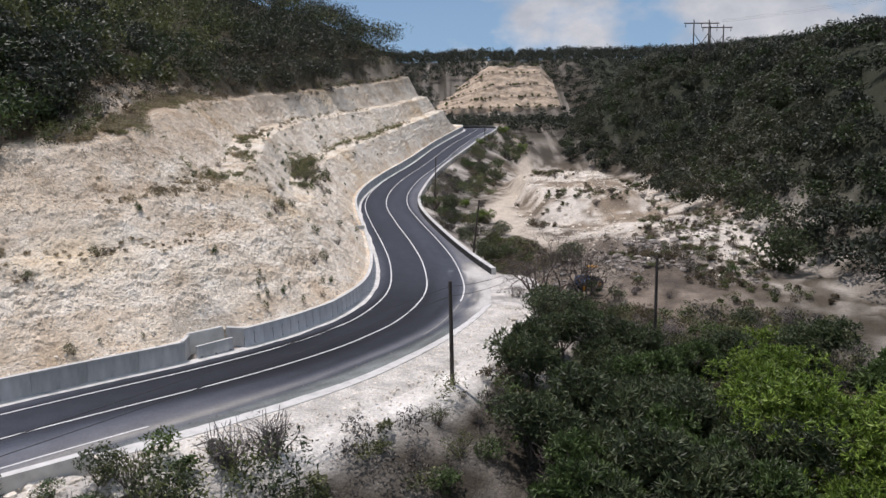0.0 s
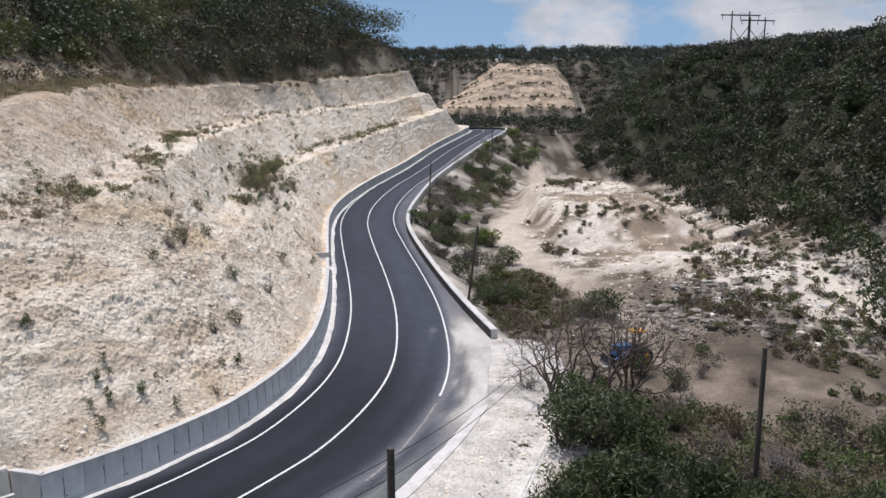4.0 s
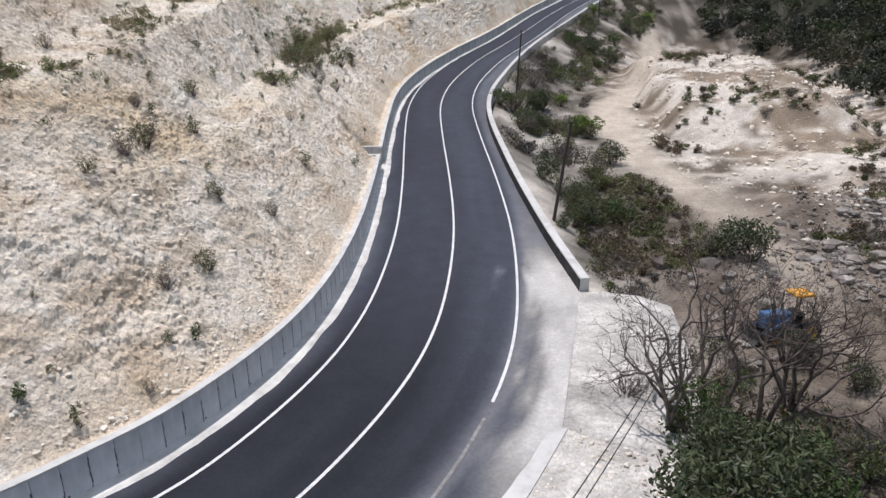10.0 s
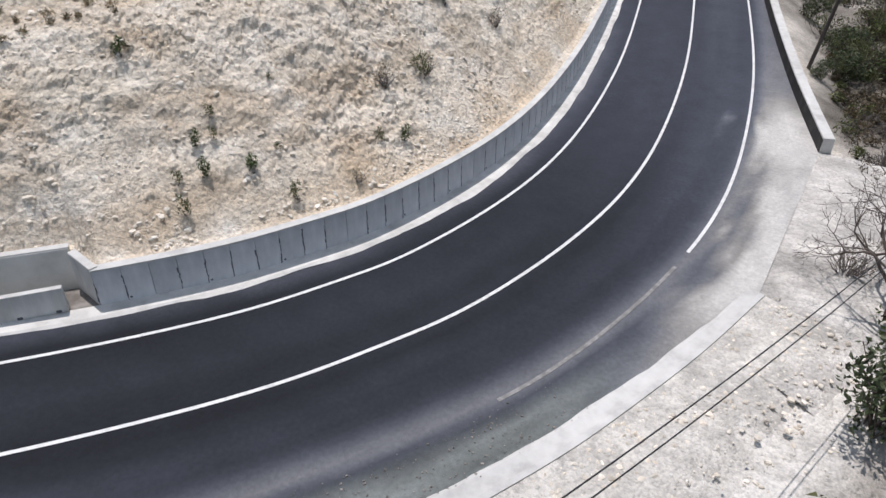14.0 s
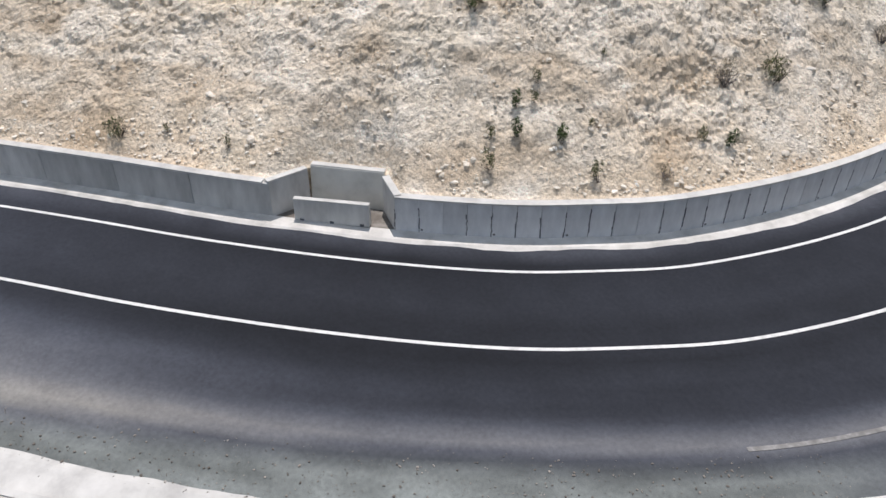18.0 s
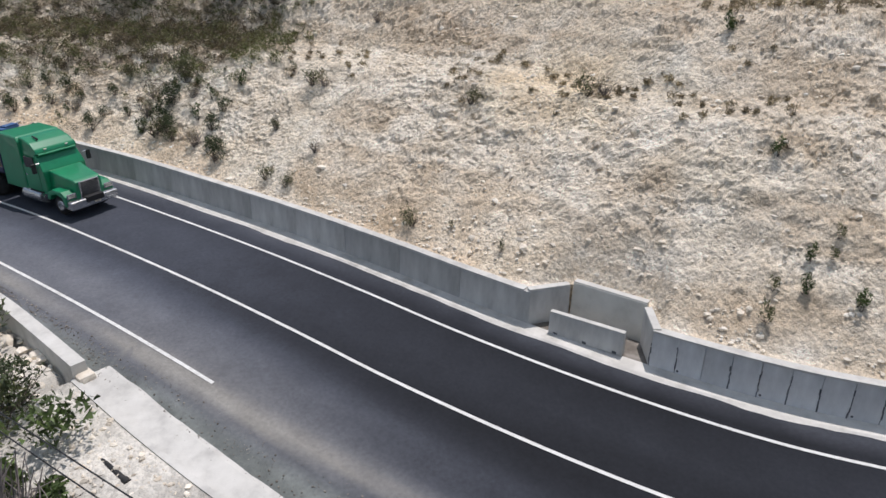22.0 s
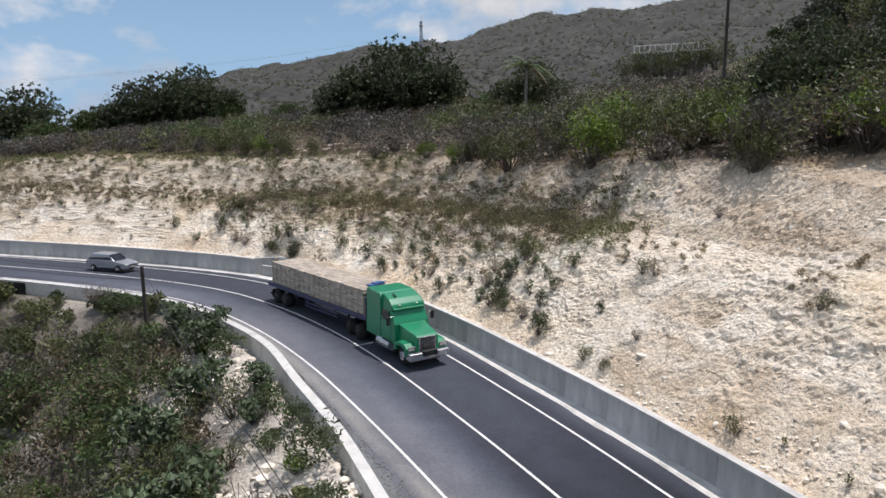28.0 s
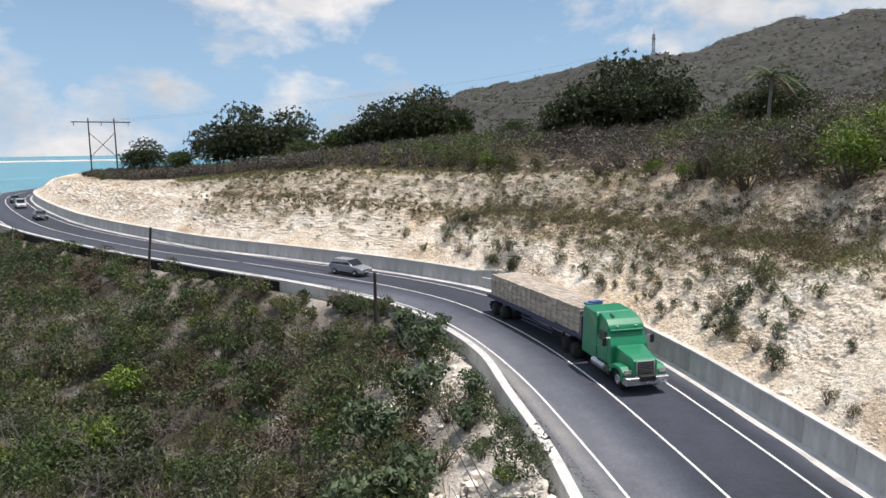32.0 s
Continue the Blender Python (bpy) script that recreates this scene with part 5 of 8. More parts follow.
def hilltop_plants():
    rng = np.random.RandomState(71)
    # trees above the forward cut
    s, d = jitter_grid(rng, -22, 184, 14, 110, 4.2)
    keep = (d > edge_of(s) + 0.4 + 2 * fbm(np.stack([s, d], -1), 12, 2, 72.0)) & (d < 42 + 66 * far_reach(s)) & ((s > -4) | (d > 32 - 0.6 * s))
    s, d = s[keep], d[keep]
    p = cut_place(s, d)
    r = rng.uniform(2.2, 4.3, len(s)) * np.interp(s, [0, 40, 80, 115], [0.85, 1.0, 1.2, 1.85])
    p[:, 2] += r * 0.75
    k = fbm(p, 18, 3, 73.0) + 0.5 * rng.uniform(-1, 1, len(s))
    for nm, m, lo, hi, lab, sd in (("hilltop_trees_dark", L_WOODS, -9, 0.05, "dark green trees crowding the top of the cut", 74), ("hilltop_trees_green", L_WOODS_GREEN, 0.05, 0.5, "green trees on the hill above the cut", 75), ("hilltop_trees_dry", L_OLIVE, 0.5, 9, "dry olive trees on the hill above the cut", 76)):
        sel = (k >= lo) & (k < hi)
        stuff_plants(nm, p[sel], r[sel], 430, 0.48, m, lab, sd)
    # dry brush between the rock face and the trees
    s, d = jitter_grid(rng, -2, 184, 16, 46, 1.9)
    over = d - edge_of(s) + 1.6 * fbm(np.stack([s, d], -1), 6, 3, 83.0)
    keep = (over > -1.2) & (over < 11)
    s, d = s[keep], d[keep]
    p = cut_place(s, d)
    r = rng.uniform(0.7, 1.7, len(s))
    p[:, 2] += r * 0.5
    k = fbm(p, 9, 3, 84.0) + 0.6 * rng.uniform(-1, 1, len(s))
    for nm, m, lo, hi, lab, sd in (("rim_brush_dry", L_DRY, -9, -0.05, "dry brown brush along the top of the cut", 85), ("rim_brush_grey", L_GREY, -0.05, 0.25, "grey leafless brush along the top of the cut", 89), ("rim_brush_olive", L_OLIVE, 0.25, 9, "olive brush along the top of the cut", 90)):
        sel = (k >= lo) & (k < hi)
        stuff_plants(nm, p[sel], r[sel], 110, 0.30, m, lab, sd, slim=0.3, category="brush")
    # scrub over the cut toward the sea
    s, d = jitter_grid(rng, -215, 6, 4, 75, 1.85)
    keep = (d > edge_of(s) + 0.9 + 1.2 * fbm(np.stack([s, d], -1), 6, 3, 77.0)) & (d < edge_of(s) + 46)
    s, d = s[keep], d[keep]
    thin = rng.uniform(0, 1, len(s)) < np.interp(s, [-110, -40], [1.0, 0.62])
    s, d = s[thin], d[thin]
    p = cut_place(s, d)
    hgt = np.interp(s, [-200, -120, -60, -35, 0], [0.9, 1.3, 2.0, 3.0, 3.4])
    r = rng.uniform(0.7, 1.4, len(s)) * hgt
    p[:, 2] += r * 0.6
    k = fbm(p, 14, 3, 78.0) * 1.1 + 0.55 * rng.uniform(-1, 1, len(s)) + np.interp(s, [-90, -30], [-0.15, 0.25])
    for nm, m, lo, hi, lab, sd in (("scrub_grey", L_GREY, -9, 0.1, "grey-brown leafless scrub above the cut", 79), ("scrub_dry", L_DRY, 0.1, 0.3, "dry brown scrub above the cut", 80), ("scrub_olive", L_OLIVE, 0.3, 0.65, "olive green scrub above the cut", 81), ("scrub_green", L_MID, 0.65, 9, "fresh green bushes in the scrub above the cut", 82)):
        sel = (k >= lo) & (k < hi)
        stuff_plants(nm, p[sel], r[sel], 200, 0.37, m, lab, sd, slim=0.3, category="scrub")


hilltop_plants()


def bench_brush():
    """Dry grass and bushes that grow along the benches of the cut."""
    rng = np.random.RandomState(91)
    # (station from, to, bench index, count, spread down the slope, height)
    for nm, m, lab, runs, sd in (
            ("bench_grass_dry", L_STRAW, "dry brown grass and weeds along the benches", ((-30, 4, 2.6, 120, 1.3, 0.3), (-95, -27, 2.7, 1100, 2.6, 0.6), (-2, 62, 4.6, 420, 1.2, 0.45), (0, 74, 6.5, 1300, 1.3, 0.6), (62, 150, 2.7, 300, 1.1, 0.5), (60, 130, 4.6, 260, 1.0, 0.5)), 92),
            ("bench_brush_brown", L_DRY, "brown dry brush covering the lower bench", ((-95, -30, 2.6, 420, 2.0, 0.5), (-57, -27, 2.7, 800, 3.2, 0.8)), 95),
            ("bench_grass_olive", L_GRASS, "olive green weeds along the benches", ((-100, -24, 2.6, 420, 2.2, 0.5), (-110, -45, 4.5, 700, 1.5, 0.6), (-57, -25, 2.6, 700, 3.0, 0.8), (20, 62, 4.5, 420, 1.4, 0.5), (48, 86, 2.6, 620, 1.5, 0.75), (96, 142, 2.6, 260, 1.0, 0.6), (8, 66, 6.5, 300, 1.6, 0.7)), 93)):
        ps, rs = [], []
        for a, b, kk, n, sp, h in runs:
            s = rng.uniform(a, b, n)
            lo, hi = int(kk), int(kk) + 1
            dl = np.interp(s, CUT_S, [r[lo] for r in CUT_D])
            dh = np.interp(s, CUT_S, [r[hi] for r in CUT_D])
            d = dl + (dh - dl) * (kk - lo) + rng.normal(0, sp, n) * 0.8
            keep = fbm(np.stack([s, d], -1), 7, 3, 94.0) > (-0.75 if b < 4 else -0.1)
            s, d = s[keep], np.maximum(d[keep], 0.8)
            p = cut_place(s, d)
            r = rng.uniform(0.5, 1.2, len(s)) * h * 1.2
            p[:, 2] += r * 0.45
            ps.append(p)
            rs.append(r)
        stuff_plants(nm, np.concatenate(ps), np.concatenate(rs) * 0.85, 42, 0.25, m, lab, sd, flat=0.7, slim=0.16, category="grass")


bench_brush()
CUT_ALL = np.concatenate(CUT_PTS)


def land_z(x, y):
    """Height of the cut and its hilltop at a plan place, or of the ground past it."""
    q = (CUT_ALL[:, 0] - x) ** 2 + (CUT_ALL[:, 1] - y) ** 2
    i = int(q.argmin())
    return float(CUT_ALL[i, 2]) if q[i] < 150 else ground_z(x, y)


def hill_scrub():
    """Sparse scrub on the hills behind, toward the mountain."""
    rng = np.random.RandomState(86)
    n = 9000
    a, dist = np.radians(rng.uniform(70, 150, n)), 150 + 750 * rng.uniform(0, 1, n) ** 1.3
    x, y = 3.5 - np.sin(a) * dist, 38.5 + np.cos(a) * dist
    z, d, dr = valley(x, y)
    keep = (z > 3) & (d < -175)
    x, y, dist = x[keep], y[keep], dist[keep]
    z = hill_z(x, y)
    r = rng.uniform(0.9, 2.0, len(x)) * (1 + dist / 800)
    k = rng.uniform(0, 1, len(x))
    for nm, m, lo, hi, lab, sd in (("mountain_scrub_dry", L_GREY, 0, 0.55, "grey dry scrub on the far mountain side", 87), ("mountain_scrub_green", L_OLIVE, 0.55, 1.1, "olive scrub on the far mountain side", 88)):
        sel = (k >= lo) & (k < hi)
        stuff_plants(nm, np.stack([x, y, z + r * 0.15], -1)[sel], r[sel], 34, 0.85, m, lab, sd, category="scrub")


hill_scrub()


# ---- far cutting at the head of the valley ----
def far_cutting():
    us, vs = np.linspace(0, 1, 90), np.linspace(0, 1, 80)
    gu, gv = np.meshgrid(us, vs, indexing="ij")
    step = np.array([0, 0.22, 0.25, 0.50, 0.53, 0.78, 0.81, 1.0])
    run = np.array([0, 0.20, 0.27, 0.47, 0.54, 0.75, 0.82, 1.0])
    h = np.interp(gv, run, step)
    top = 40 + 5.5 * smooth(0, 0.45, gu) + 1.4 * fbm(np.stack([gu * 50, 0 * gu], -1), 7, 3, 101.0)
    z = 24 + (top - 24) * h * (0.45 + 0.55 * smooth(-0.05, 0.4, gu)) * (0.75 + 0.25 * smooth(0, 0.12, 1 - gu))
    x = -3 + 62 * gu + 3 * np.sin(gu * 5)
    y = 322 + 30 * gv + 5 * gu * gu
    p = np.stack([x, y, z], -1)
    p[..., 1] += 1.3 * fbm(p, 5, 4, 102.0)
    p[..., 2] += 0.5 * fbm(p, 3, 4, 106.0)
    p[:, 0, 2] -= 9
    p[0, :, 2] -= 9
    p[-1, :, 2] -= 9
    me = mesh_np("far_cutting", p.reshape(-1, 3), sheet(90, 80), M_MARL, smooth=True)
    tint(me, np.ones((7200, 3)) * np.array((0.60, 0.53, 0.47)) * (1 - 0.45 * np.interp(gv, [0, 0.19, 0.20, 0.27, 0.28, 0.46, 0.47, 0.54, 0.55, 0.74, 0.75, 0.82, 0.83, 1], [0, 0, 1, 1, 0, 0, 1, 1, 0, 0, 1, 1, 0, 0]).ravel()[:, None]) * (1 + 0.25 * fbm(p.reshape(-1, 3), 3, 3, 103.0))[:, None])
    tagged(new("far_cutting", me), "far benched cutting of pale rock at the valley head", "rock slope", kind="structure")


far_cutting()
rngf = np.random.RandomState(104)
fu, fl = rngf.uniform(0, 1, 170), np.clip(rngf.choice([0.24, 0.51, 0.79, 1.0, 0.0], 170) + rngf.normal(0, 0.03, 170), 0, 1)
fz = np.interp(fl, [0, 0.20, 0.27, 0.47, 0.54, 0.75, 0.82, 1.0], [0, 0.22, 0.25, 0.50, 0.53, 0.78, 0.81, 1.0])
fc = np.stack([-3 + 62 * fu + 3 * np.sin(fu * 5), 322 + 30 * fl + 5 * fu * fu - 0.6, 24.3 + (16 + 5.5 * smooth(0, 0.45, fu)) * fz * (0.45 + 0.55 * smooth(-0.05, 0.4, fu)) * (0.75 + 0.25 * smooth(0, 0.12, 1 - fu))], -1)
stuff_plants("cutting_brush", fc, rngf.uniform(0.4, 1.1, 170), 60, 0.5, L_OLIVE, "olive brush along the benches of the far cutting", 105, category="scrub")


# ---- plants as things ----
def tube_mesh(name, segs, mat, sides=5):
    """Branches as tapering tubes: segs of (a, b, ra, rb)."""
    vs, fs = [], []
    ang = np.arange(sides) * 2 * np.pi / sides
    for a, b, ra, rb in segs:
        a, b = np.array(a, float), np.array(b, float)
        t = b - a
        t /= np.linalg.norm(t) + 1e-9
        u = np.cross(t, (0.3, 0.9, 0.2))
        u /= np.linalg.norm(u) + 1e-9
        w = np.cross(t, u)
        ring = np.cos(ang)[:, None] * u + np.sin(ang)[:, None] * w
        base = len(vs) * 2 * sides
        vs.append(np.vstack([a + ring * ra, b + ring * rb]))
        for k in range(sides):
            k2 = (k + 1) % sides
            fs.append((base + k, base + k2, base + sides + k2, base + sides + k))
    return mesh_np(name, np.vstack(vs), np.array(fs), mat, smooth=True)


def limbs(rng, start, direction, length, radius, depth, out, bend=0.35, split=(2, 3), shrink=0.72, tips=None, thick=0.68, pieces=3):
    """Branching limbs, several bent pieces each."""
    p, d, r = np.array(start, float), np.array(direction, float), radius
    for k in range(pieces):
        d = d + bend * rng.normal(0, 1, 3) * 0.5 + np.array((0, 0, 0.06))
        d /= np.linalg.norm(d)
        q, r2 = p + d * length / pieces, r * 0.87
        out.append((p, q, r, r2))
        p, r = q, r2
    if tips is not None and depth <= 1:
        tips.append(p)
    if depth <= 0:
        return
    for k in range(rng.randint(split[0], split[1] + 1)):
        nd = d + rng.normal(0, 0.62, 3)
        nd /= np.linalg.norm(nd)
        limbs(rng, p, nd, length * shrink * rng.uniform(0.8, 1.15), max(r * thick, 0.008), depth - 1, out, bend, split, shrink, tips, thick, pieces)


def leafy_tree(name, label, category, seed, r, height, count, leaf, mat, slim=0.45, flat=0.8, group="", trunk=0.16, blobs=9, tuft=8):
    """A tree at the origin: tapering trunk with limbs, crown of many leaves."""
    rng = np.random.RandomState(seed)
    tree = thing(name, label, category, group)
    segs = []
    tr = max(height - r * 1.5, height * 0.18)
    segs.append(((0, 0, -0.4), (0.05, 0.03, tr * 0.5), trunk * 1.25, trunk))
    segs.append(((0.05, 0.03, tr * 0.5), (0.0, 0.1, tr), trunk, trunk * 0.85))
    for k in range(6):
        a = k * 1.05 + rng.uniform(-0.3, 0.3)
        limbs(rng, (0, 0.1, tr * rng.uniform(0.75, 1.0)), (math.cos(a) * 0.8, math.sin(a) * 0.8, 0.75), r * 0.5, trunk * 0.55, 2, segs)
    part_mesh("trunk", tube_mesh("trunk", segs, M_BARK), tree, "brown trunk with spreading limbs")
    c = np.array([[0, 0, height - r * flat * 0.95]])
    # leaves stand in tufts at the twig ends
    pos, dirs = crowns(rng, c, np.array([r]), count // tuft, flat, blobs, 0.7)
    pos, dirs = np.repeat(pos, tuft, 0), np.repeat(dirs, tuft, 0)
    along = dirs * 0.5 + unit(rng, len(pos)) + np.array((0, 0, 0.25))
    along /= np.linalg.norm(along, axis=1)[:, None]
    v, f = leaf_quads(rng, pos + along * leaf * 0.5, leaf, slim, 0.1, along * 1.4)
    part_mesh("crown", mesh_np("crown", v, f, mat), tree)
    return tree


def shrub(name, label, category, seed, r, count, leaf, mat, slim=0.35, group="", twigs=14, flat=0.75, twig_mat=None):
    rng = np.random.RandomState(seed)
    sh = thing(name, label, category, group)
    segs = []
    for k in range(twigs):
        a, lean = rng.uniform(0, 6.28), rng.uniform(0.2, 1.0)
        d = np.array((math.cos(a) * lean, math.sin(a) * lean, 1.0))
        limbs(rng, (rng.normal(0, 0.06) * r, rng.normal(0, 0.06) * r, -0.1), d / np.linalg.norm(d), r * rng.uniform(0.5, 0.8), 0.012 + 0.008 * r, 1, segs, 0.25, (1, 2), pieces=2)
    part_mesh("stem", tube_mesh("stem", segs, twig_mat or M_BARK, 3), sh, "thin bare stems")
    pos, dirs = crowns(rng, np.array([[0, 0, r * flat * 0.75]]), np.array([r]), count, flat, 8, 0.72)
    pos[:, 2] = np.maximum(pos[:, 2], 0.04 * r)
    v, f = leaf_quads(rng, pos, leaf, slim)
    part_mesh("foliage", mesh_np("foliage", v, f, mat), sh)
    return sh


def put(ob, x, y, z=None, scale=1.0, turn=0.0, first=[]):
    """Moves the master of a plant to its first place, and copies of it to the next."""
    z = ground_z(x, y) if z is None else z
    m = pose(x, y, z, 0, 0, turn)
    if ob.name not in first:
        first.append(ob.name)
        ob.matrix_basis = m @ Matrix.Scale(scale, 4)
        return ob
    c = copy_thing(ob, m)
    c.scale = (scale,) * 3
    return c


# leafy trees below the flight path
mango_dark = leafy_tree("leafy_tree", "broad tree with long drooping dark green leaves", "tree", 201, 3.4, 5.6, 9000, 0.46, L_DARK, 0.24, group="trees below the lay-by")
mango_mid = leafy_tree("leafy_tree", "broad leafy tree with mixed green leaves", "tree", 202, 3.5, 5.6, 9000, 0.46, L_MID, 0.24, group="trees below the lay-by")
tree_lime = leafy_tree("leafy_tree", "broad tree with dense bright yellow-green leaves", "tree", 203, 4.6, 6.6, 11000, 0.40, L_LIME, 0.30, group="trees below the lay-by", blobs=14)
rngp = random.Random(17)
for x, y, m, sc in ((5.6, 43.5, mango_dark, 0.85), (9.2, 38.0, mango_dark, 1.05), (6.0, 31.5, mango_mid, 1.0), (12.6, 43.0, mango_mid, 0.9), (11.5, 31.0, mango_dark, 1.1), (3.8, 25.0, mango_dark, 0.9), (9.0, 24.0, mango_mid, 1.1),
                    (18.0, 36.0, tree_lime, 1.0), (23.0, 31.5, tree_lime, 1.1), (17.0, 27.0, tree_lime, 0.85), (14.0, 50.0, mango_dark, 0.8), (8.5, 48.5, mango_dark, 0.75), (29.0, 40.0, mango_mid, 1.0), (26.0, 47.0, mango_dark, 0.9), (14.6, 36.8, mango_dark, 0.95), (4.6, 36.6, mango_dark, 0.8), (20.5, 42.0, tree_lime, 0.8), (26.5, 36.0, tree_lime, 0.95), (1.6, 28.4, mango_mid, 0.7), (7.4, 35.2, mango_dark, 0.9), (11.2, 34.6, mango_mid, 0.95), (13.2, 39.6, mango_dark, 0.9), (8.0, 28.2, mango_dark, 0.95), (14.4, 30.4, mango_mid, 1.0), (7.2, 40.4, mango_mid, 0.75), (16.2, 32.6, mango_dark, 1.0), (10.4, 41.4, mango_dark, 0.8), (12.6, 26.6, mango_dark, 1.0), (11.2, 46.4, mango_dark, 0.8), (16.6, 46.0, mango_mid, 0.8), (20.0, 48.6, mango_dark, 0.75)):
    put(m, x, y, ground_z(x, y), sc, rngp.uniform(0, 360))
lone = leafy_tree("leafy_tree", "rounded dark green tree standing alone beside the rubble", "tree", 204, 4.2, 5.6, 5000, 0.36, L_DARK, 0.45)
put(lone, 37.5, 76.0, None, 1.0, 30)

# leafless trees by the lay-by
rngb = np.random.RandomState(211)
for k, (x, y, h, lean) in enumerate(((9.5, 61.8, 3.3, (-0.2, 0.0, 1)), (11.6, 62.6, 3.2, (0.15, 0.1, 1)), (8.4, 60.0, 2.5, (-0.4, -0.1, 1)), (13.4, 64.5, 2.6, (0.3, 0.2, 1)))):
    segs = []
    for j in range(3):
        d = np.array(lean) + rngb.normal(0, 0.28, 3)
        limbs(rngb, (rngb.normal(0, 0.15), rngb.normal(0, 0.15), -0.4), d / np.linalg.norm(d), h * 0.80, 0.13, 6, segs, 0.36, (2, 3), 0.72, None, 0.9)
    bt = thing("bare_tree", "leafless dark brown tree with many fine branches", "tree", "leafless trees", at=(x, y, ground_z(x, y)))
    part_mesh("trunk", tube_mesh("trunk", [g for g in segs if g[2] > 0.03], M_BARK, 6), bt, "dark forked trunk and limbs")
    part_mesh("branchwork", tube_mesh("branchwork", [g for g in segs if g[2] <= 0.03], M_BARK, 3), bt, "fine bare twigs")

# bushes: masters
B_GREEN = shrub("bush", "bushy green shrub with glossy leaves", "bush", 221, 1.0, 900, 0.13, L_MID, 0.45, "valley bushes")
B_DARK = shrub("bush", "dense dark green shrub", "bush", 222, 1.0, 1000, 0.13, L_DARK, 0.45, "valley bushes")
B_OLIVE = shrub("bush", "thin olive green shrub with fine leaves", "bush", 223, 1.0, 800, 0.11, L_OLIVE, 0.25, "valley bushes", 22)
B_DRY = shrub("bush", "dry brown shrub with few leaves", "bush", 224, 1.0, 420, 0.10, L_DRY, 0.25, "valley bushes", 34, twig_mat=M_GREYBARK)
B_LIME = shrub("bush", "fresh bright green shrub", "bush", 225, 1.0, 700, 0.16, L_LIME, 0.45, "valley bushes")
B_TWIG = shrub("bush", "grey leafless shrub of bare twigs", "bush", 226, 1.0, 90, 0.08, L_GREY, 0.25, "valley bushes", 60, twig_mat=M_GREYBARK)


L_BROAD = leaves("leaf_broad_greygreen", (0.065, 0.095, 0.045), (0.10, 0.14, 0.070), (0.15, 0.195, 0.11))
B_BROAD = shrub("bush", "leafy shrub with broad grey-green leaves on the marl bank", "bush", 227, 1.0, 620, 0.20, L_BROAD, 0.6, "valley bushes", 12, flat=0.9)


def back_valley():
    rng = np.random.RandomState(231)
    x, y = jitter_grid(rng, -40, 12, -75, 33, 1.75)
    z, d, dr = valley(x, y)
    n = fbm(np.stack([x, y], -1), 6, 3, 232.0)
    # the marl spur below the bend stays half bare
    spur = np.exp(-(((x + 29) / 5.5) ** 2 + ((y - 15) / 7.5) ** 2)) + 0.9 * np.exp(-(((x + 19) / 5) ** 2 + ((y - 25) / 5) ** 2))
    keep = (dr > 0.9) & (dr < 46) & (n - 1.5 * spur > -0.75) & ((x - 3.5) ** 2 + (y - 38.5) ** 2 > 160)
    x, y, z, n, dr = x[keep], y[keep], z[keep], n[keep], dr[keep]
    near = (y > -12) & (dr < 24)
    idx = np.where(near)[0]
    rng.shuffle(idx)
    chosen = idx[:120]
    kinds = [B_OLIVE, B_GREEN, B_DARK, B_DRY, B_OLIVE, B_TWIG, B_LIME]
    for i in chosen:
        w = [3, 2, 2, 2, 3, 1.2, 0.5]
        m = kinds[rng.choice(7, p=np.array(w) / sum(w))]
        put(m, float(x[i]), float(y[i]), float(z[i]), float(rng.uniform(1.2, 2.2)), float(rng.uniform(0, 360)))
    rest = np.setdiff1d(np.arange(len(x)), chosen)
    c = np.stack([x, y, z], -1)[rest]
    k = fbm(c, 9, 3, 233.0) + 0.6 * rng.uniform(-1, 1, len(c))
    r = (0.9 + 2.0 * rng.uniform(0, 1, len(c)) ** 1.6) * np.clip(0.45 + dr[rest] / 9, 0.5, 1.15)
    c[:, 2] += r * 0.55
    for nm, mt, lo, hi, lab, sd in (("thicket_olive", L_OLIVE, -9, -0.25, "olive thicket covering the valley bank", 234), ("thicket_dark", L_DARK, -0.25, 0.1, "dark green thicket covering the valley bank", 235), ("thicket_green", L_MID, 0.1, 0.62, "green thicket covering the valley bank", 236), ("thicket_dry", L_DRY, 0.62, 9, "dry brown thicket covering the valley bank", 237)):
        sel = (k >= lo) & (k < hi)
        stuff_plants(nm, c[sel], r[sel], 340, 0.28, mt, lab, sd, slim=0.36, category="thicket")


back_valley()
# small grey leafless trees in the thicket
for k, (x, y, h) in enumerate(((-14.5, 2.0, 1.6), (-18.5, 0.0, 1.5), (-16.5, -3.0, 1.4), (-24.2, -17.0, 1.3), (-16.0, 14.0, 1.1), (-12.0, 4.5, 1.5), (-20.5, -4.0, 1.4), (-27.0, -10.0, 1.2), (-22.0, 8.0, 1.1), (-30.0, -22.0, 1.4), (-13.5, -6.0, 1.6))):
    segs = []
    for j in range(4):
        d = np.array((0.0, 0.0, 1.0)) + rngb.normal(0, 0.45, 3)
        limbs(rngb, (rngb.normal(0, 0.1), rngb.normal(0, 0.1), -0.3), d / np.linalg.norm(d), h, 0.055, 4, segs, 0.36, (2, 3), 0.76, None, 0.9)
    bt = thing("bare_sapling", "grey leafless sapling with fine twigs in the thicket", "tree", "leafless saplings", at=(x, y, ground_z(x, y)))
    part_mesh("branchwork", tube_mesh("branchwork", segs, M_GREYBARK, 3), bt)
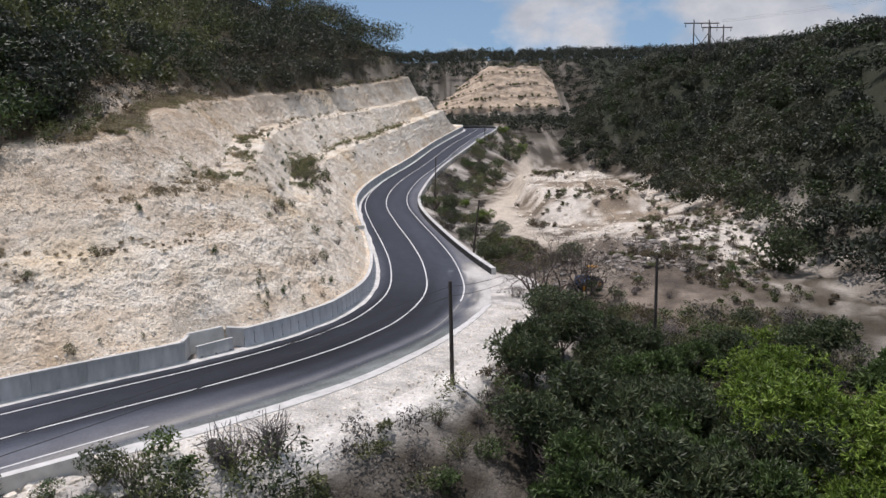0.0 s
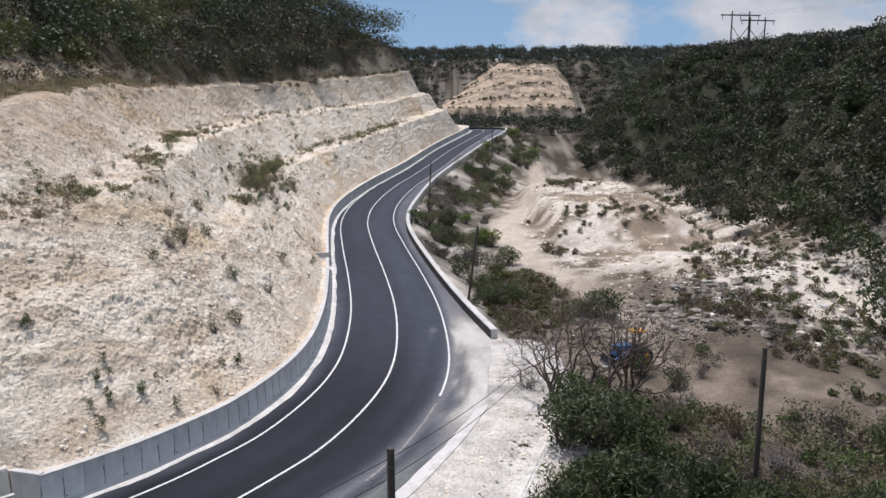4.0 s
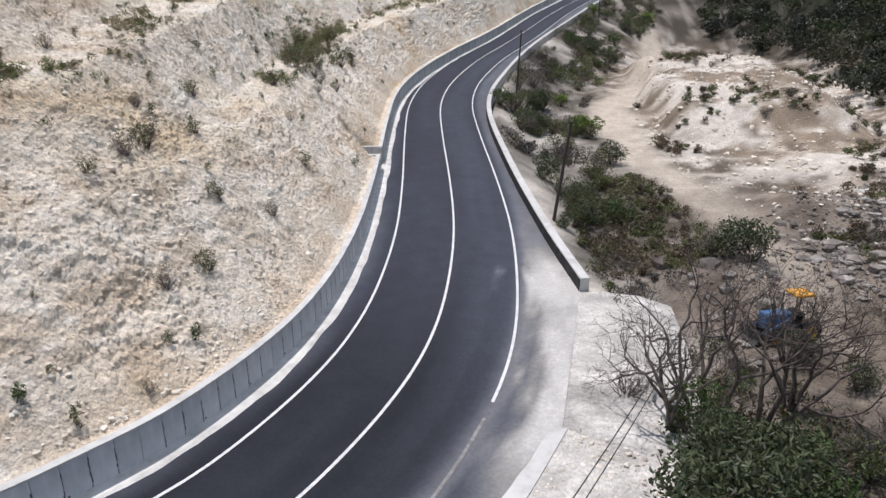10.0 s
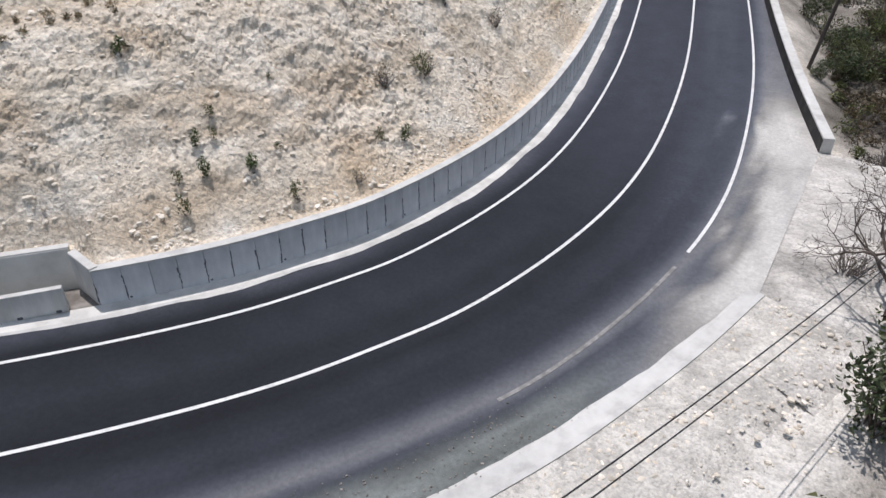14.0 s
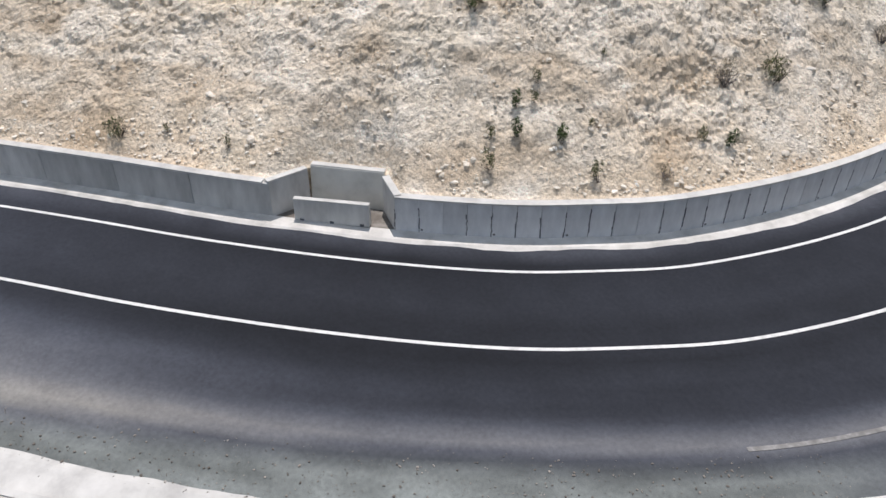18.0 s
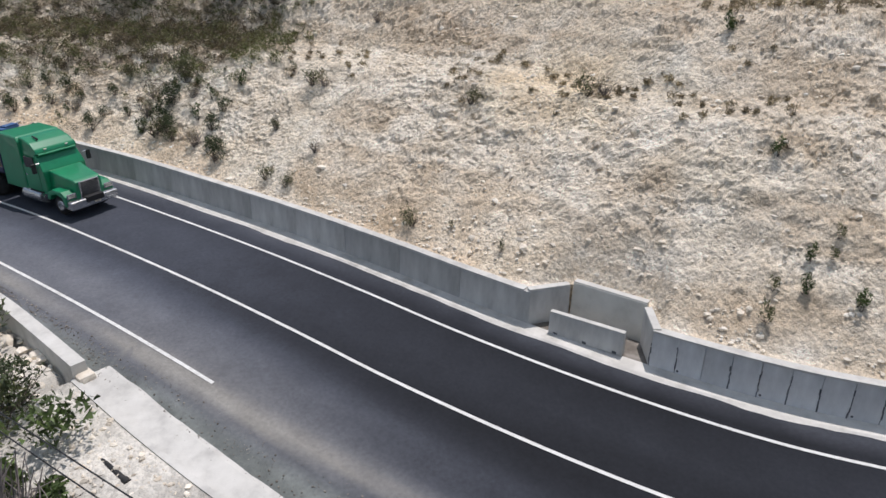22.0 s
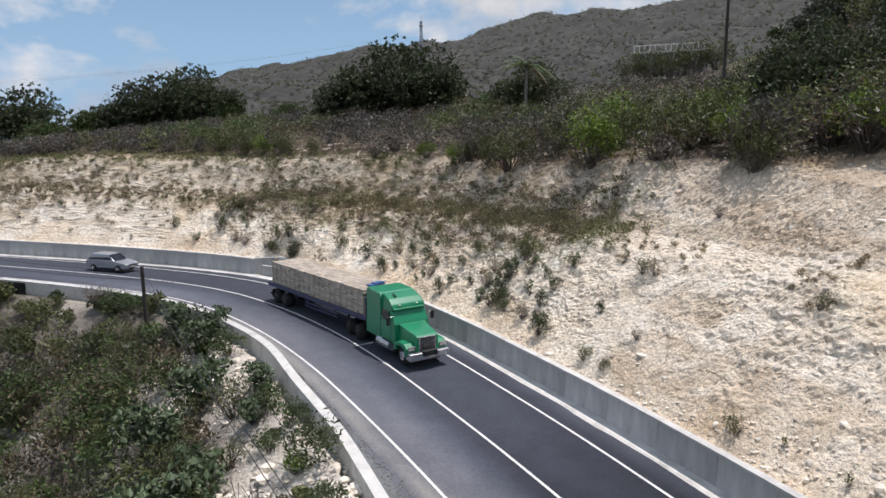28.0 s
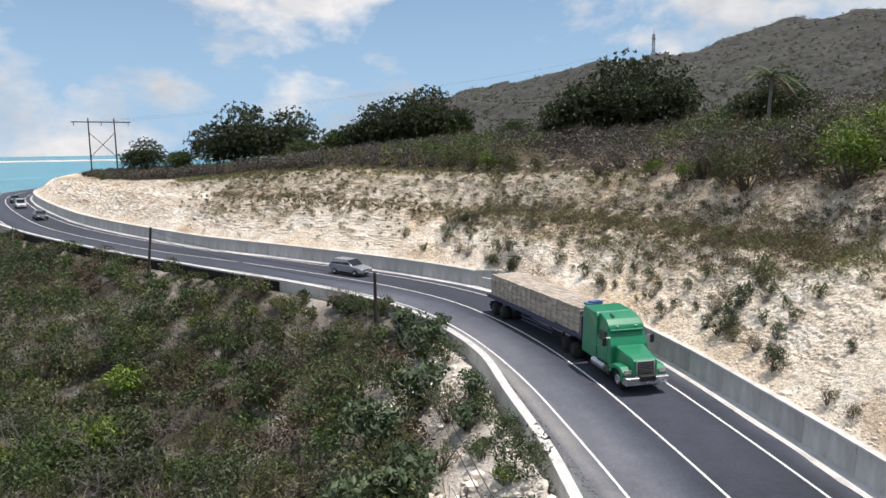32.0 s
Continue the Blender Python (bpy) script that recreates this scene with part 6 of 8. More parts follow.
for k in range(26):
    x, y = rngp.uniform(-33, -6), rngp.uniform(-22, 22)
    if valley(x, y)[2][0] > 4:
        put((B_GREEN, B_LIME, B_DARK, B_OLIVE)[k % 4], x, y, None, rngp.uniform(1.6, 2.7), rngp.uniform(0, 360))
for x, y, m, sc in ((-33.2, 8.5, B_BROAD, 1.5), (-31.0, 12.2, B_BROAD, 1.7), (-30.2, 14.4, B_GREEN, 1.2), (-26.0, 19.2, B_BROAD, 1.2), (-24.4, 20.8, B_GREEN, 1.0), (-22.8, 22.6, B_GREEN, 1.1), (-19.6, 24.8, B_LIME, 0.8), (-21.4, 22.4, B_GREEN, 0.9),
                    (-17.0, 27.4, B_GREEN, 0.7), (-15.4, 27.0, B_BROAD, 0.8), (-13.6, 27.8, B_DRY, 0.9), (-9.4, 24.2, B_BROAD, 1.5), (-7.2, 23.2, B_BROAD, 1.6), (-5.2, 24.6, B_BROAD, 1.7), (-11.6, 22.6, B_BROAD, 1.3), (-3.6, 24.0, B_BROAD, 1.5), (-26.0, 15.4, B_BROAD, 2.0), (-28.0, 12.0, B_GREEN, 1.7), (-18.2, 20.8, B_BROAD, 2.1), (-20.4, 18.2, B_OLIVE, 2.0), (-33.2, 11.4, B_BROAD, 1.3), (-23.6, 20.2, B_BROAD, 1.1), (-15.6, 22.6, B_LIME, 1.8), (-17.0, 19.0, B_BROAD, 2.2), (-36.0, 4.2, B_BROAD, 1.0), (-35.4, 1.5, B_GREEN, 1.3), (-22.6, 15.5, B_BROAD, 2.2), (-24.5, 10.0, B_GREEN, 2.2)):
    put(m, x, y, None, sc, rngp.uniform(0, 360))


def forward_bank():
    """Bushes on the bank between the parapet and the valley track, and among the spoil."""
    rng = np.random.RandomState(241)
    n = 0
    while n < 85:
        i = rng.randint(0, len(PARAPET_FWD) - 90)
        off = -rng.uniform(1.2, 11.5)
        nn = normals(PARAPET_FWD)[i]
        x, y = PARAPET_FWD[i, 0] + nn[0] * off, PARAPET_FWD[i, 1] + nn[1] * off
        if fbm(np.array([[x, y]]), 8, 2, 242.0)[0] < -0.25:
            continue
        z, d, dr = valley(x, y)
        if dr[0] < 1.0:
            continue
        w = [3, 2, 2, 1.5, 0.4] if y > 84 else [0.7, 0.5, 1.2, 4.5, 0.2]
        m = [B_OLIVE, B_GREEN, B_DARK, B_DRY, B_LIME][rng.choice(5, p=np.array(w) / sum(w))]
        put(m, float(x), float(y), float(z[0]), float(rng.uniform(0.9, 2.0) * (1 + 0.25 * (y > 120))), float(rng.uniform(0, 360)))
        n += 1
    for k in range(54):
        mx, my, rx, ry = ((36, 158, 14, 16), (42, 118, 9, 12), (30, 122, 12, 6), (26, 74, 14, 12), (38, 88, 10, 16), (20, 62, 12, 9))[k % 6]
        x, y = scatter(rng, 1, mx, my, rx, ry)
        z, d, dr = valley(x, y)
        if dr[0] < 6:
            continue
        w = [2, 1, 0.8, 4, 1.2]
        m = [B_OLIVE, B_GREEN, B_DARK, B_DRY, B_TWIG][rng.choice(5, p=np.array(w) / sum(w))]
        put(m, float(x[0]), float(y[0]), float(z[0]), float(rng.uniform(0.5, 1.25)), float(rng.uniform(0, 360)))
    # scrub between the lay-by trees and the track
    for k in range(36):
        x, y = scatter(rng, 1, 18, 52, 14, 12)
        z, d, dr = valley(x, y)
        if dr[0] < 4.5:
            continue
        m = [B_OLIVE, B_GREEN, B_DARK, B_DRY, B_TWIG][rng.choice(5, p=(0.25, 0.2, 0.15, 0.2, 0.2))]
        put(m, float(x[0]), float(y[0]), float(z[0]), float(rng.uniform(0.8, 1.8)), float(rng.uniform(0, 360)))
    # thicket below the single bushes
    x, y = jitter_grid(rng, -6, 34, 18, 74, 1.3)
    z, d, dr = valley(x, y)
    keep = (dr > 5.2) & (fbm(np.stack([x, y], -1), 7, 3, 243.0) > -0.45) & (y < 66 - 0.2 * x)
    c = np.stack([x, y, z], -1)[keep]
    i = rng.randint(0, len(PARAPET_FWD) - 100, 1700)
    off = -rng.uniform(0.9, 12, 1700)
    nn = normals(PARAPET_FWD)[i]
    bx, by = PARAPET_FWD[i, 0] + nn[:, 0] * off, PARAPET_FWD[i, 1] + nn[:, 1] * off
    bz, bd, bdr = valley(bx, by)
    ok = (bdr > 0.8) & (fbm(np.stack([bx, by], -1), 6, 3, 244.0) > 0.12) & (by > 78)
    c = np.concatenate([c, np.stack([bx, by, bz], -1)[ok]])
    k = fbm(c, 10, 3, 245.0) + 0.6 * rng.uniform(-1, 1, len(c))
    # dry grass near the parapet's end
    k = np.where((c[:, 1] > 66) & (c[:, 1] < 100), np.where(k > 0.15, 0.1, 0.7), k)
    r = rng.uniform(0.6, 1.6, len(c)) * np.where((c[:, 1] > 66) & (c[:, 1] < 100), 0.65, 1.0)
    c[:, 2] += r * 0.5
    for nm, mt, lo, hi, lab, sd in (("bank_scrub_grey", L_GREY, -9, -0.15, "grey leafless brush on the banks of the valley", 263), ("bank_scrub_olive", L_SAGE, -0.15, 0.25, "olive scrub on the banks of the valley", 246), ("bank_scrub_green", L_MID, 0.25, 0.5, "green scrub on the banks of the valley", 247), ("bank_scrub_dry", L_DRY, 0.5, 9, "dry brown scrub on the banks of the valley", 248)):
        sel = (k >= lo) & (k < hi)
        stuff_plants(nm, c[sel], r[sel] * 1.15, 190, 0.24, mt, lab, sd, slim=0.35, category="scrub")
    for x, y, m, sc in ((-0.6, 36.5, B_OLIVE, 1.1), (0.6, 34.5, B_OLIVE, 1.3), (1.8, 37.5, B_DRY, 0.9), (2.4, 35.0, B_GREEN, 1.2), (-1.8, 33.4, B_DRY, 0.8), (-0.4, 32.2, B_GREEN, 1.1), (3.2, 40.6, B_DRY, 0.9), (0.9, 39.6, B_DRY, 0.55), (6.4, 61.8, B_DRY, 1.2), (7.4, 64.0, B_DRY, 1.3), (8.2, 67.0, B_DRY, 1.4), (10.5, 55.4, B_GREEN, 1.4), (13.0, 57.0, B_GREEN, 1.6), (15.0, 60.5, B_OLIVE, 1.5), (7.4, 54.6, B_DARK, 1.9), (9.2, 55.6, B_DARK, 2.3), (10.8, 57.4, B_DARK, 2.2), (8.6, 57.6, B_DARK, 1.7), (12.4, 59.4, B_GREEN, 1.9), (24.8, 52.9, B_LIME, 1.8), (14.6, 51.5, B_TWIG, 2.0), (17.0, 50.4, B_TWIG, 2.2), (19.0, 56.0, B_TWIG, 1.8), (16.2, 57.4, B_DRY, 1.6)):
        put(m, x, y, None, sc, rngp.uniform(0, 360))


forward_bank()


def dirt_brush():
    """Dry brush on the brown dirt between the parapet's end and the track."""
    rng = np.random.RandomState(249)
    x, y = jitter_grid(rng, 5, 32, 58, 96, 1.25)
    z, d, dr = valley(x, y)
    track = np.abs(x - np.interp(y, TRACK_Y, TRACK_X))
    n = fbm(np.stack([x, y], -1), 6, 3, 250.0)
    keep = (dr > 1.3) & (n + 0.35 * np.exp(-((x - 9) / 4) ** 2) > -0.02) & (track > 2.6) & ((x > 8) | (y > 70)) & ((x < 29) | (y < 72))
    c = np.stack([x, y, z], -1)[keep]
    r = rng.uniform(0.35, 1.05, len(c))
    c[:, 2] += r * 0.45
    k = rng.uniform(0, 1, len(c))
    for nm, mt, lo, hi, lab, sd in (("dirt_brush_dry", L_DRY, 0, 0.55, "dry brown brush on the dirt bank", 258), ("dirt_brush_grey", L_GREY, 0.55, 0.85, "grey leafless brush on the dirt bank", 259), ("dirt_brush_olive", L_OLIVE, 0.85, 1.1, "olive tufts on the dirt bank", 260)):
        sel = (k >= lo) & (k < hi)
        stuff_plants(nm, c[sel], r[sel], 170, 0.24, mt, lab, sd, slim=0.22, category="brush")


dirt_brush()


def quarry_tufts():
    """Sparse dry tufts and low bushes over the old quarry floor."""
    rng = np.random.RandomState(255)
    x, y = scatter(rng, 1500, 32, 124, 19, 62)
    z, d, dr = valley(x, y)
    track = np.abs(x - np.interp(y, TRACK_Y, TRACK_X))
    n = fbm(np.stack([x, y], -1), 11, 3, 256.0)
    keep = (dr > 9) & (track > 2.5) & (n > 0.22)
    c, n = np.stack([x, y, z], -1)[keep], n[keep]
    r = rng.uniform(0.25, 0.75, len(c)) * (1 + 0.8 * np.clip(n, 0, 1))
    c[:, 2] += r * 0.4
    k = rng.uniform(0, 1, len(c))
    for nm, mt, lo, hi, lab, sd in (("quarry_tufts_dry", L_DRY, 0, 0.5, "dry brown tufts on the quarry floor", 257), ("quarry_tufts_olive", L_OLIVE, 0.5, 1.1, "olive tufts on the quarry floor", 262)):
        sel = (k >= lo) & (k < hi)
        stuff_plants(nm, c[sel], r[sel], 130, 0.28, mt, lab, sd, slim=0.25, category="scrub")


quarry_tufts()

# small plants on the cut slope
W_TUFT = shrub("weed", "small dark weed rooted in the marl slope", "weed", 251, 0.23, 120, 0.12, L_SAGE, 0.25, "weeds on the slope", 9, flat=2.2)
W_GREEN = shrub("weed", "small green weed rooted in the marl slope", "weed", 252, 0.22, 130, 0.13, L_MID, 0.28, "weeds on the slope", 8, flat=2.1)
W_BUSH = shrub("slope_bush", "low olive bush rooted in the marl slope", "bush", 253, 0.7, 320, 0.13, L_SAGE, 0.3, "bushes on the slope", 14, flat=0.9)
W_DEAD = shrub("slope_bush", "low dry bush rooted in the marl slope", "bush", 254, 0.7, 200, 0.11, L_STRAW, 0.25, "bushes on the slope", 22, flat=0.9, twig_mat=M_GREYBARK)


def slope_weeds():
    rng = np.random.RandomState(261)

    def at(m, s, d, sc):
        p = cut_place(s, d)[0]
        put(m, float(p[0]), float(p[1]), float(p[2]), sc, float(rng.uniform(0, 360)))

    # the group above the wall beside the niche
    for s, d, m, sc in ((7.0, 3.8, W_TUFT, 0.9), (5.8, 3.1, W_GREEN, 1.1), (6.8, 3.2, W_TUFT, 0.8), (5.8, 2.2, W_GREEN, 1.2), (8.0, 2.0, W_GREEN, 1.3), (4.5, 1.2, W_TUFT, 1.3), (4.5, 2.1, W_TUFT, 1.0), (9.2, 2.4, W_TUFT, 0.7), (9.2, 0.9, W_TUFT, 1.2), (15.2, 1.8, W_TUFT, 1.0),
                        (16.5, 1.5, W_GREEN, 1.2), (12.8, 0.8, W_DEAD, 0.7), (3.5, 6.1, W_GREEN, 1.2), (10.2, 4.5, W_TUFT, 0.6), (-11.2, 6.5, W_BUSH, 0.9), (-21.0, 6.4, W_BUSH, 1.2), (-20.2, 6.5, W_DEAD, 1.0), (-25.2, 5.4, W_GREEN, 1.5), (-6.0, 8.1, W_BUSH, 1.1), (-5.2, 8.4, W_DEAD, 1.0), (-0.2, 11.4, W_GREEN, 1.5),
                        (-10.5, 1.0, W_BUSH, 0.9), (-18.0, 1.0, W_BUSH, 0.8), (-19.5, 1.1, W_BUSH, 0.9), (-17.8, 2.9, W_DEAD, 0.8), (-8.8, 1.4, W_TUFT, 0.7), (-6.0, 1.2, W_TUFT, 0.8), (26.0, 8.0, W_BUSH, 1.3), (27.4, 8.4, W_DEAD, 1.2), (36.0, 9.2, W_BUSH, 1.2), (24.0, 8.2, W_DEAD, 1.4)):
        at(m, s, d, sc)
    for k in range(150):
        s = rng.uniform(16, 140) if k % 5 else rng.uniform(-75, -20)
        d = rng.uniform(0.8, 15.5)
        m = [W_TUFT, W_GREEN, W_BUSH, W_DEAD][rng.choice(4, p=(0.45, 0.2, 0.2, 0.15))]
        at(m, s, d, float(rng.uniform(0.6, 1.25)))
    # rows of bushes below the scrub, and the green patch above the second bend
    for k in range(55):
        at([W_BUSH, W_DEAD, W_GREEN][k % 3], rng.uniform(-60, -26), rng.uniform(1.4, 6.0), float(rng.uniform(0.8, 1.7)))
    for k in range(45):
        at([W_BUSH, W_GREEN, W_DEAD][k % 3], float(np.clip(rng.normal(66, 9), 47, 86)), float(np.clip(rng.normal(7.2, 1.7), 3.5, 11)), float(rng.uniform(0.9, 2.0)))


slope_weeds()
S_DARK = shrub("slope_shrub", "dark green shrub growing behind the wall", "bush", 263, 0.8, 520, 0.14, L_DARK, 0.4, "dark shrubs behind the wall", 14, flat=1.1)
rngs = np.random.RandomState(264)
for k in range(22):
    s = float(rngs.uniform(-54, -20))
    q = cut_place(s, float(rngs.uniform(0.9, 4.2)))[0]
    put(S_DARK, float(q[0]), float(q[1]), float(q[2]), float(rngs.uniform(0.5, 1.15)), float(rngs.uniform(0, 360)))


# tree line above the scrub toward the sea
tree_far_a = leafy_tree("broad_tree", "broad dark green tree on the hill behind the scrub", "tree", 271, 5.0, 6.2, 15000, 0.26, L_DARK, 0.5, 0.68, group="trees behind the scrub", blobs=16)
tree_far_b = leafy_tree("broad_tree", "rounded green tree on the hill behind the scrub", "tree", 272, 4.0, 4.8, 11000, 0.24, L_MID, 0.5, 0.7, group="trees behind the scrub", blobs=14)
for yaw, dist, sc, m in ((149, 172, 0.95, tree_far_a), (146.5, 170, 0.9, tree_far_b), (143.5, 166, 1.3, tree_far_a), (141, 165, 1.7, tree_far_a), (138.5, 160, 1.5, tree_far_a), (137, 150, 1.0, tree_far_b), (134, 150, 1.3, tree_far_b), (131.5, 148, 1.3, tree_far_a), (129, 146, 1.4, tree_far_a),
                         (126.5, 142, 1.45, tree_far_a), (124.8, 140, 1.1, tree_far_b), (120, 120, 0.9, tree_far_b), (117, 114, 0.8, tree_far_b), (115, 112, 1.3, tree_far_a), (112.5, 110, 1.75, tree_far_a), (110, 106, 1.6, tree_far_a), (108.3, 108, 1.2, tree_far_a), (104.5, 98, 0.9, tree_far_b), (101.0, 97, 1.25, tree_far_a),
                         (99.4, 104, 1.1, tree_far_b), (83.0, 59, 1.0, tree_far_a), (79.5, 57, 1.2, tree_far_a), (75.5, 58, 1.25, tree_far_a), (71, 60, 1.1, tree_far_b)):
    a = radians(yaw)
    x, y = 3.5 - math.sin(a) * dist, 38.5 + math.cos(a) * dist
    put(m, x, y, land_z(x, y) - 0.3, sc * (1.4 if yaw > 122 else 1.15 if 106 < yaw < 116 else 1.0), rngp.uniform(0, 360))

# tall bushes along the edge of the cut
EDGE_GREEN = shrub("tall_bush", "tall yellow-green bush over the edge of the cut", "bush", 275, 1.0, 1100, 0.15, L_LIME, 0.35, "tall bushes over the cut", 26, flat=1.1)
EDGE_OLIVE = shrub("tall_bush", "tall olive bush over the edge of the cut", "bush", 276, 1.0, 1200, 0.14, L_OLIVE, 0.3, "tall bushes over the cut", 30, flat=1.1)
EDGE_TWIG = shrub("tall_bush", "tall leafless brown bush over the edge of the cut", "bush", 277, 1.0, 260, 0.12, L_GREY, 0.25, "tall bushes over the cut", 60, flat=1.1)
rnge = np.random.RandomState(278)
for k in range(64):
    s = float(rnge.uniform(-46, -6)) if k < 44 else float(rnge.uniform(-95, -40))
    d = float(edge_of(s) + rnge.uniform(0.6, 9.0))
    p = cut_place(s, d)[0]
    put([EDGE_OLIVE, EDGE_TWIG, EDGE_OLIVE, EDGE_GREEN, EDGE_TWIG][k % 5], float(p[0]), float(p[1]), float(p[2]) - 0.1, float(rnge.uniform(1.7, 3.0)) * (1.0 if k < 44 else 0.7), float(rnge.uniform(0, 360)))


def palm(x, y, z, h):
    p = thing("palm_tree", "tall palm with long drooping fronds and dry skirt", "palm", at=(x, y, z))
    rng = np.random.RandomState(281)
    part_mesh("trunk", tube_mesh("trunk", [((0, 0, -2), (0.15, 0, h * 0.5), 0.26, 0.2), ((0.15, 0, h * 0.5), (0.1, 0.1, h), 0.2, 0.17)], M_GREYBARK, 8), p)
    for k in range(20):
        a, el = k * 2.4, rng.uniform(-0.4, 1.1)
        vs, fs = [], []
        length = rng.uniform(3.0, 4.0)
        for j in range(16):
            u = j / 15
            c = np.array((math.cos(a) * length * u * math.cos(el * (1 - u * 0.3)), math.sin(a) * length * u * math.cos(el * (1 - u * 0.3)), h + length * (u * math.sin(el) - 0.55 * u * u)))
            side = np.array((-math.sin(a), math.cos(a), 0)) * 0.75 * math.sin(math.pi * min(u * 0.85 + 0.15, 1))
            for sg in (-1, 1):
                b = len(vs)
                tip = c + sg * side + np.array((math.cos(a) * 0.35, math.sin(a) * 0.35, -0.35))
                vs += [c, c + np.array((math.cos(a), math.sin(a), 0)) * 0.14, tip]
                fs.append((b, b + 1, b + 2))
        part_mesh("frond", mesh_np("frond", np.array(vs), np.array(fs), L_DRY if el < -0.1 else L_MID), p)


palm(-84.8, 21.3, land_z(-84.8, 21.3), 21.4 - land_z(-84.8, 21.3))


# ---- poles and wires ----
def utility_pole(name, label, x, y, ztop, lean=(0, 0), r=0.13, arm=False):
    z0 = land_z(x, y) if near_road(x, y)[1][0] < 0 else ground_z(x, y)
    pole = thing(name, label, "utility pole", "utility poles", at=(x - lean[0], y - lean[1], z0))
    h = ztop - z0
    part("post", rod((0, 0, -0.6), (lean[0], lean[1], h), r * 1.15, r * 0.85, 10), M_POLE, pole)
    part("bracket", box((0.10, 0.32, 0.10), (lean[0] * 0.9, lean[1] * 0.9, h - 0.55), 0.01), M_POLE, pole, "small dark steel bracket")
    part("insulator", rod((lean[0] * 0.9, lean[1] * 0.9 + 0.12, h - 0.5), (lean[0] * 0.9, lean[1] * 0.9 + 0.12, h - 0.3), 0.045, 0.03, 8), M_STAIN, pole, "dark insulator")
    return Vector((x, y, ztop))


P1 = utility_pole("utility_pole", "tall dark wooden utility pole beside the white lay-by", 0.3, 40.9, 6.25)
P2 = utility_pole("utility_pole", "dark wooden utility pole standing in scrub", 17.0, 54.6, 4.8)
P3 = utility_pole("utility_pole", "leaning dark wooden utility pole on the bank", 4.3, 83.0, 6.8, (0.9, -0.3), 0.11)
P4 = utility_pole("utility_pole", "dark wooden utility pole below the parapet", -34.0, 5.2, 4.5)
P5 = utility_pole("utility_pole", "leaning dark wooden utility pole behind the parapet", -35.2, -25.5, 5.9, (-0.5, 0.2))
P6 = utility_pole("utility_pole", "dark wooden utility pole beside the climbing road", -1.2, 130.0, 10.2, (0.4, 0), 0.11)
P7 = utility_pole("utility_pole", "dark wooden utility pole at the upper bend", 12.0, 196.0, 17.0, (0, 0), 0.11)
P8 = utility_pole("utility_pole", "tall dark wooden utility pole on the scrub hill", -56.4, 42.5, 24.5)
M_WIRE = material("wire", [(0.02, 0.02, 0.022), (0.03, 0.03, 0.032), (0.045, 0.045, 0.048)], 2.0, 2, 0.6)


def wire(a, b, sag, r=0.016, label="thin dark overhead wire between two poles"):
    a, b = Vector(a), Vector(b)
    n, sides = 22, 4
    pts = np.array([(a.lerp(b, k / n) - Vector((0, 0, sag * 4 * (k / n) * (1 - k / n))))[:] for k in range(n + 1)])
    t = np.gradient(pts, axis=0)
    u = np.cross(t, (0, 0, 1.0))
    u /= np.linalg.norm(u, axis=1)[:, None]
    w = np.cross(u, t)
    w /= np.linalg.norm(w, axis=1)[:, None]
    ring = np.stack([pts + r * (math.cos(q * math.pi / 2) * u + math.sin(q * math.pi / 2) * w) for q in range(sides)], 1)
    i = np.arange((n + 1) * sides).reshape(n + 1, sides)
    f = np.concatenate([np.stack([i[:-1, q], i[1:, q], i[1:, (q + 1) % sides], i[:-1, (q + 1) % sides]], -1) for q in range(sides)])
    tagged(new("overhead_wire", mesh_np("overhead_wire", ring.reshape(-1, 3), f, M_WIRE)), label, "wire", "overhead wires")


for a, b in ((P1, Vector((8.4, 61.6, 4.1))), (P1, P4), (P4, P5), (P3, P6), (P6, P7)):
    for dz in (-0.35, -0.95):
        wire(a + Vector((0, 0.12, dz)), b + Vector((0, 0.12, dz)), 0.55)
    
M_STEEL = material("galvanised_steel", [(0.30, 0.31, 0.32), (0.42, 0.43, 0.44), (0.52, 0.53, 0.54)], 3.0, 5, 0.5, metal=0.6)


def h_frame(x, y, z, ztop, turn, span, label):
    h = ztop - z
    hf = thing("transmission_frame", label, "power pylon", "transmission frames", at=(x, y, z), turn=turn)
    for sx in (-span / 2, span / 2):
        part("post", rod((sx, 0, -0.8), (sx, 0, h), 0.22, 0.15, 8), M_POLE, hf)
    part("crossarm", box((span * 2.3, 0.25, 0.28), (0, 0, h * 0.93), 0.02), M_POLE, hf)
    part("brace", rod((-span / 2, 0, h * 0.30), (span / 2, 0, h * 0.74), 0.09, n=6), M_POLE, hf)
    part("brace", rod((span / 2, 0, h * 0.30), (-span / 2, 0, h * 0.74), 0.09, n=6), M_POLE, hf)
    for sx in (-span * 1.05, 0, span * 1.05):
        part("insulator", rod((sx, 0, h * 0.93), (sx, 0, h * 0.93 - 1.0), 0.07, 0.10, 6), M_STAIN, hf, "hanging dark insulator string")
    return hf


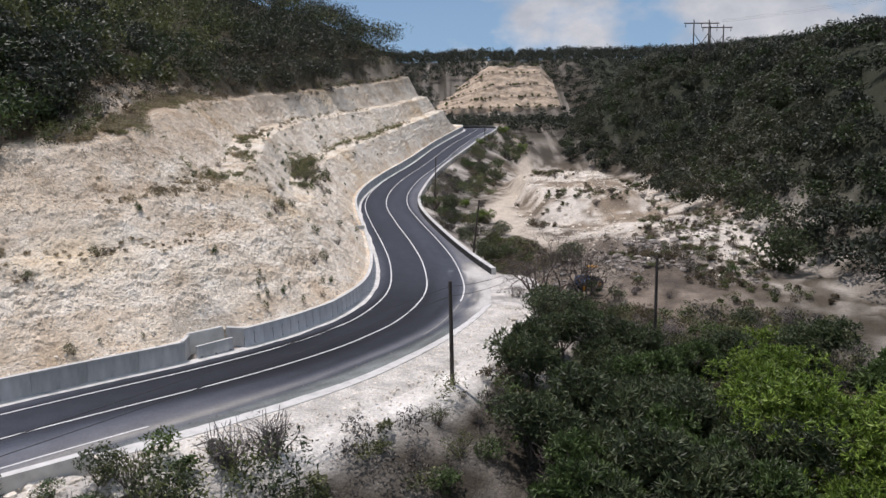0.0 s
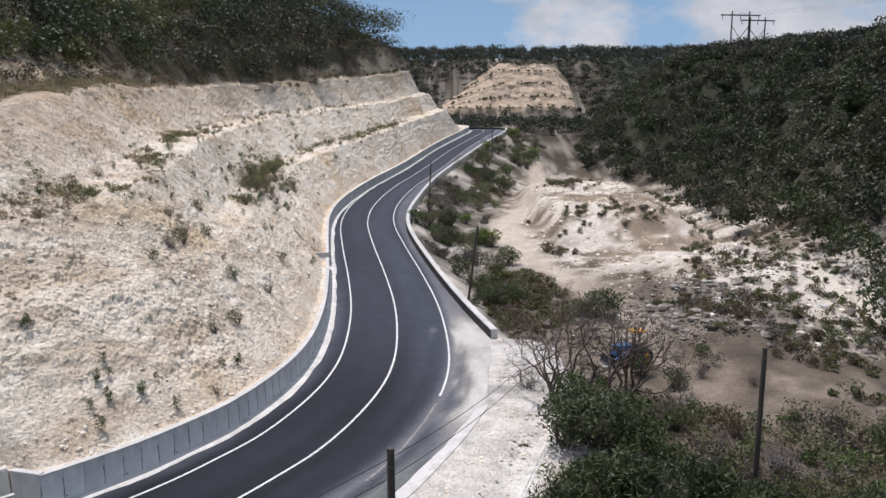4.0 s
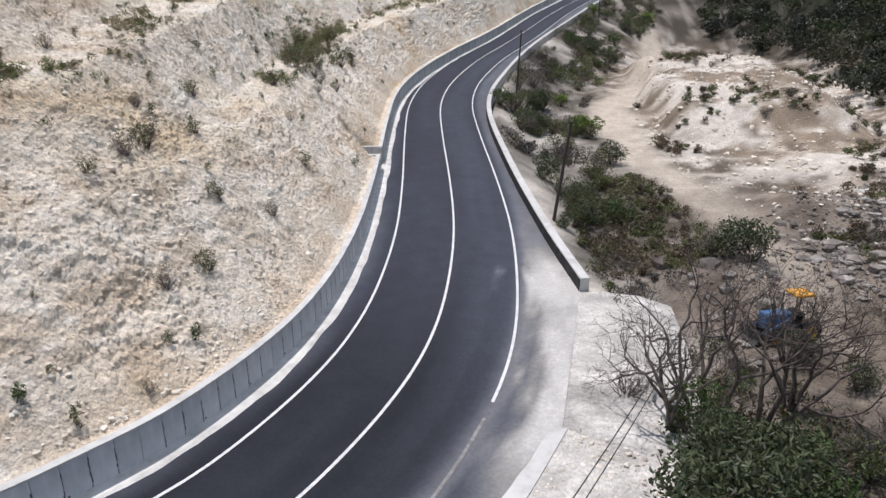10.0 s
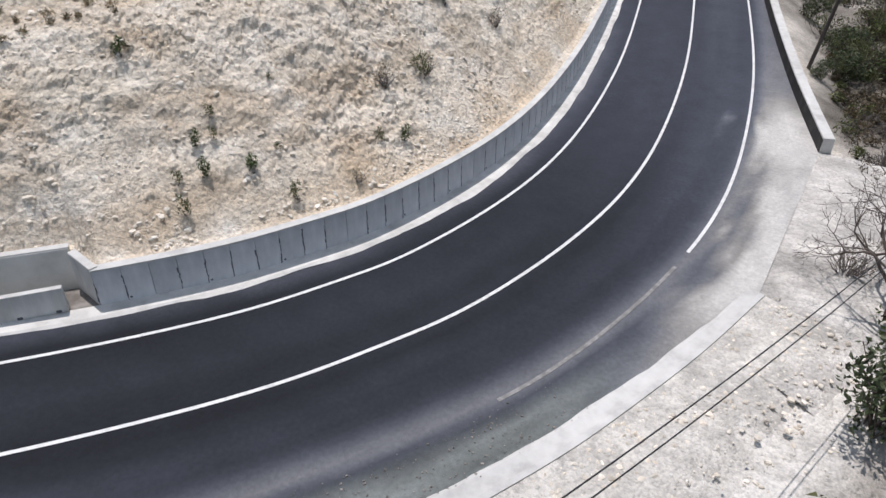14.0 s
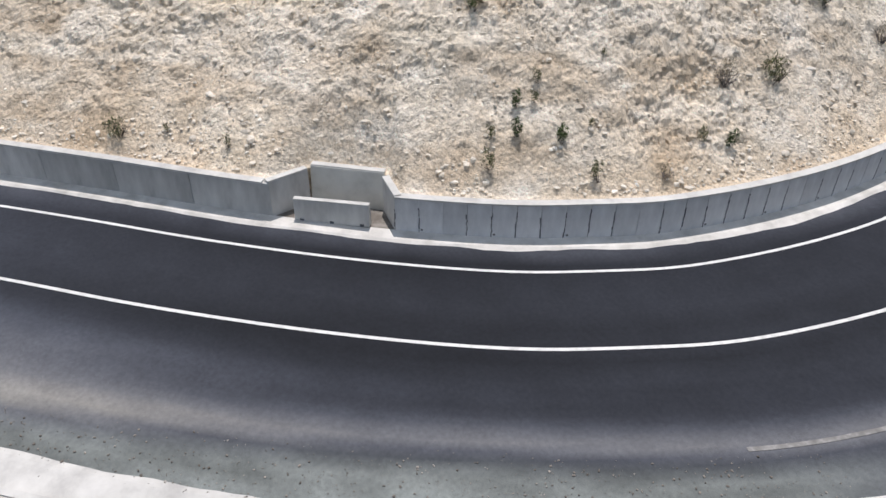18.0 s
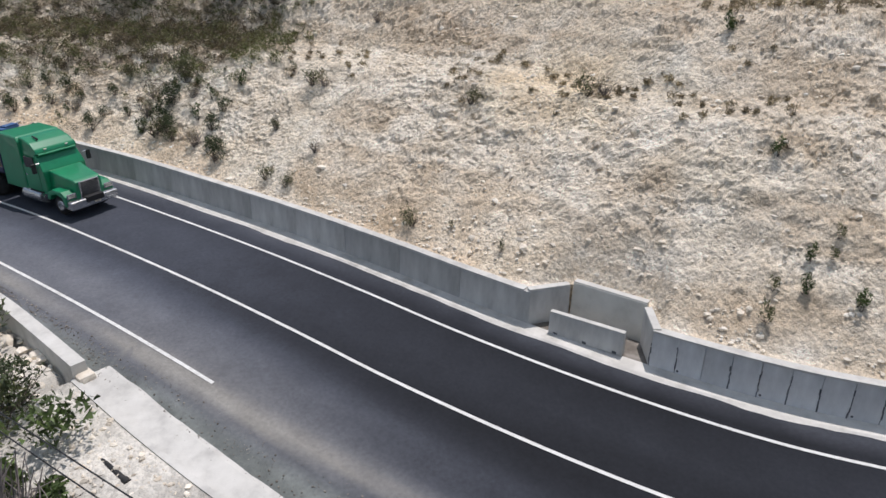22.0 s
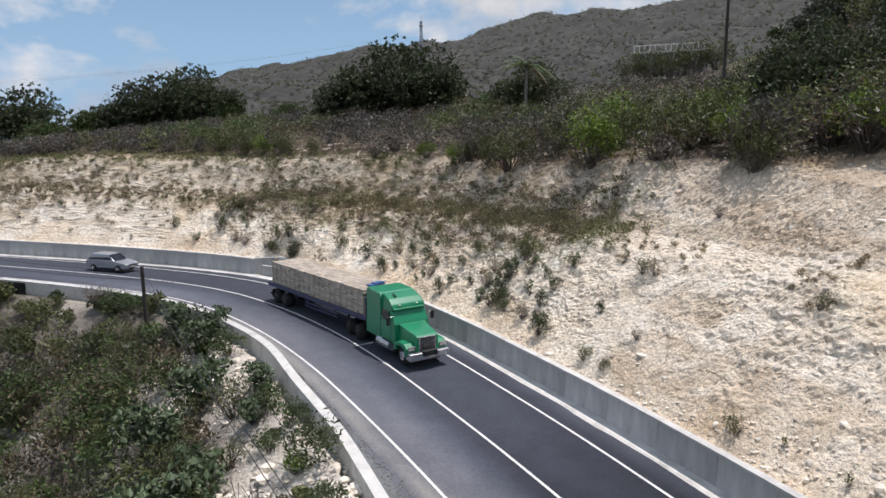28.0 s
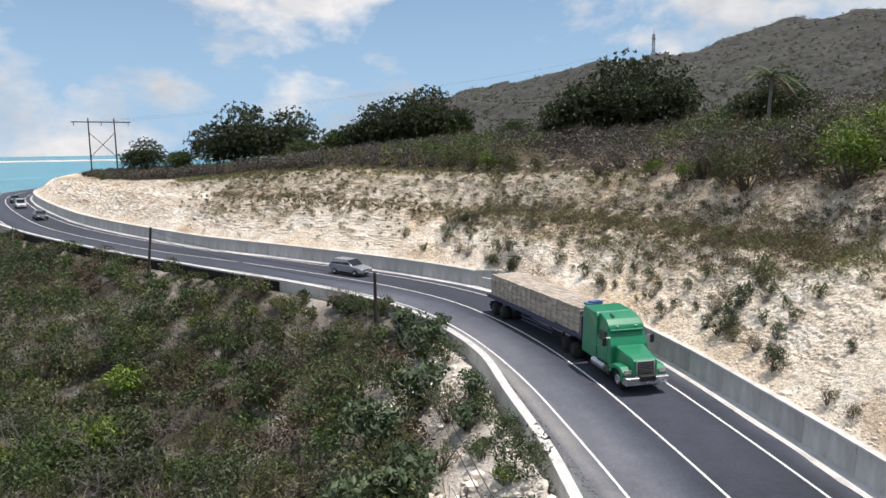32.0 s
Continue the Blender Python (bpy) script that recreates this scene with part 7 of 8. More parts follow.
zz = land_z(-98, -150)
h_frame(-98, -150, zz, 22.5, -27, 6.4, "two-post wooden transmission frame with crossed braces near the sea")
h_frame(73.0, 201, ground_z(73, 201), 43.5, 8, 4.5, "two-post transmission frame on the wooded ridge")
h_frame(78.5, 204, ground_z(78.5, 204), 42.5, 8, 4.0, "second transmission frame on the wooded ridge")
for dz, off in ((0, -6), (0, 0), (0, 6)):
    wire((73 + off * 0.6, 201, 42.6), (190, 190 + off, 62), 3.0, 0.012, "far power line over the wooded ridge")
    wire((-98 + off * 0.5, -150 - off * 0.8, 21.5), (-446, -120 + off, 78), 5.0, 0.012, "far power line toward the mountain")


def cell_tower(x, y, ztop):
    z = ground_z(x, y)
    t = thing("radio_tower", "slim lattice radio tower on the far ridge", "tower", at=(x, y, z))
    h = ztop - z
    for a in (0, 90, 180, 270):
        c, s = math.cos(radians(a)), math.sin(radians(a))
        part("leg", rod((c * 1.6, s * 1.6, -1), (c * 0.7, s * 0.7, h), 0.22, n=6), M_STEEL, t)
    for k in range(6):
        z1, r1 = h * (k + 0.5) / 6, 1.5 - 0.13 * k
        part("ring", box((r1 * 2, r1 * 2, 0.25), (0, 0, z1), 0.02), M_STEEL, t)
    part("antenna_mount", box((5.0, 1.0, 0.8), (0, 0, h * 0.93), 0.05), M_STEEL, t)
    part("mast", rod((0, 0, h), (0, 0, h + 4), 0.15, n=6), M_STEEL, t)


cell_tower(-446, -120, 84)

# ---- houses ----
M_WHITE = material("white_render", [(0.62, 0.61, 0.58), (0.74, 0.73, 0.70), (0.80, 0.79, 0.77)], 0.8, 6, 0.85, big=0.2)
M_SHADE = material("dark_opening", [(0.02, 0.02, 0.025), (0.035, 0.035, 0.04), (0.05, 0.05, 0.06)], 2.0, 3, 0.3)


def house(x, y, z, turn, w, d, h, label, posts, wall_mat):
    ho = thing("house", label, "house", at=(x, y, z), turn=turn)
    part("wall", box((w, d, h + 2.0), (0, 0, h / 2 - 1.0), 0.04), wall_mat, ho, "weathered wall")
    part("roof", box((w + 0.8, d + 0.8, 0.3), (0, 0, h + 0.15), 0.03), M_WHITE, ho, "flat concrete roof slab")
    n = max(2, int(w / 3))
    for k in range(n):
        wx = -w / 2 + w * (k + 0.5) / n
        fr = part("window", box((1.3, 0.14, 1.2), (wx, -d / 2 - 0.03, h * 0.52), 0.02), M_WHITE, ho)
        part("pane", box((1.08, 0.10, 0.98), (wx, -d / 2 - 0.08, h * 0.52), 0.01), M_SHADE, fr, "dark glass pane")
    if posts:
        for k in range(14):
            part("baluster", box((0.18, 0.18, 1.0), (-w / 2 + w * k / 13, -d / 2 - 0.2, h + 0.8), 0.03), M_WHITE, ho)
        part("handrail", box((w + 0.4, 0.25, 0.16), (0, -d / 2 - 0.2, h + 1.38), 0.02), M_WHITE, ho)


M_WEATHERED = material("weathered_render", [(0.06, 0.062, 0.065), (0.11, 0.11, 0.112), (0.19, 0.185, 0.18)], 0.8, 8, 0.9, big=0.3)
house(-134, 38.5, max(land_z(-134, 38.5), 23.0) + 2.0, 82, 12.0, 8.0, 1.6, "long dark flat-roofed house with a pale roof balustrade on the hill", True, M_WEATHERED)
house(-64, 112, land_z(-64, 112) + 1.0, 30, 7.5, 6.0, 5.0, "two-storey pale house among the hilltop trees", False, M_CONC)

for x, y, sc in ((-121, 31.5, 3.0), (-122, 35.0, 3.4), (-120.5, 38.5, 3.2), (-122, 42.0, 3.5), (-121, 45.5, 3.0)):
    put(EDGE_OLIVE, x, y, max(land_z(x, y), 21.0), sc, x * 40)

# ---- paint for vehicles ----


def paint(name, c, rough=0.32, metal=0.0, coat=0.4):
    m = material(name, [tuple(v * 0.86 for v in c), c, tuple(min(1, v * 1.08) for v in c)], 1.5, 5, rough, metal=metal)
    m.node_tree.nodes["Principled BSDF"].inputs["Coat Weight"].default_value = coat
    return m


M_GREEN = paint("green_paint", (0.010, 0.245, 0.110))
M_CHROME = material("chrome", [(0.45, 0.46, 0.47), (0.60, 0.61, 0.62), (0.68, 0.69, 0.70)], 3.0, 4, 0.25, metal=0.9)
M_RUBBER = material("tyre_rubber", [(0.012, 0.012, 0.012), (0.02, 0.02, 0.02), (0.035, 0.034, 0.033)], 6.0, 5, 0.9, 0.2, 40.0, bdist=0.01)
M_GLASSY = material("dark_glass", [(0.012, 0.014, 0.016), (0.018, 0.02, 0.024), (0.03, 0.034, 0.04)], 1.0, 3, 0.08)
M_NAVY = paint("navy_paint", (0.012, 0.022, 0.085), 0.45)
M_BLACK = material("black_steel", [(0.012, 0.012, 0.013), (0.022, 0.022, 0.024), (0.04, 0.04, 0.042)], 3.0, 5, 0.6)
M_SACK = material("paper_sack", [(0.34, 0.29, 0.23), (0.46, 0.40, 0.33), (0.57, 0.51, 0.43)], 2.5, 6, 0.9, 0.3, 12.0, objrand=0.22, bdist=0.02)
M_LAMP = material("lamp_glass", [(0.55, 0.50, 0.40), (0.68, 0.64, 0.55), (0.8, 0.78, 0.72)], 3.0, 3, 0.15)
M_TARP = paint("blue_tarp", (0.05, 0.13, 0.30), 0.6, 0, 0.0)
M_SILVER = paint("silver_paint", (0.34, 0.36, 0.40), 0.3, 0.2)
M_YELLOW = paint("yellow_paint", (0.75, 0.36, 0.02), 0.45)
M_BLUEP = paint("blue_paint", (0.05, 0.13, 0.28), 0.45)


def wheel(parent, x, y, r, w, rim_mat, name="wheel"):
    """A tyre with a dished rim, its axle along y."""
    bm = bmesh.new()
    bmesh.ops.create_cone(bm, cap_ends=True, segments=22, radius1=r, radius2=r, depth=w)
    bmesh.ops.bevel(bm, geom=[e for e in bm.edges if len(e.link_faces) == 2 and any(len(f.verts) > 4 for f in e.link_faces)], offset=0.05, segments=2, affect="EDGES")
    bmesh.ops.transform(bm, matrix=pose(x, y, r, 90, 0, 0), verts=bm.verts)
    wh = part(name, bm, M_RUBBER, parent, "", True)
    sgn = 1 if y > 0 else -1
    bm = bmesh.new()
    bmesh.ops.create_cone(bm, cap_ends=True, segments=18, radius1=r * 0.56, radius2=r * 0.48, depth=0.06)
    bmesh.ops.transform(bm, matrix=pose(x, y + sgn * (w / 2 + 0.005), r, 90 * -sgn, 0, 0), verts=bm.verts)
    part("rim", bm, rim_mat, wh, "steel rim")
    bm = rod((x, y + sgn * (w / 2), r), (x, y + sgn * (w / 2 + 0.09), r), r * 0.2, r * 0.15, 10)
    part("hub", bm, rim_mat, wh, "wheel hub")
    return wh


def profile_body(side, half, taper=None, bevel=0.05, segs=2):
    """A body from its side outline (x, z), extruded to both sides; taper(z): factor of the half width."""
    bm = bmesh.new()
    rows = []
    for sy in (-1, 1):
        rows.append([bm.verts.new((x, sy * half * (taper(x, z) if taper else 1), z)) for x, z in side])
    bm.faces.new(rows[0])
    bm.faces.new(rows[1][::-1])
    n = len(side)
    for k in range(n):
        bm.faces.new((rows[0][k], rows[1][k], rows[1][(k + 1) % n], rows[0][(k + 1) % n]))
    bmesh.ops.recalc_face_normals(bm, faces=bm.faces)
    if bevel:
        bmesh.ops.bevel(bm, geom=[e for e in bm.edges if not e.is_boundary], offset=bevel, segments=segs, affect="EDGES", profile=0.55, clamp_overlap=True)
    return bm


def road_pose(s, off, lift=0.0, reverse=False):
    c = Vector([np.interp(s, S, CENTRE[:, k]) for k in range(3)])
    a, b = [Vector([np.interp(s + q, S, CENTRE[:, k]) for k in range(3)]) for q in (-1, 1)]
    n = Vector((np.interp(s, S, NORM[:, 0]), np.interp(s, S, NORM[:, 1]), 0))
    d = b - a
    yaw = math.degrees(math.atan2(d.y, d.x)) + (180 if reverse else 0)
    p = c + n * off
    return p, yaw


def build_truck():
    """A tractor with sleeper cab; x ahead, y to its left, origin under the front bumper."""
    p0, yaw0 = road_pose(-29.0, 1.72)
    front = p0 + Vector((math.cos(radians(yaw0)), math.sin(radians(yaw0)), 0)) * 3.3
    t = thing("truck", "green sleeper-cab tractor truck with chrome bumper and grille", "truck", at=(front.x, front.y, p0.z + 0.045), turn=yaw0)
    # hood, cab, sleeper
    hood = [(-0.25, 0.80), (-0.22, 1.64), (-0.42, 1.74), (-1.2, 1.88), (-1.95, 2.04), (-2.0, 0.80)]
    part("hood", profile_body(hood, 0.86, lambda x, z: (0.80 if z < 1.2 else 0.74) + 0.12 * (-x), 0.08, 3), M_GREEN, t, smooth=False)
    cab = [(-1.9, 0.85), (-1.95, 2.02), (-2.40, 2.74), (-2.26, 2.82), (-2.36, 3.02), (-2.75, 3.30), (-3.25, 3.46), (-3.6, 3.50), (-3.6, 0.85)]
    part("cab", profile_body(cab, 1.12, lambda x, z: 0.90 if z > 3.2 else 0.95 if z > 2.6 else 1.0, 0.07, 3), M_GREEN, t)
    sl = [(-3.55, 0.85), (-3.50, 3.30), (-3.70, 3.52), (-5.25, 3.56), (-5.4, 3.42), (-5.4, 0.85)]
    part("sleeper", profile_body(sl, 1.18, lambda x, z: 0.93 if z > 3.3 else 1.0, 0.09, 3), M_GREEN, t)
    part("air_horn", rod((-2.75, -0.55, 3.40), (-3.15, -0.55, 3.50), 0.05, 0.03, 8), M_BLACK, t)
    ws = [(-2.015, 2.09), (-2.43, 2.78), (-2.46, 2.78), (-2.06, 2.05)]
    part("windscreen", profile_body(ws, 0.93, None, 0.0), M_GLASSY, t, "dark windscreen")
    part("visor", box((0.22, 1.95, 0.07), (-2.30, 0, 2.80), 0.02, turn=(0, 25, 0)), M_GREEN, t)
    for sy in (-1, 1):
        part("side_window", box((0.80, 0.04, 0.56), (-2.95, sy * 1.115, 2.36), 0.02), M_GLASSY, t, "dark side window")
        part("door", box((1.15, 0.03, 1.55), (-2.92, sy * 1.118, 1.46), 0.02), M_GREEN, t)
        part("door_handle", box((0.18, 0.05, 0.05), (-3.32, sy * 1.145, 1.72), 0.01), M_CHROME, t, "chrome handle")
        fd = [(-0.35, 0.55), (-0.32, 1.05), (-0.62, 1.28), (-1.30, 1.30), (-1.72, 1.10), (-1.85, 0.72), (-1.62, 0.72), (-1.50, 0.98), (-1.05, 1.10), (-0.62, 0.98), (-0.50, 0.55)]
        bm = profile_body(fd, 0.27, None, 0.05, 3)
        bmesh.ops.translate(bm, vec=(0, sy * 1.0, 0), verts=bm.verts)
        part("fender", bm, M_GREEN, t)
        part("headlight", box((0.09, 0.36, 0.17), (-0.28, sy * 0.99, 1.06), 0.02), M_LAMP, t, "rectangular headlight")
        part("mirror", box((0.12, 0.22, 0.48), (-2.08, sy * 1.42, 2.25), 0.03), M_BLACK, t, "black side mirror")
        part("mirror_arm", rod((-2.05, sy * 1.10, 2.45), (-2.08, sy * 1.40, 2.45), 0.02, n=6), M_CHROME, t)
        part("fuel_tank", rod((-2.4, sy * 0.98, 0.68), (-3.9, sy * 0.98, 0.68), 0.33, n=18), M_CHROME, t, "dull aluminium fuel tank")
        part("step", box((1.1, 0.22, 0.05), (-2.75, sy * 1.12, 0.95), 0.01), M_BLACK, t)
        part("exhaust_stack", rod((-5.55, sy * 0.95, 0.9), (-5.55, sy * 0.95, 3.5), 0.07, n=10), M_CHROME, t) if sy > 0 else None
        wheel(t, -1.05, sy * 0.98, 0.50, 0.30, M_CHROME)
        for x in (-6.45, -7.75):
            wheel(t, x, sy * 0.93, 0.50, 0.58, M_BLACK)
        part("roof_lamp", box((0.10, 0.14, 0.06), (-2.30, sy * 0.55, 2.98), 0.02), M_LAMP, t, "small roof marker lamp")
        part("headlamp_trim", box((0.05, 0.46, 0.25), (-0.262, sy * 0.98, 1.06), 0.015), M_CHROME, t)
    part("grille", box((0.07, 1.06, 0.86), (-0.235, 0, 1.22), 0.02), M_CHROME, t, "chrome grille surround")
    for k in range(9):
        part("grille_bar", box((0.03, 0.94, 0.062), (-0.198, 0, 0.88 + k * 0.085), 0.006), M_BLACK, t, "dark grille bar")
    part("bumper", profile_body([(0.0, 0.42), (0.03, 0.82), (-0.12, 0.86), (-0.50, 0.82), (-0.50, 0.45)], 1.22, lambda x, z: 1.0, 0.04, 2), M_CHROME, t, "wide dull chrome bumper")
    part("number_plate", box((0.02, 0.34, 0.14), (0.04, 0.1, 0.60), 0.004), M_LAMP, t, "small pale number plate")
    part("chassis_rail", box((8.6, 0.9, 0.28), (-4.2, 0, 0.78), 0.02), M_BLACK, t)
    part("fifth_wheel", box((1.0, 0.95, 0.14), (-7.1, 0, 1.10), 0.03), M_BLACK, t)
    return t


def build_trailer():
    # trailer frame: origin under its front end
    q, _ = road_pose(-33.0, 1.75)
    tr = thing("flatbed_trailer", "navy flatbed trailer with twin rear axles", "trailer", at=(0, 0, 0))
    r, _ = road_pose(-43.0, 1.75)
    yaw = math.degrees(math.atan2(q.y - r.y, q.x - r.x))
    d = Vector((math.cos(radians(yaw)), math.sin(radians(yaw)), 0))
    o = q + d * 1.7
    tr.matrix_basis = pose(o.x, o.y, (q.z + r.z) / 2 + 0.05, 0, 0, yaw)
    L = 13.1
    part("deck", box((L, 2.46, 0.12), (-L / 2, 0, 1.40), 0.01), M_POLE, tr, "worn timber deck")
    for sy in (-1, 1):
        part("side_rail", box((L, 0.06, 0.26), (-L / 2, sy * 1.25, 1.36), 0.01), M_NAVY, tr, "navy side rail")
        part("main_beam", box((L - 1.2, 0.16, 0.48), (-L / 2 - 0.3, sy * 0.5, 1.06), 0.01), M_NAVY, tr)
        for x in (-10.6, -11.95):
            wheel(tr, x, sy * 0.93, 0.50, 0.58, M_BLACK)
        part("side_guard", box((4.2, 0.05, 0.10), (-5.6, sy * 1.16, 0.95), 0.01), M_NAVY, tr)
        part("side_guard", box((4.2, 0.05, 0.10), (-5.6, sy * 1.16, 0.70), 0.01), M_NAVY, tr)
        for x in (-3.8, -5.6, -7.4):
            part("guard_post", box((0.08, 0.05, 0.55), (x, sy * 1.13, 0.95), 0.008), M_NAVY, tr)
        part("landing_leg", box((0.12, 0.12, 0.85), (-2.9, sy * 0.7, 0.75), 0.01), M_BLACK, tr)
        part("tail_lamp", box((0.05, 0.24, 0.10), (-L - 0.02, sy * 0.95, 1.18), 0.01), paint("red_lamp", (0.35, 0.015, 0.012)), tr, "red tail lamp")
    for k in range(12):
        part("cross_member", box((0.08, 2.4, 0.12), (-0.6 - k * 1.08, 0, 1.28), 0.008), M_NAVY, tr)
    part("headboard", box((0.10, 2.46, 1.30), (-0.08, 0, 1.95), 0.02), M_NAVY, tr, "navy headboard")
    part("rear_bumper", box((0.10, 2.3, 0.14), (-L + 0.1, 0, 0.62), 0.01), M_NAVY, tr)
    part("mud_flap", box((0.02, 0.6, 0.6), (-L + 0.45, -0.9, 0.65), 0.004), M_BLACK, tr)
    part("mud_flap", box((0.02, 0.6, 0.6), (-L + 0.45, 0.9, 0.65), 0.004), M_BLACK, tr)
    # load of paper sacks
    load = thing("sack_load", "tall stack of grey-brown paper sacks on the flatbed", "sacks", at=(0, 0, 0))
    load.matrix_basis = tr.matrix_basis @ pose(0, 0, 1.465)
    bm = box((0.66, 0.44, 0.155), (0, 0, 0.075), 0.045, segs=2)
    for v in bm.verts:
        v.co.z *= 1.0 - 0.25 * (abs(v.co.x) / 0.33) ** 4
    sack = bpy.data.meshes.new("sack")
    bm.to_mesh(sack)
    bm.free()
    sack.materials.append(M_SACK)
    rng = random.Random(9)
    cols, rows, wide = 18, 11, 5
    inner = bmesh.new()
    box((cols * 0.68 - 0.2, 1.9, rows * 0.142 - 0.1), (-0.45 - cols * 0.34, 0, rows * 0.071), 0.02, bm=inner)
    part("inner_stack", inner, M_SACK, load)
    hidden = []
    for c in range(cols):
        for r in range(rows):
            for w in range(wide):
                shown = w == 0 or r == rows - 1 or c == 0 or c == cols - 1
                if not shown and w != wide - 1:
                    continue
                m = pose(-0.80 - c * 0.68 + rng.uniform(-0.03, 0.03) + (0.05 if r % 2 else 0), (w - 2) * 0.455 + rng.uniform(-0.03, 0.03), r * 0.142, rng.uniform(-2, 2), rng.uniform(-2, 2), rng.uniform(-5, 5))
                if w == 0 or r == rows - 1:
                    part_mesh("sack", sack, load, at=m)
                else:
                    hidden.append(m)
    rest = bmesh.new()
    for m in hidden:
        me2 = sack.copy()
        me2.transform(m)
        rest.from_mesh(me2)
        bpy.data.meshes.remove(me2)
    part("far_sack_stack", rest, M_SACK, load)
    tp = thing("tarpaulin", "folded blue tarpaulin lying on the sacks", "tarpaulin", at=(0, 0, 0))
    tp.matrix_basis = load.matrix_basis @ pose(-0.9, 0.1, rows * 0.142 + 0.02, 0, 0, 8)
    part("fold", box((0.55, 1.1, 0.12), (0, 0, 0.06), 0.05, segs=2), M_TARP, tp)
    part("fold", box((0.40, 0.8, 0.10), (0.06, 0.1, 0.16), 0.045, segs=2), M_TARP, tp)


build_truck()
build_trailer()


def car(name, label, s, off, mat, tall=1.0, kind="car", hatch=0.0):
    """A saloon car; x ahead."""
    p, yaw = road_pose(s, off)
    c = thing(name, label, kind, "cars on the road", at=(p.x, p.y, p.z + 0.035), turn=yaw)
    low = [(2.12, 0.32), (2.16, 0.62), (1.95, 0.80), (0.95, 0.95), (-1.55, 1.00), (-2.08, 0.96), (-2.18, 0.70), (-2.12, 0.32)]
    part("body", profile_body(low, 0.86, lambda x, z: 1.0 if abs(x) < 1.7 else 0.90, 0.07, 3), mat, c, smooth=False)
    cab = [(0.98, 0.93), (0.25, 1.42 * tall), (-0.95 - hatch * 0.6, 1.46 * tall), (-1.70 - hatch * 0.32, 0.99)]
    part("cabin", profile_body(cab, 0.78, lambda x, z: 0.78 if z > 1.2 else 1.0, 0.05, 2), mat, c)
    gl = [(0.80, 1.03), (0.20, 1.31 * tall), (-0.88 - hatch * 0.6, 1.33 * tall), (-1.56 - hatch * 0.32, 1.02)]
    bm = profile_body(gl, 0.79, lambda x, z: 0.79 if z > 1.2 else 0.995, 0.0)
    part("side_glass", bm, M_GLASSY, c, "dark window glass")
    part("windscreen", profile_body([(0.99, 0.98), (0.33, 1.39 * tall), (0.29, 1.39 * tall), (0.93, 0.98)], 0.66, None, 0.0), M_GLASSY, c, "dark windscreen")
    part("rear_window", profile_body([(-1.02 - hatch * 0.6, 1.41 * tall), (-1.66 - hatch * 0.34, 1.03), (-1.60 - hatch * 0.32, 1.03), (-0.98 - hatch * 0.6, 1.41 * tall)], 0.62, None, 0.0), M_GLASSY, c, "dark rear window")
    for sy in (-1, 1):
        for x in (1.32, -1.32):
            wheel(c, x, sy * 0.76, 0.31, 0.20, M_CHROME)
        part("headlight", box((0.16, 0.34, 0.13), (2.06, sy * 0.60, 0.68), 0.03), M_LAMP, c, "headlight")
        part("tail_light", box((0.08, 0.28, 0.16), (-2.14, sy * 0.62, 0.80), 0.02), bpy.data.materials.get("red_lamp"), c, "red tail light")
        part("mirror", box((0.12, 0.18, 0.12), (0.72, sy * 0.90, 1.0), 0.03), mat, c)
        part("door_handle", box((0.14, 0.03, 0.03), (-0.25, sy * 0.865, 0.86), 0.008), M_CHROME, c)
    part("grille", box((0.05, 0.70, 0.12), (2.14, 0, 0.60), 0.02), M_BLACK, c, "dark grille")
    part("number_plate", box((0.03, 0.46, 0.11), (2.165, 0, 0.46), 0.005), M_LAMP, c, "pale number plate")
    return c


car("car", "silver hatchback car driving behind the truck", -62.8, 1.78, M_SILVER, 1.05, "car", 1.0)
car("car", "dark grey car on the distant bend", -135.0, 1.7, paint("dark_grey_paint", (0.05, 0.055, 0.07)))
car("car", "white car on the distant bend", -160.0, 1.7, paint("white_paint", (0.72, 0.72, 0.72)), 1.18)
car("car", "dark blue car on the distant bend", -176.0, 1.7, paint("dark_blue_paint", (0.03, 0.035, 0.06)))


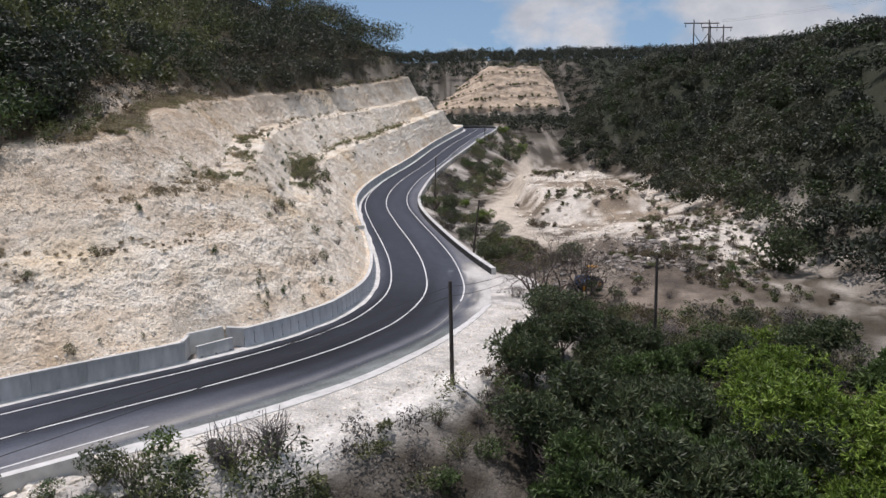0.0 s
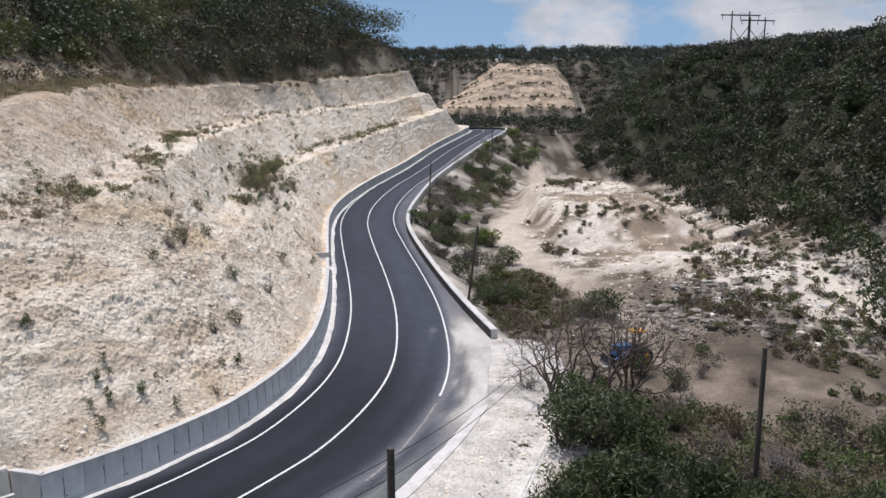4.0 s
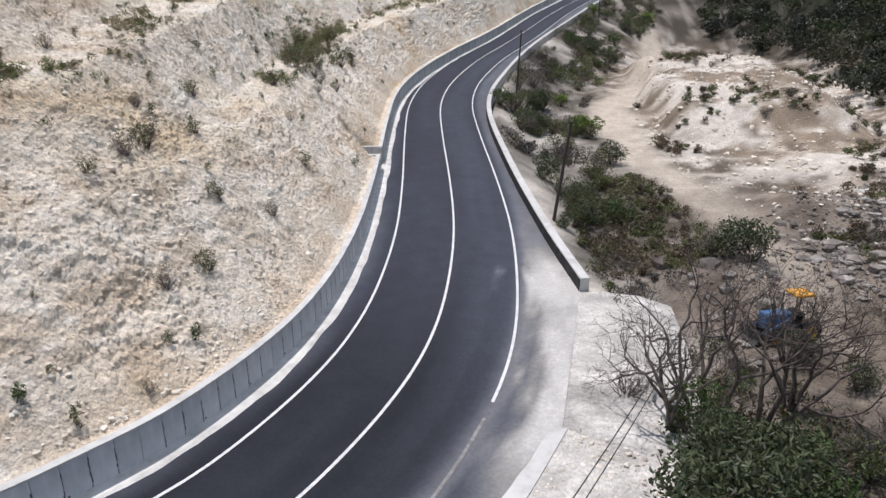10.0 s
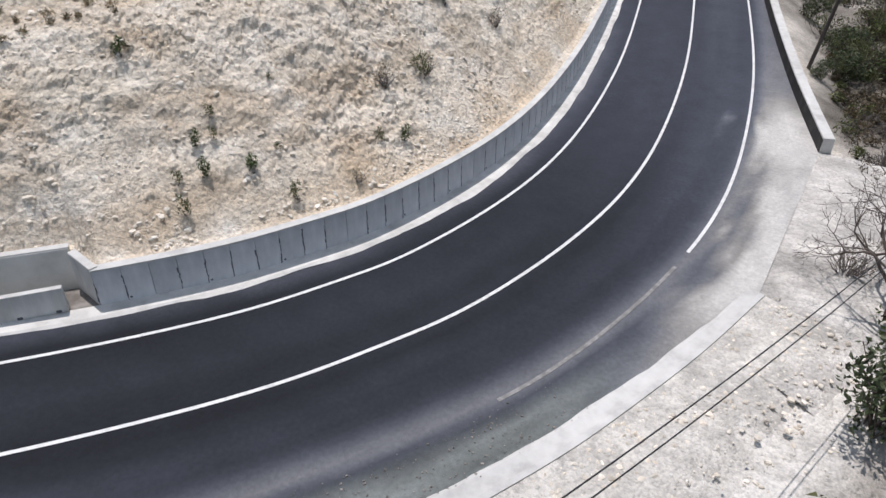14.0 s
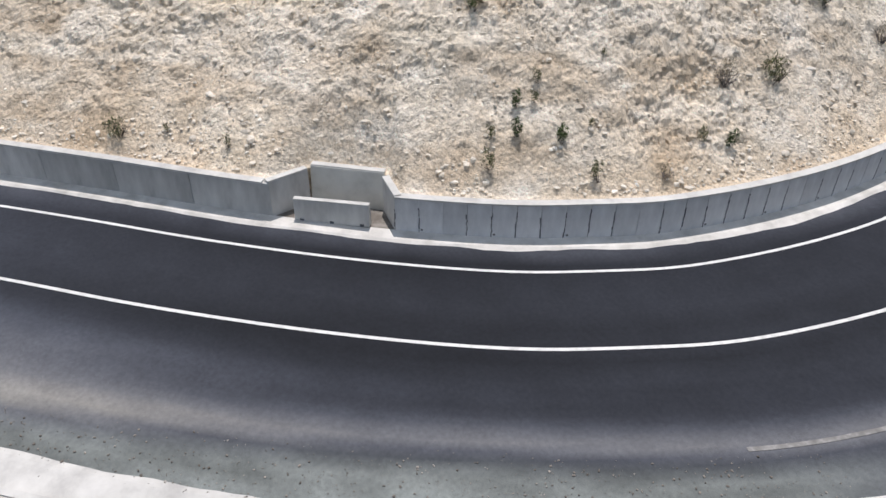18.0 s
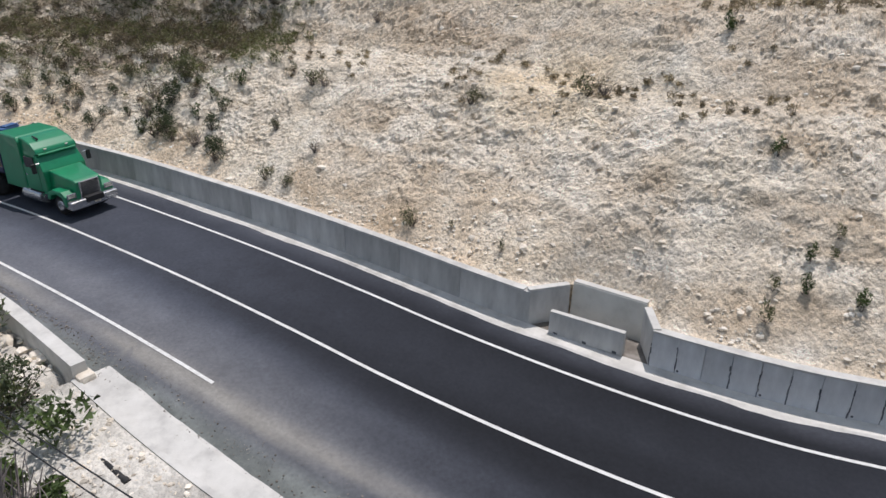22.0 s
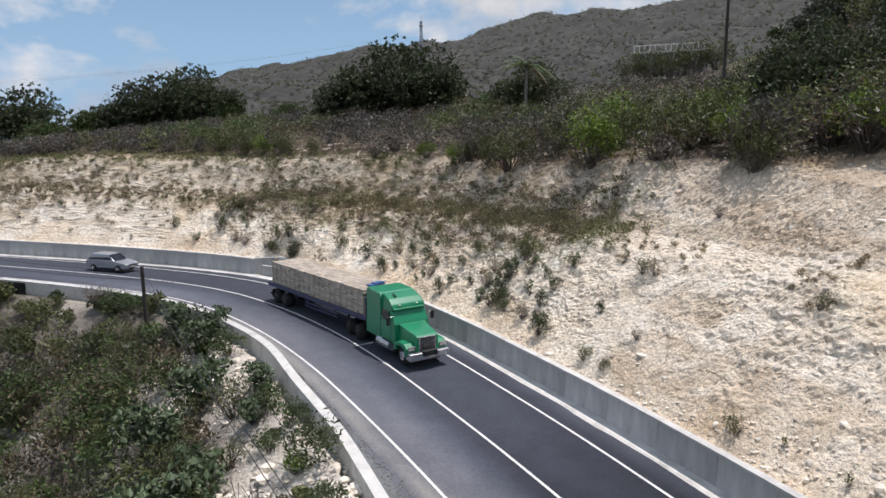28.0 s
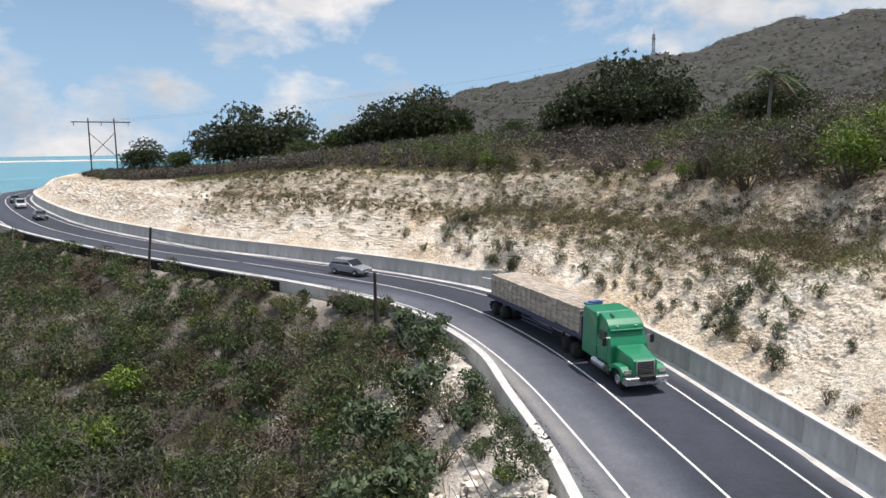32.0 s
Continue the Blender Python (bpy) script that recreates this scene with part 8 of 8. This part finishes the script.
def loader(x, y, turn):
    """Small loader with a canopy."""
    z = ground_z(x, y)
    t = thing("loader", "blue loader tractor with a yellow canopy roof among the rubble", "tractor", at=(x, y, z), turn=turn)
    t.scale = (0.78, 0.78, 0.9)
    part("canopy", box((1.3, 1.2, 0.14), (-0.3, 0, 2.75), 0.05, segs=2), M_YELLOW, t, "yellow canopy roof")
    part("hood", box((1.9, 0.95, 0.85), (1.2, 0, 1.35), 0.10, segs=2, taper=(0.94, 0.85)), M_BLUEP, t, "blue engine hood")
    part("chassis", box((3.2, 0.8, 0.45), (0.4, 0, 0.80), 0.05), M_BLACK, t)
    part("seat", box((0.5, 0.55, 0.5), (-0.5, 0, 1.35), 0.08, segs=2), M_BLACK, t)
    part("cab_floor", box((1.4, 1.3, 0.12), (-0.3, 0, 1.05), 0.03), M_BLACK, t)
    for sx in (-0.95, 0.35):
        for sy in (-0.62, 0.62):
            part("canopy_post", rod((sx, sy, 1.05), (sx, sy, 2.72), 0.04, n=8), M_BLACK, t)
    for sy in (-0.85, 0.85):
        wheel(t, -0.7, sy, 0.75, 0.45, M_YELLOW)
        wheel(t, 1.6, sy, 0.50, 0.35, M_YELLOW)
    part("exhaust", rod((1.5, 0.2, 1.75), (1.5, 0.2, 2.4), 0.045, n=8), M_BLACK, t)
    part("bucket", profile_body([(2.6, 0.2), (3.3, 0.22), (2.9, 0.45), (2.75, 0.95), (2.6, 0.95)], 1.0, None, 0.02), M_BLACK, t)
    for sy in (-0.6, 0.6):
        part("loader_arm", rod((0.6, sy, 1.5), (2.7, sy, 0.6), 0.08, n=8), M_BLUEP, t)


loader(15.1, 70.7, 200)

# ---- small finds ----
pp = thing("pipe", "short dark pipe lying on the white ground by the kerb", "pipe", at=(-12.2, 32.0, ground_z(-12.2, 32.0) + 0.09), turn=42)
part("tube", rod((-0.8, 0, 0), (0.8, 0, 0), 0.09, n=14), M_BLACK, pp)
part("collar", rod((0.62, 0, 0), (0.82, 0, 0), 0.115, n=14), M_BLACK, pp)
rb = thing("concrete_block", "broken end block of the old stone parapet", "block", at=(-16.45, 30.15, 0.2), turn=40)
part("core", box((0.55, 0.55, 0.9), (0, 0, 0.02), 0.12, segs=2), M_ROCK, rb)


def planks():
    rng = random.Random(3)
    for k in range(16):
        x, y = rng.uniform(22, 36), rng.uniform(76, 100)
        w = rng.uniform(0.5, 1.6)
        b = thing("rubble_slab", "broken pale concrete slab lying on the spoil heap", "slab", "slabs on the spoil", at=(x, y, ground_z(x, y) + 0.12), turn=rng.uniform(0, 360))
        b.matrix_basis = b.matrix_basis @ pose(0, 0, 0, rng.uniform(-22, 22), rng.uniform(-18, 18), 0)
        part("slab_piece", box((w, w * rng.uniform(0.4, 0.8), 0.16), (0, 0, 0), 0.03), rng.choice([M_PALE, M_CAP, M_SPOIL]), b)


planks()
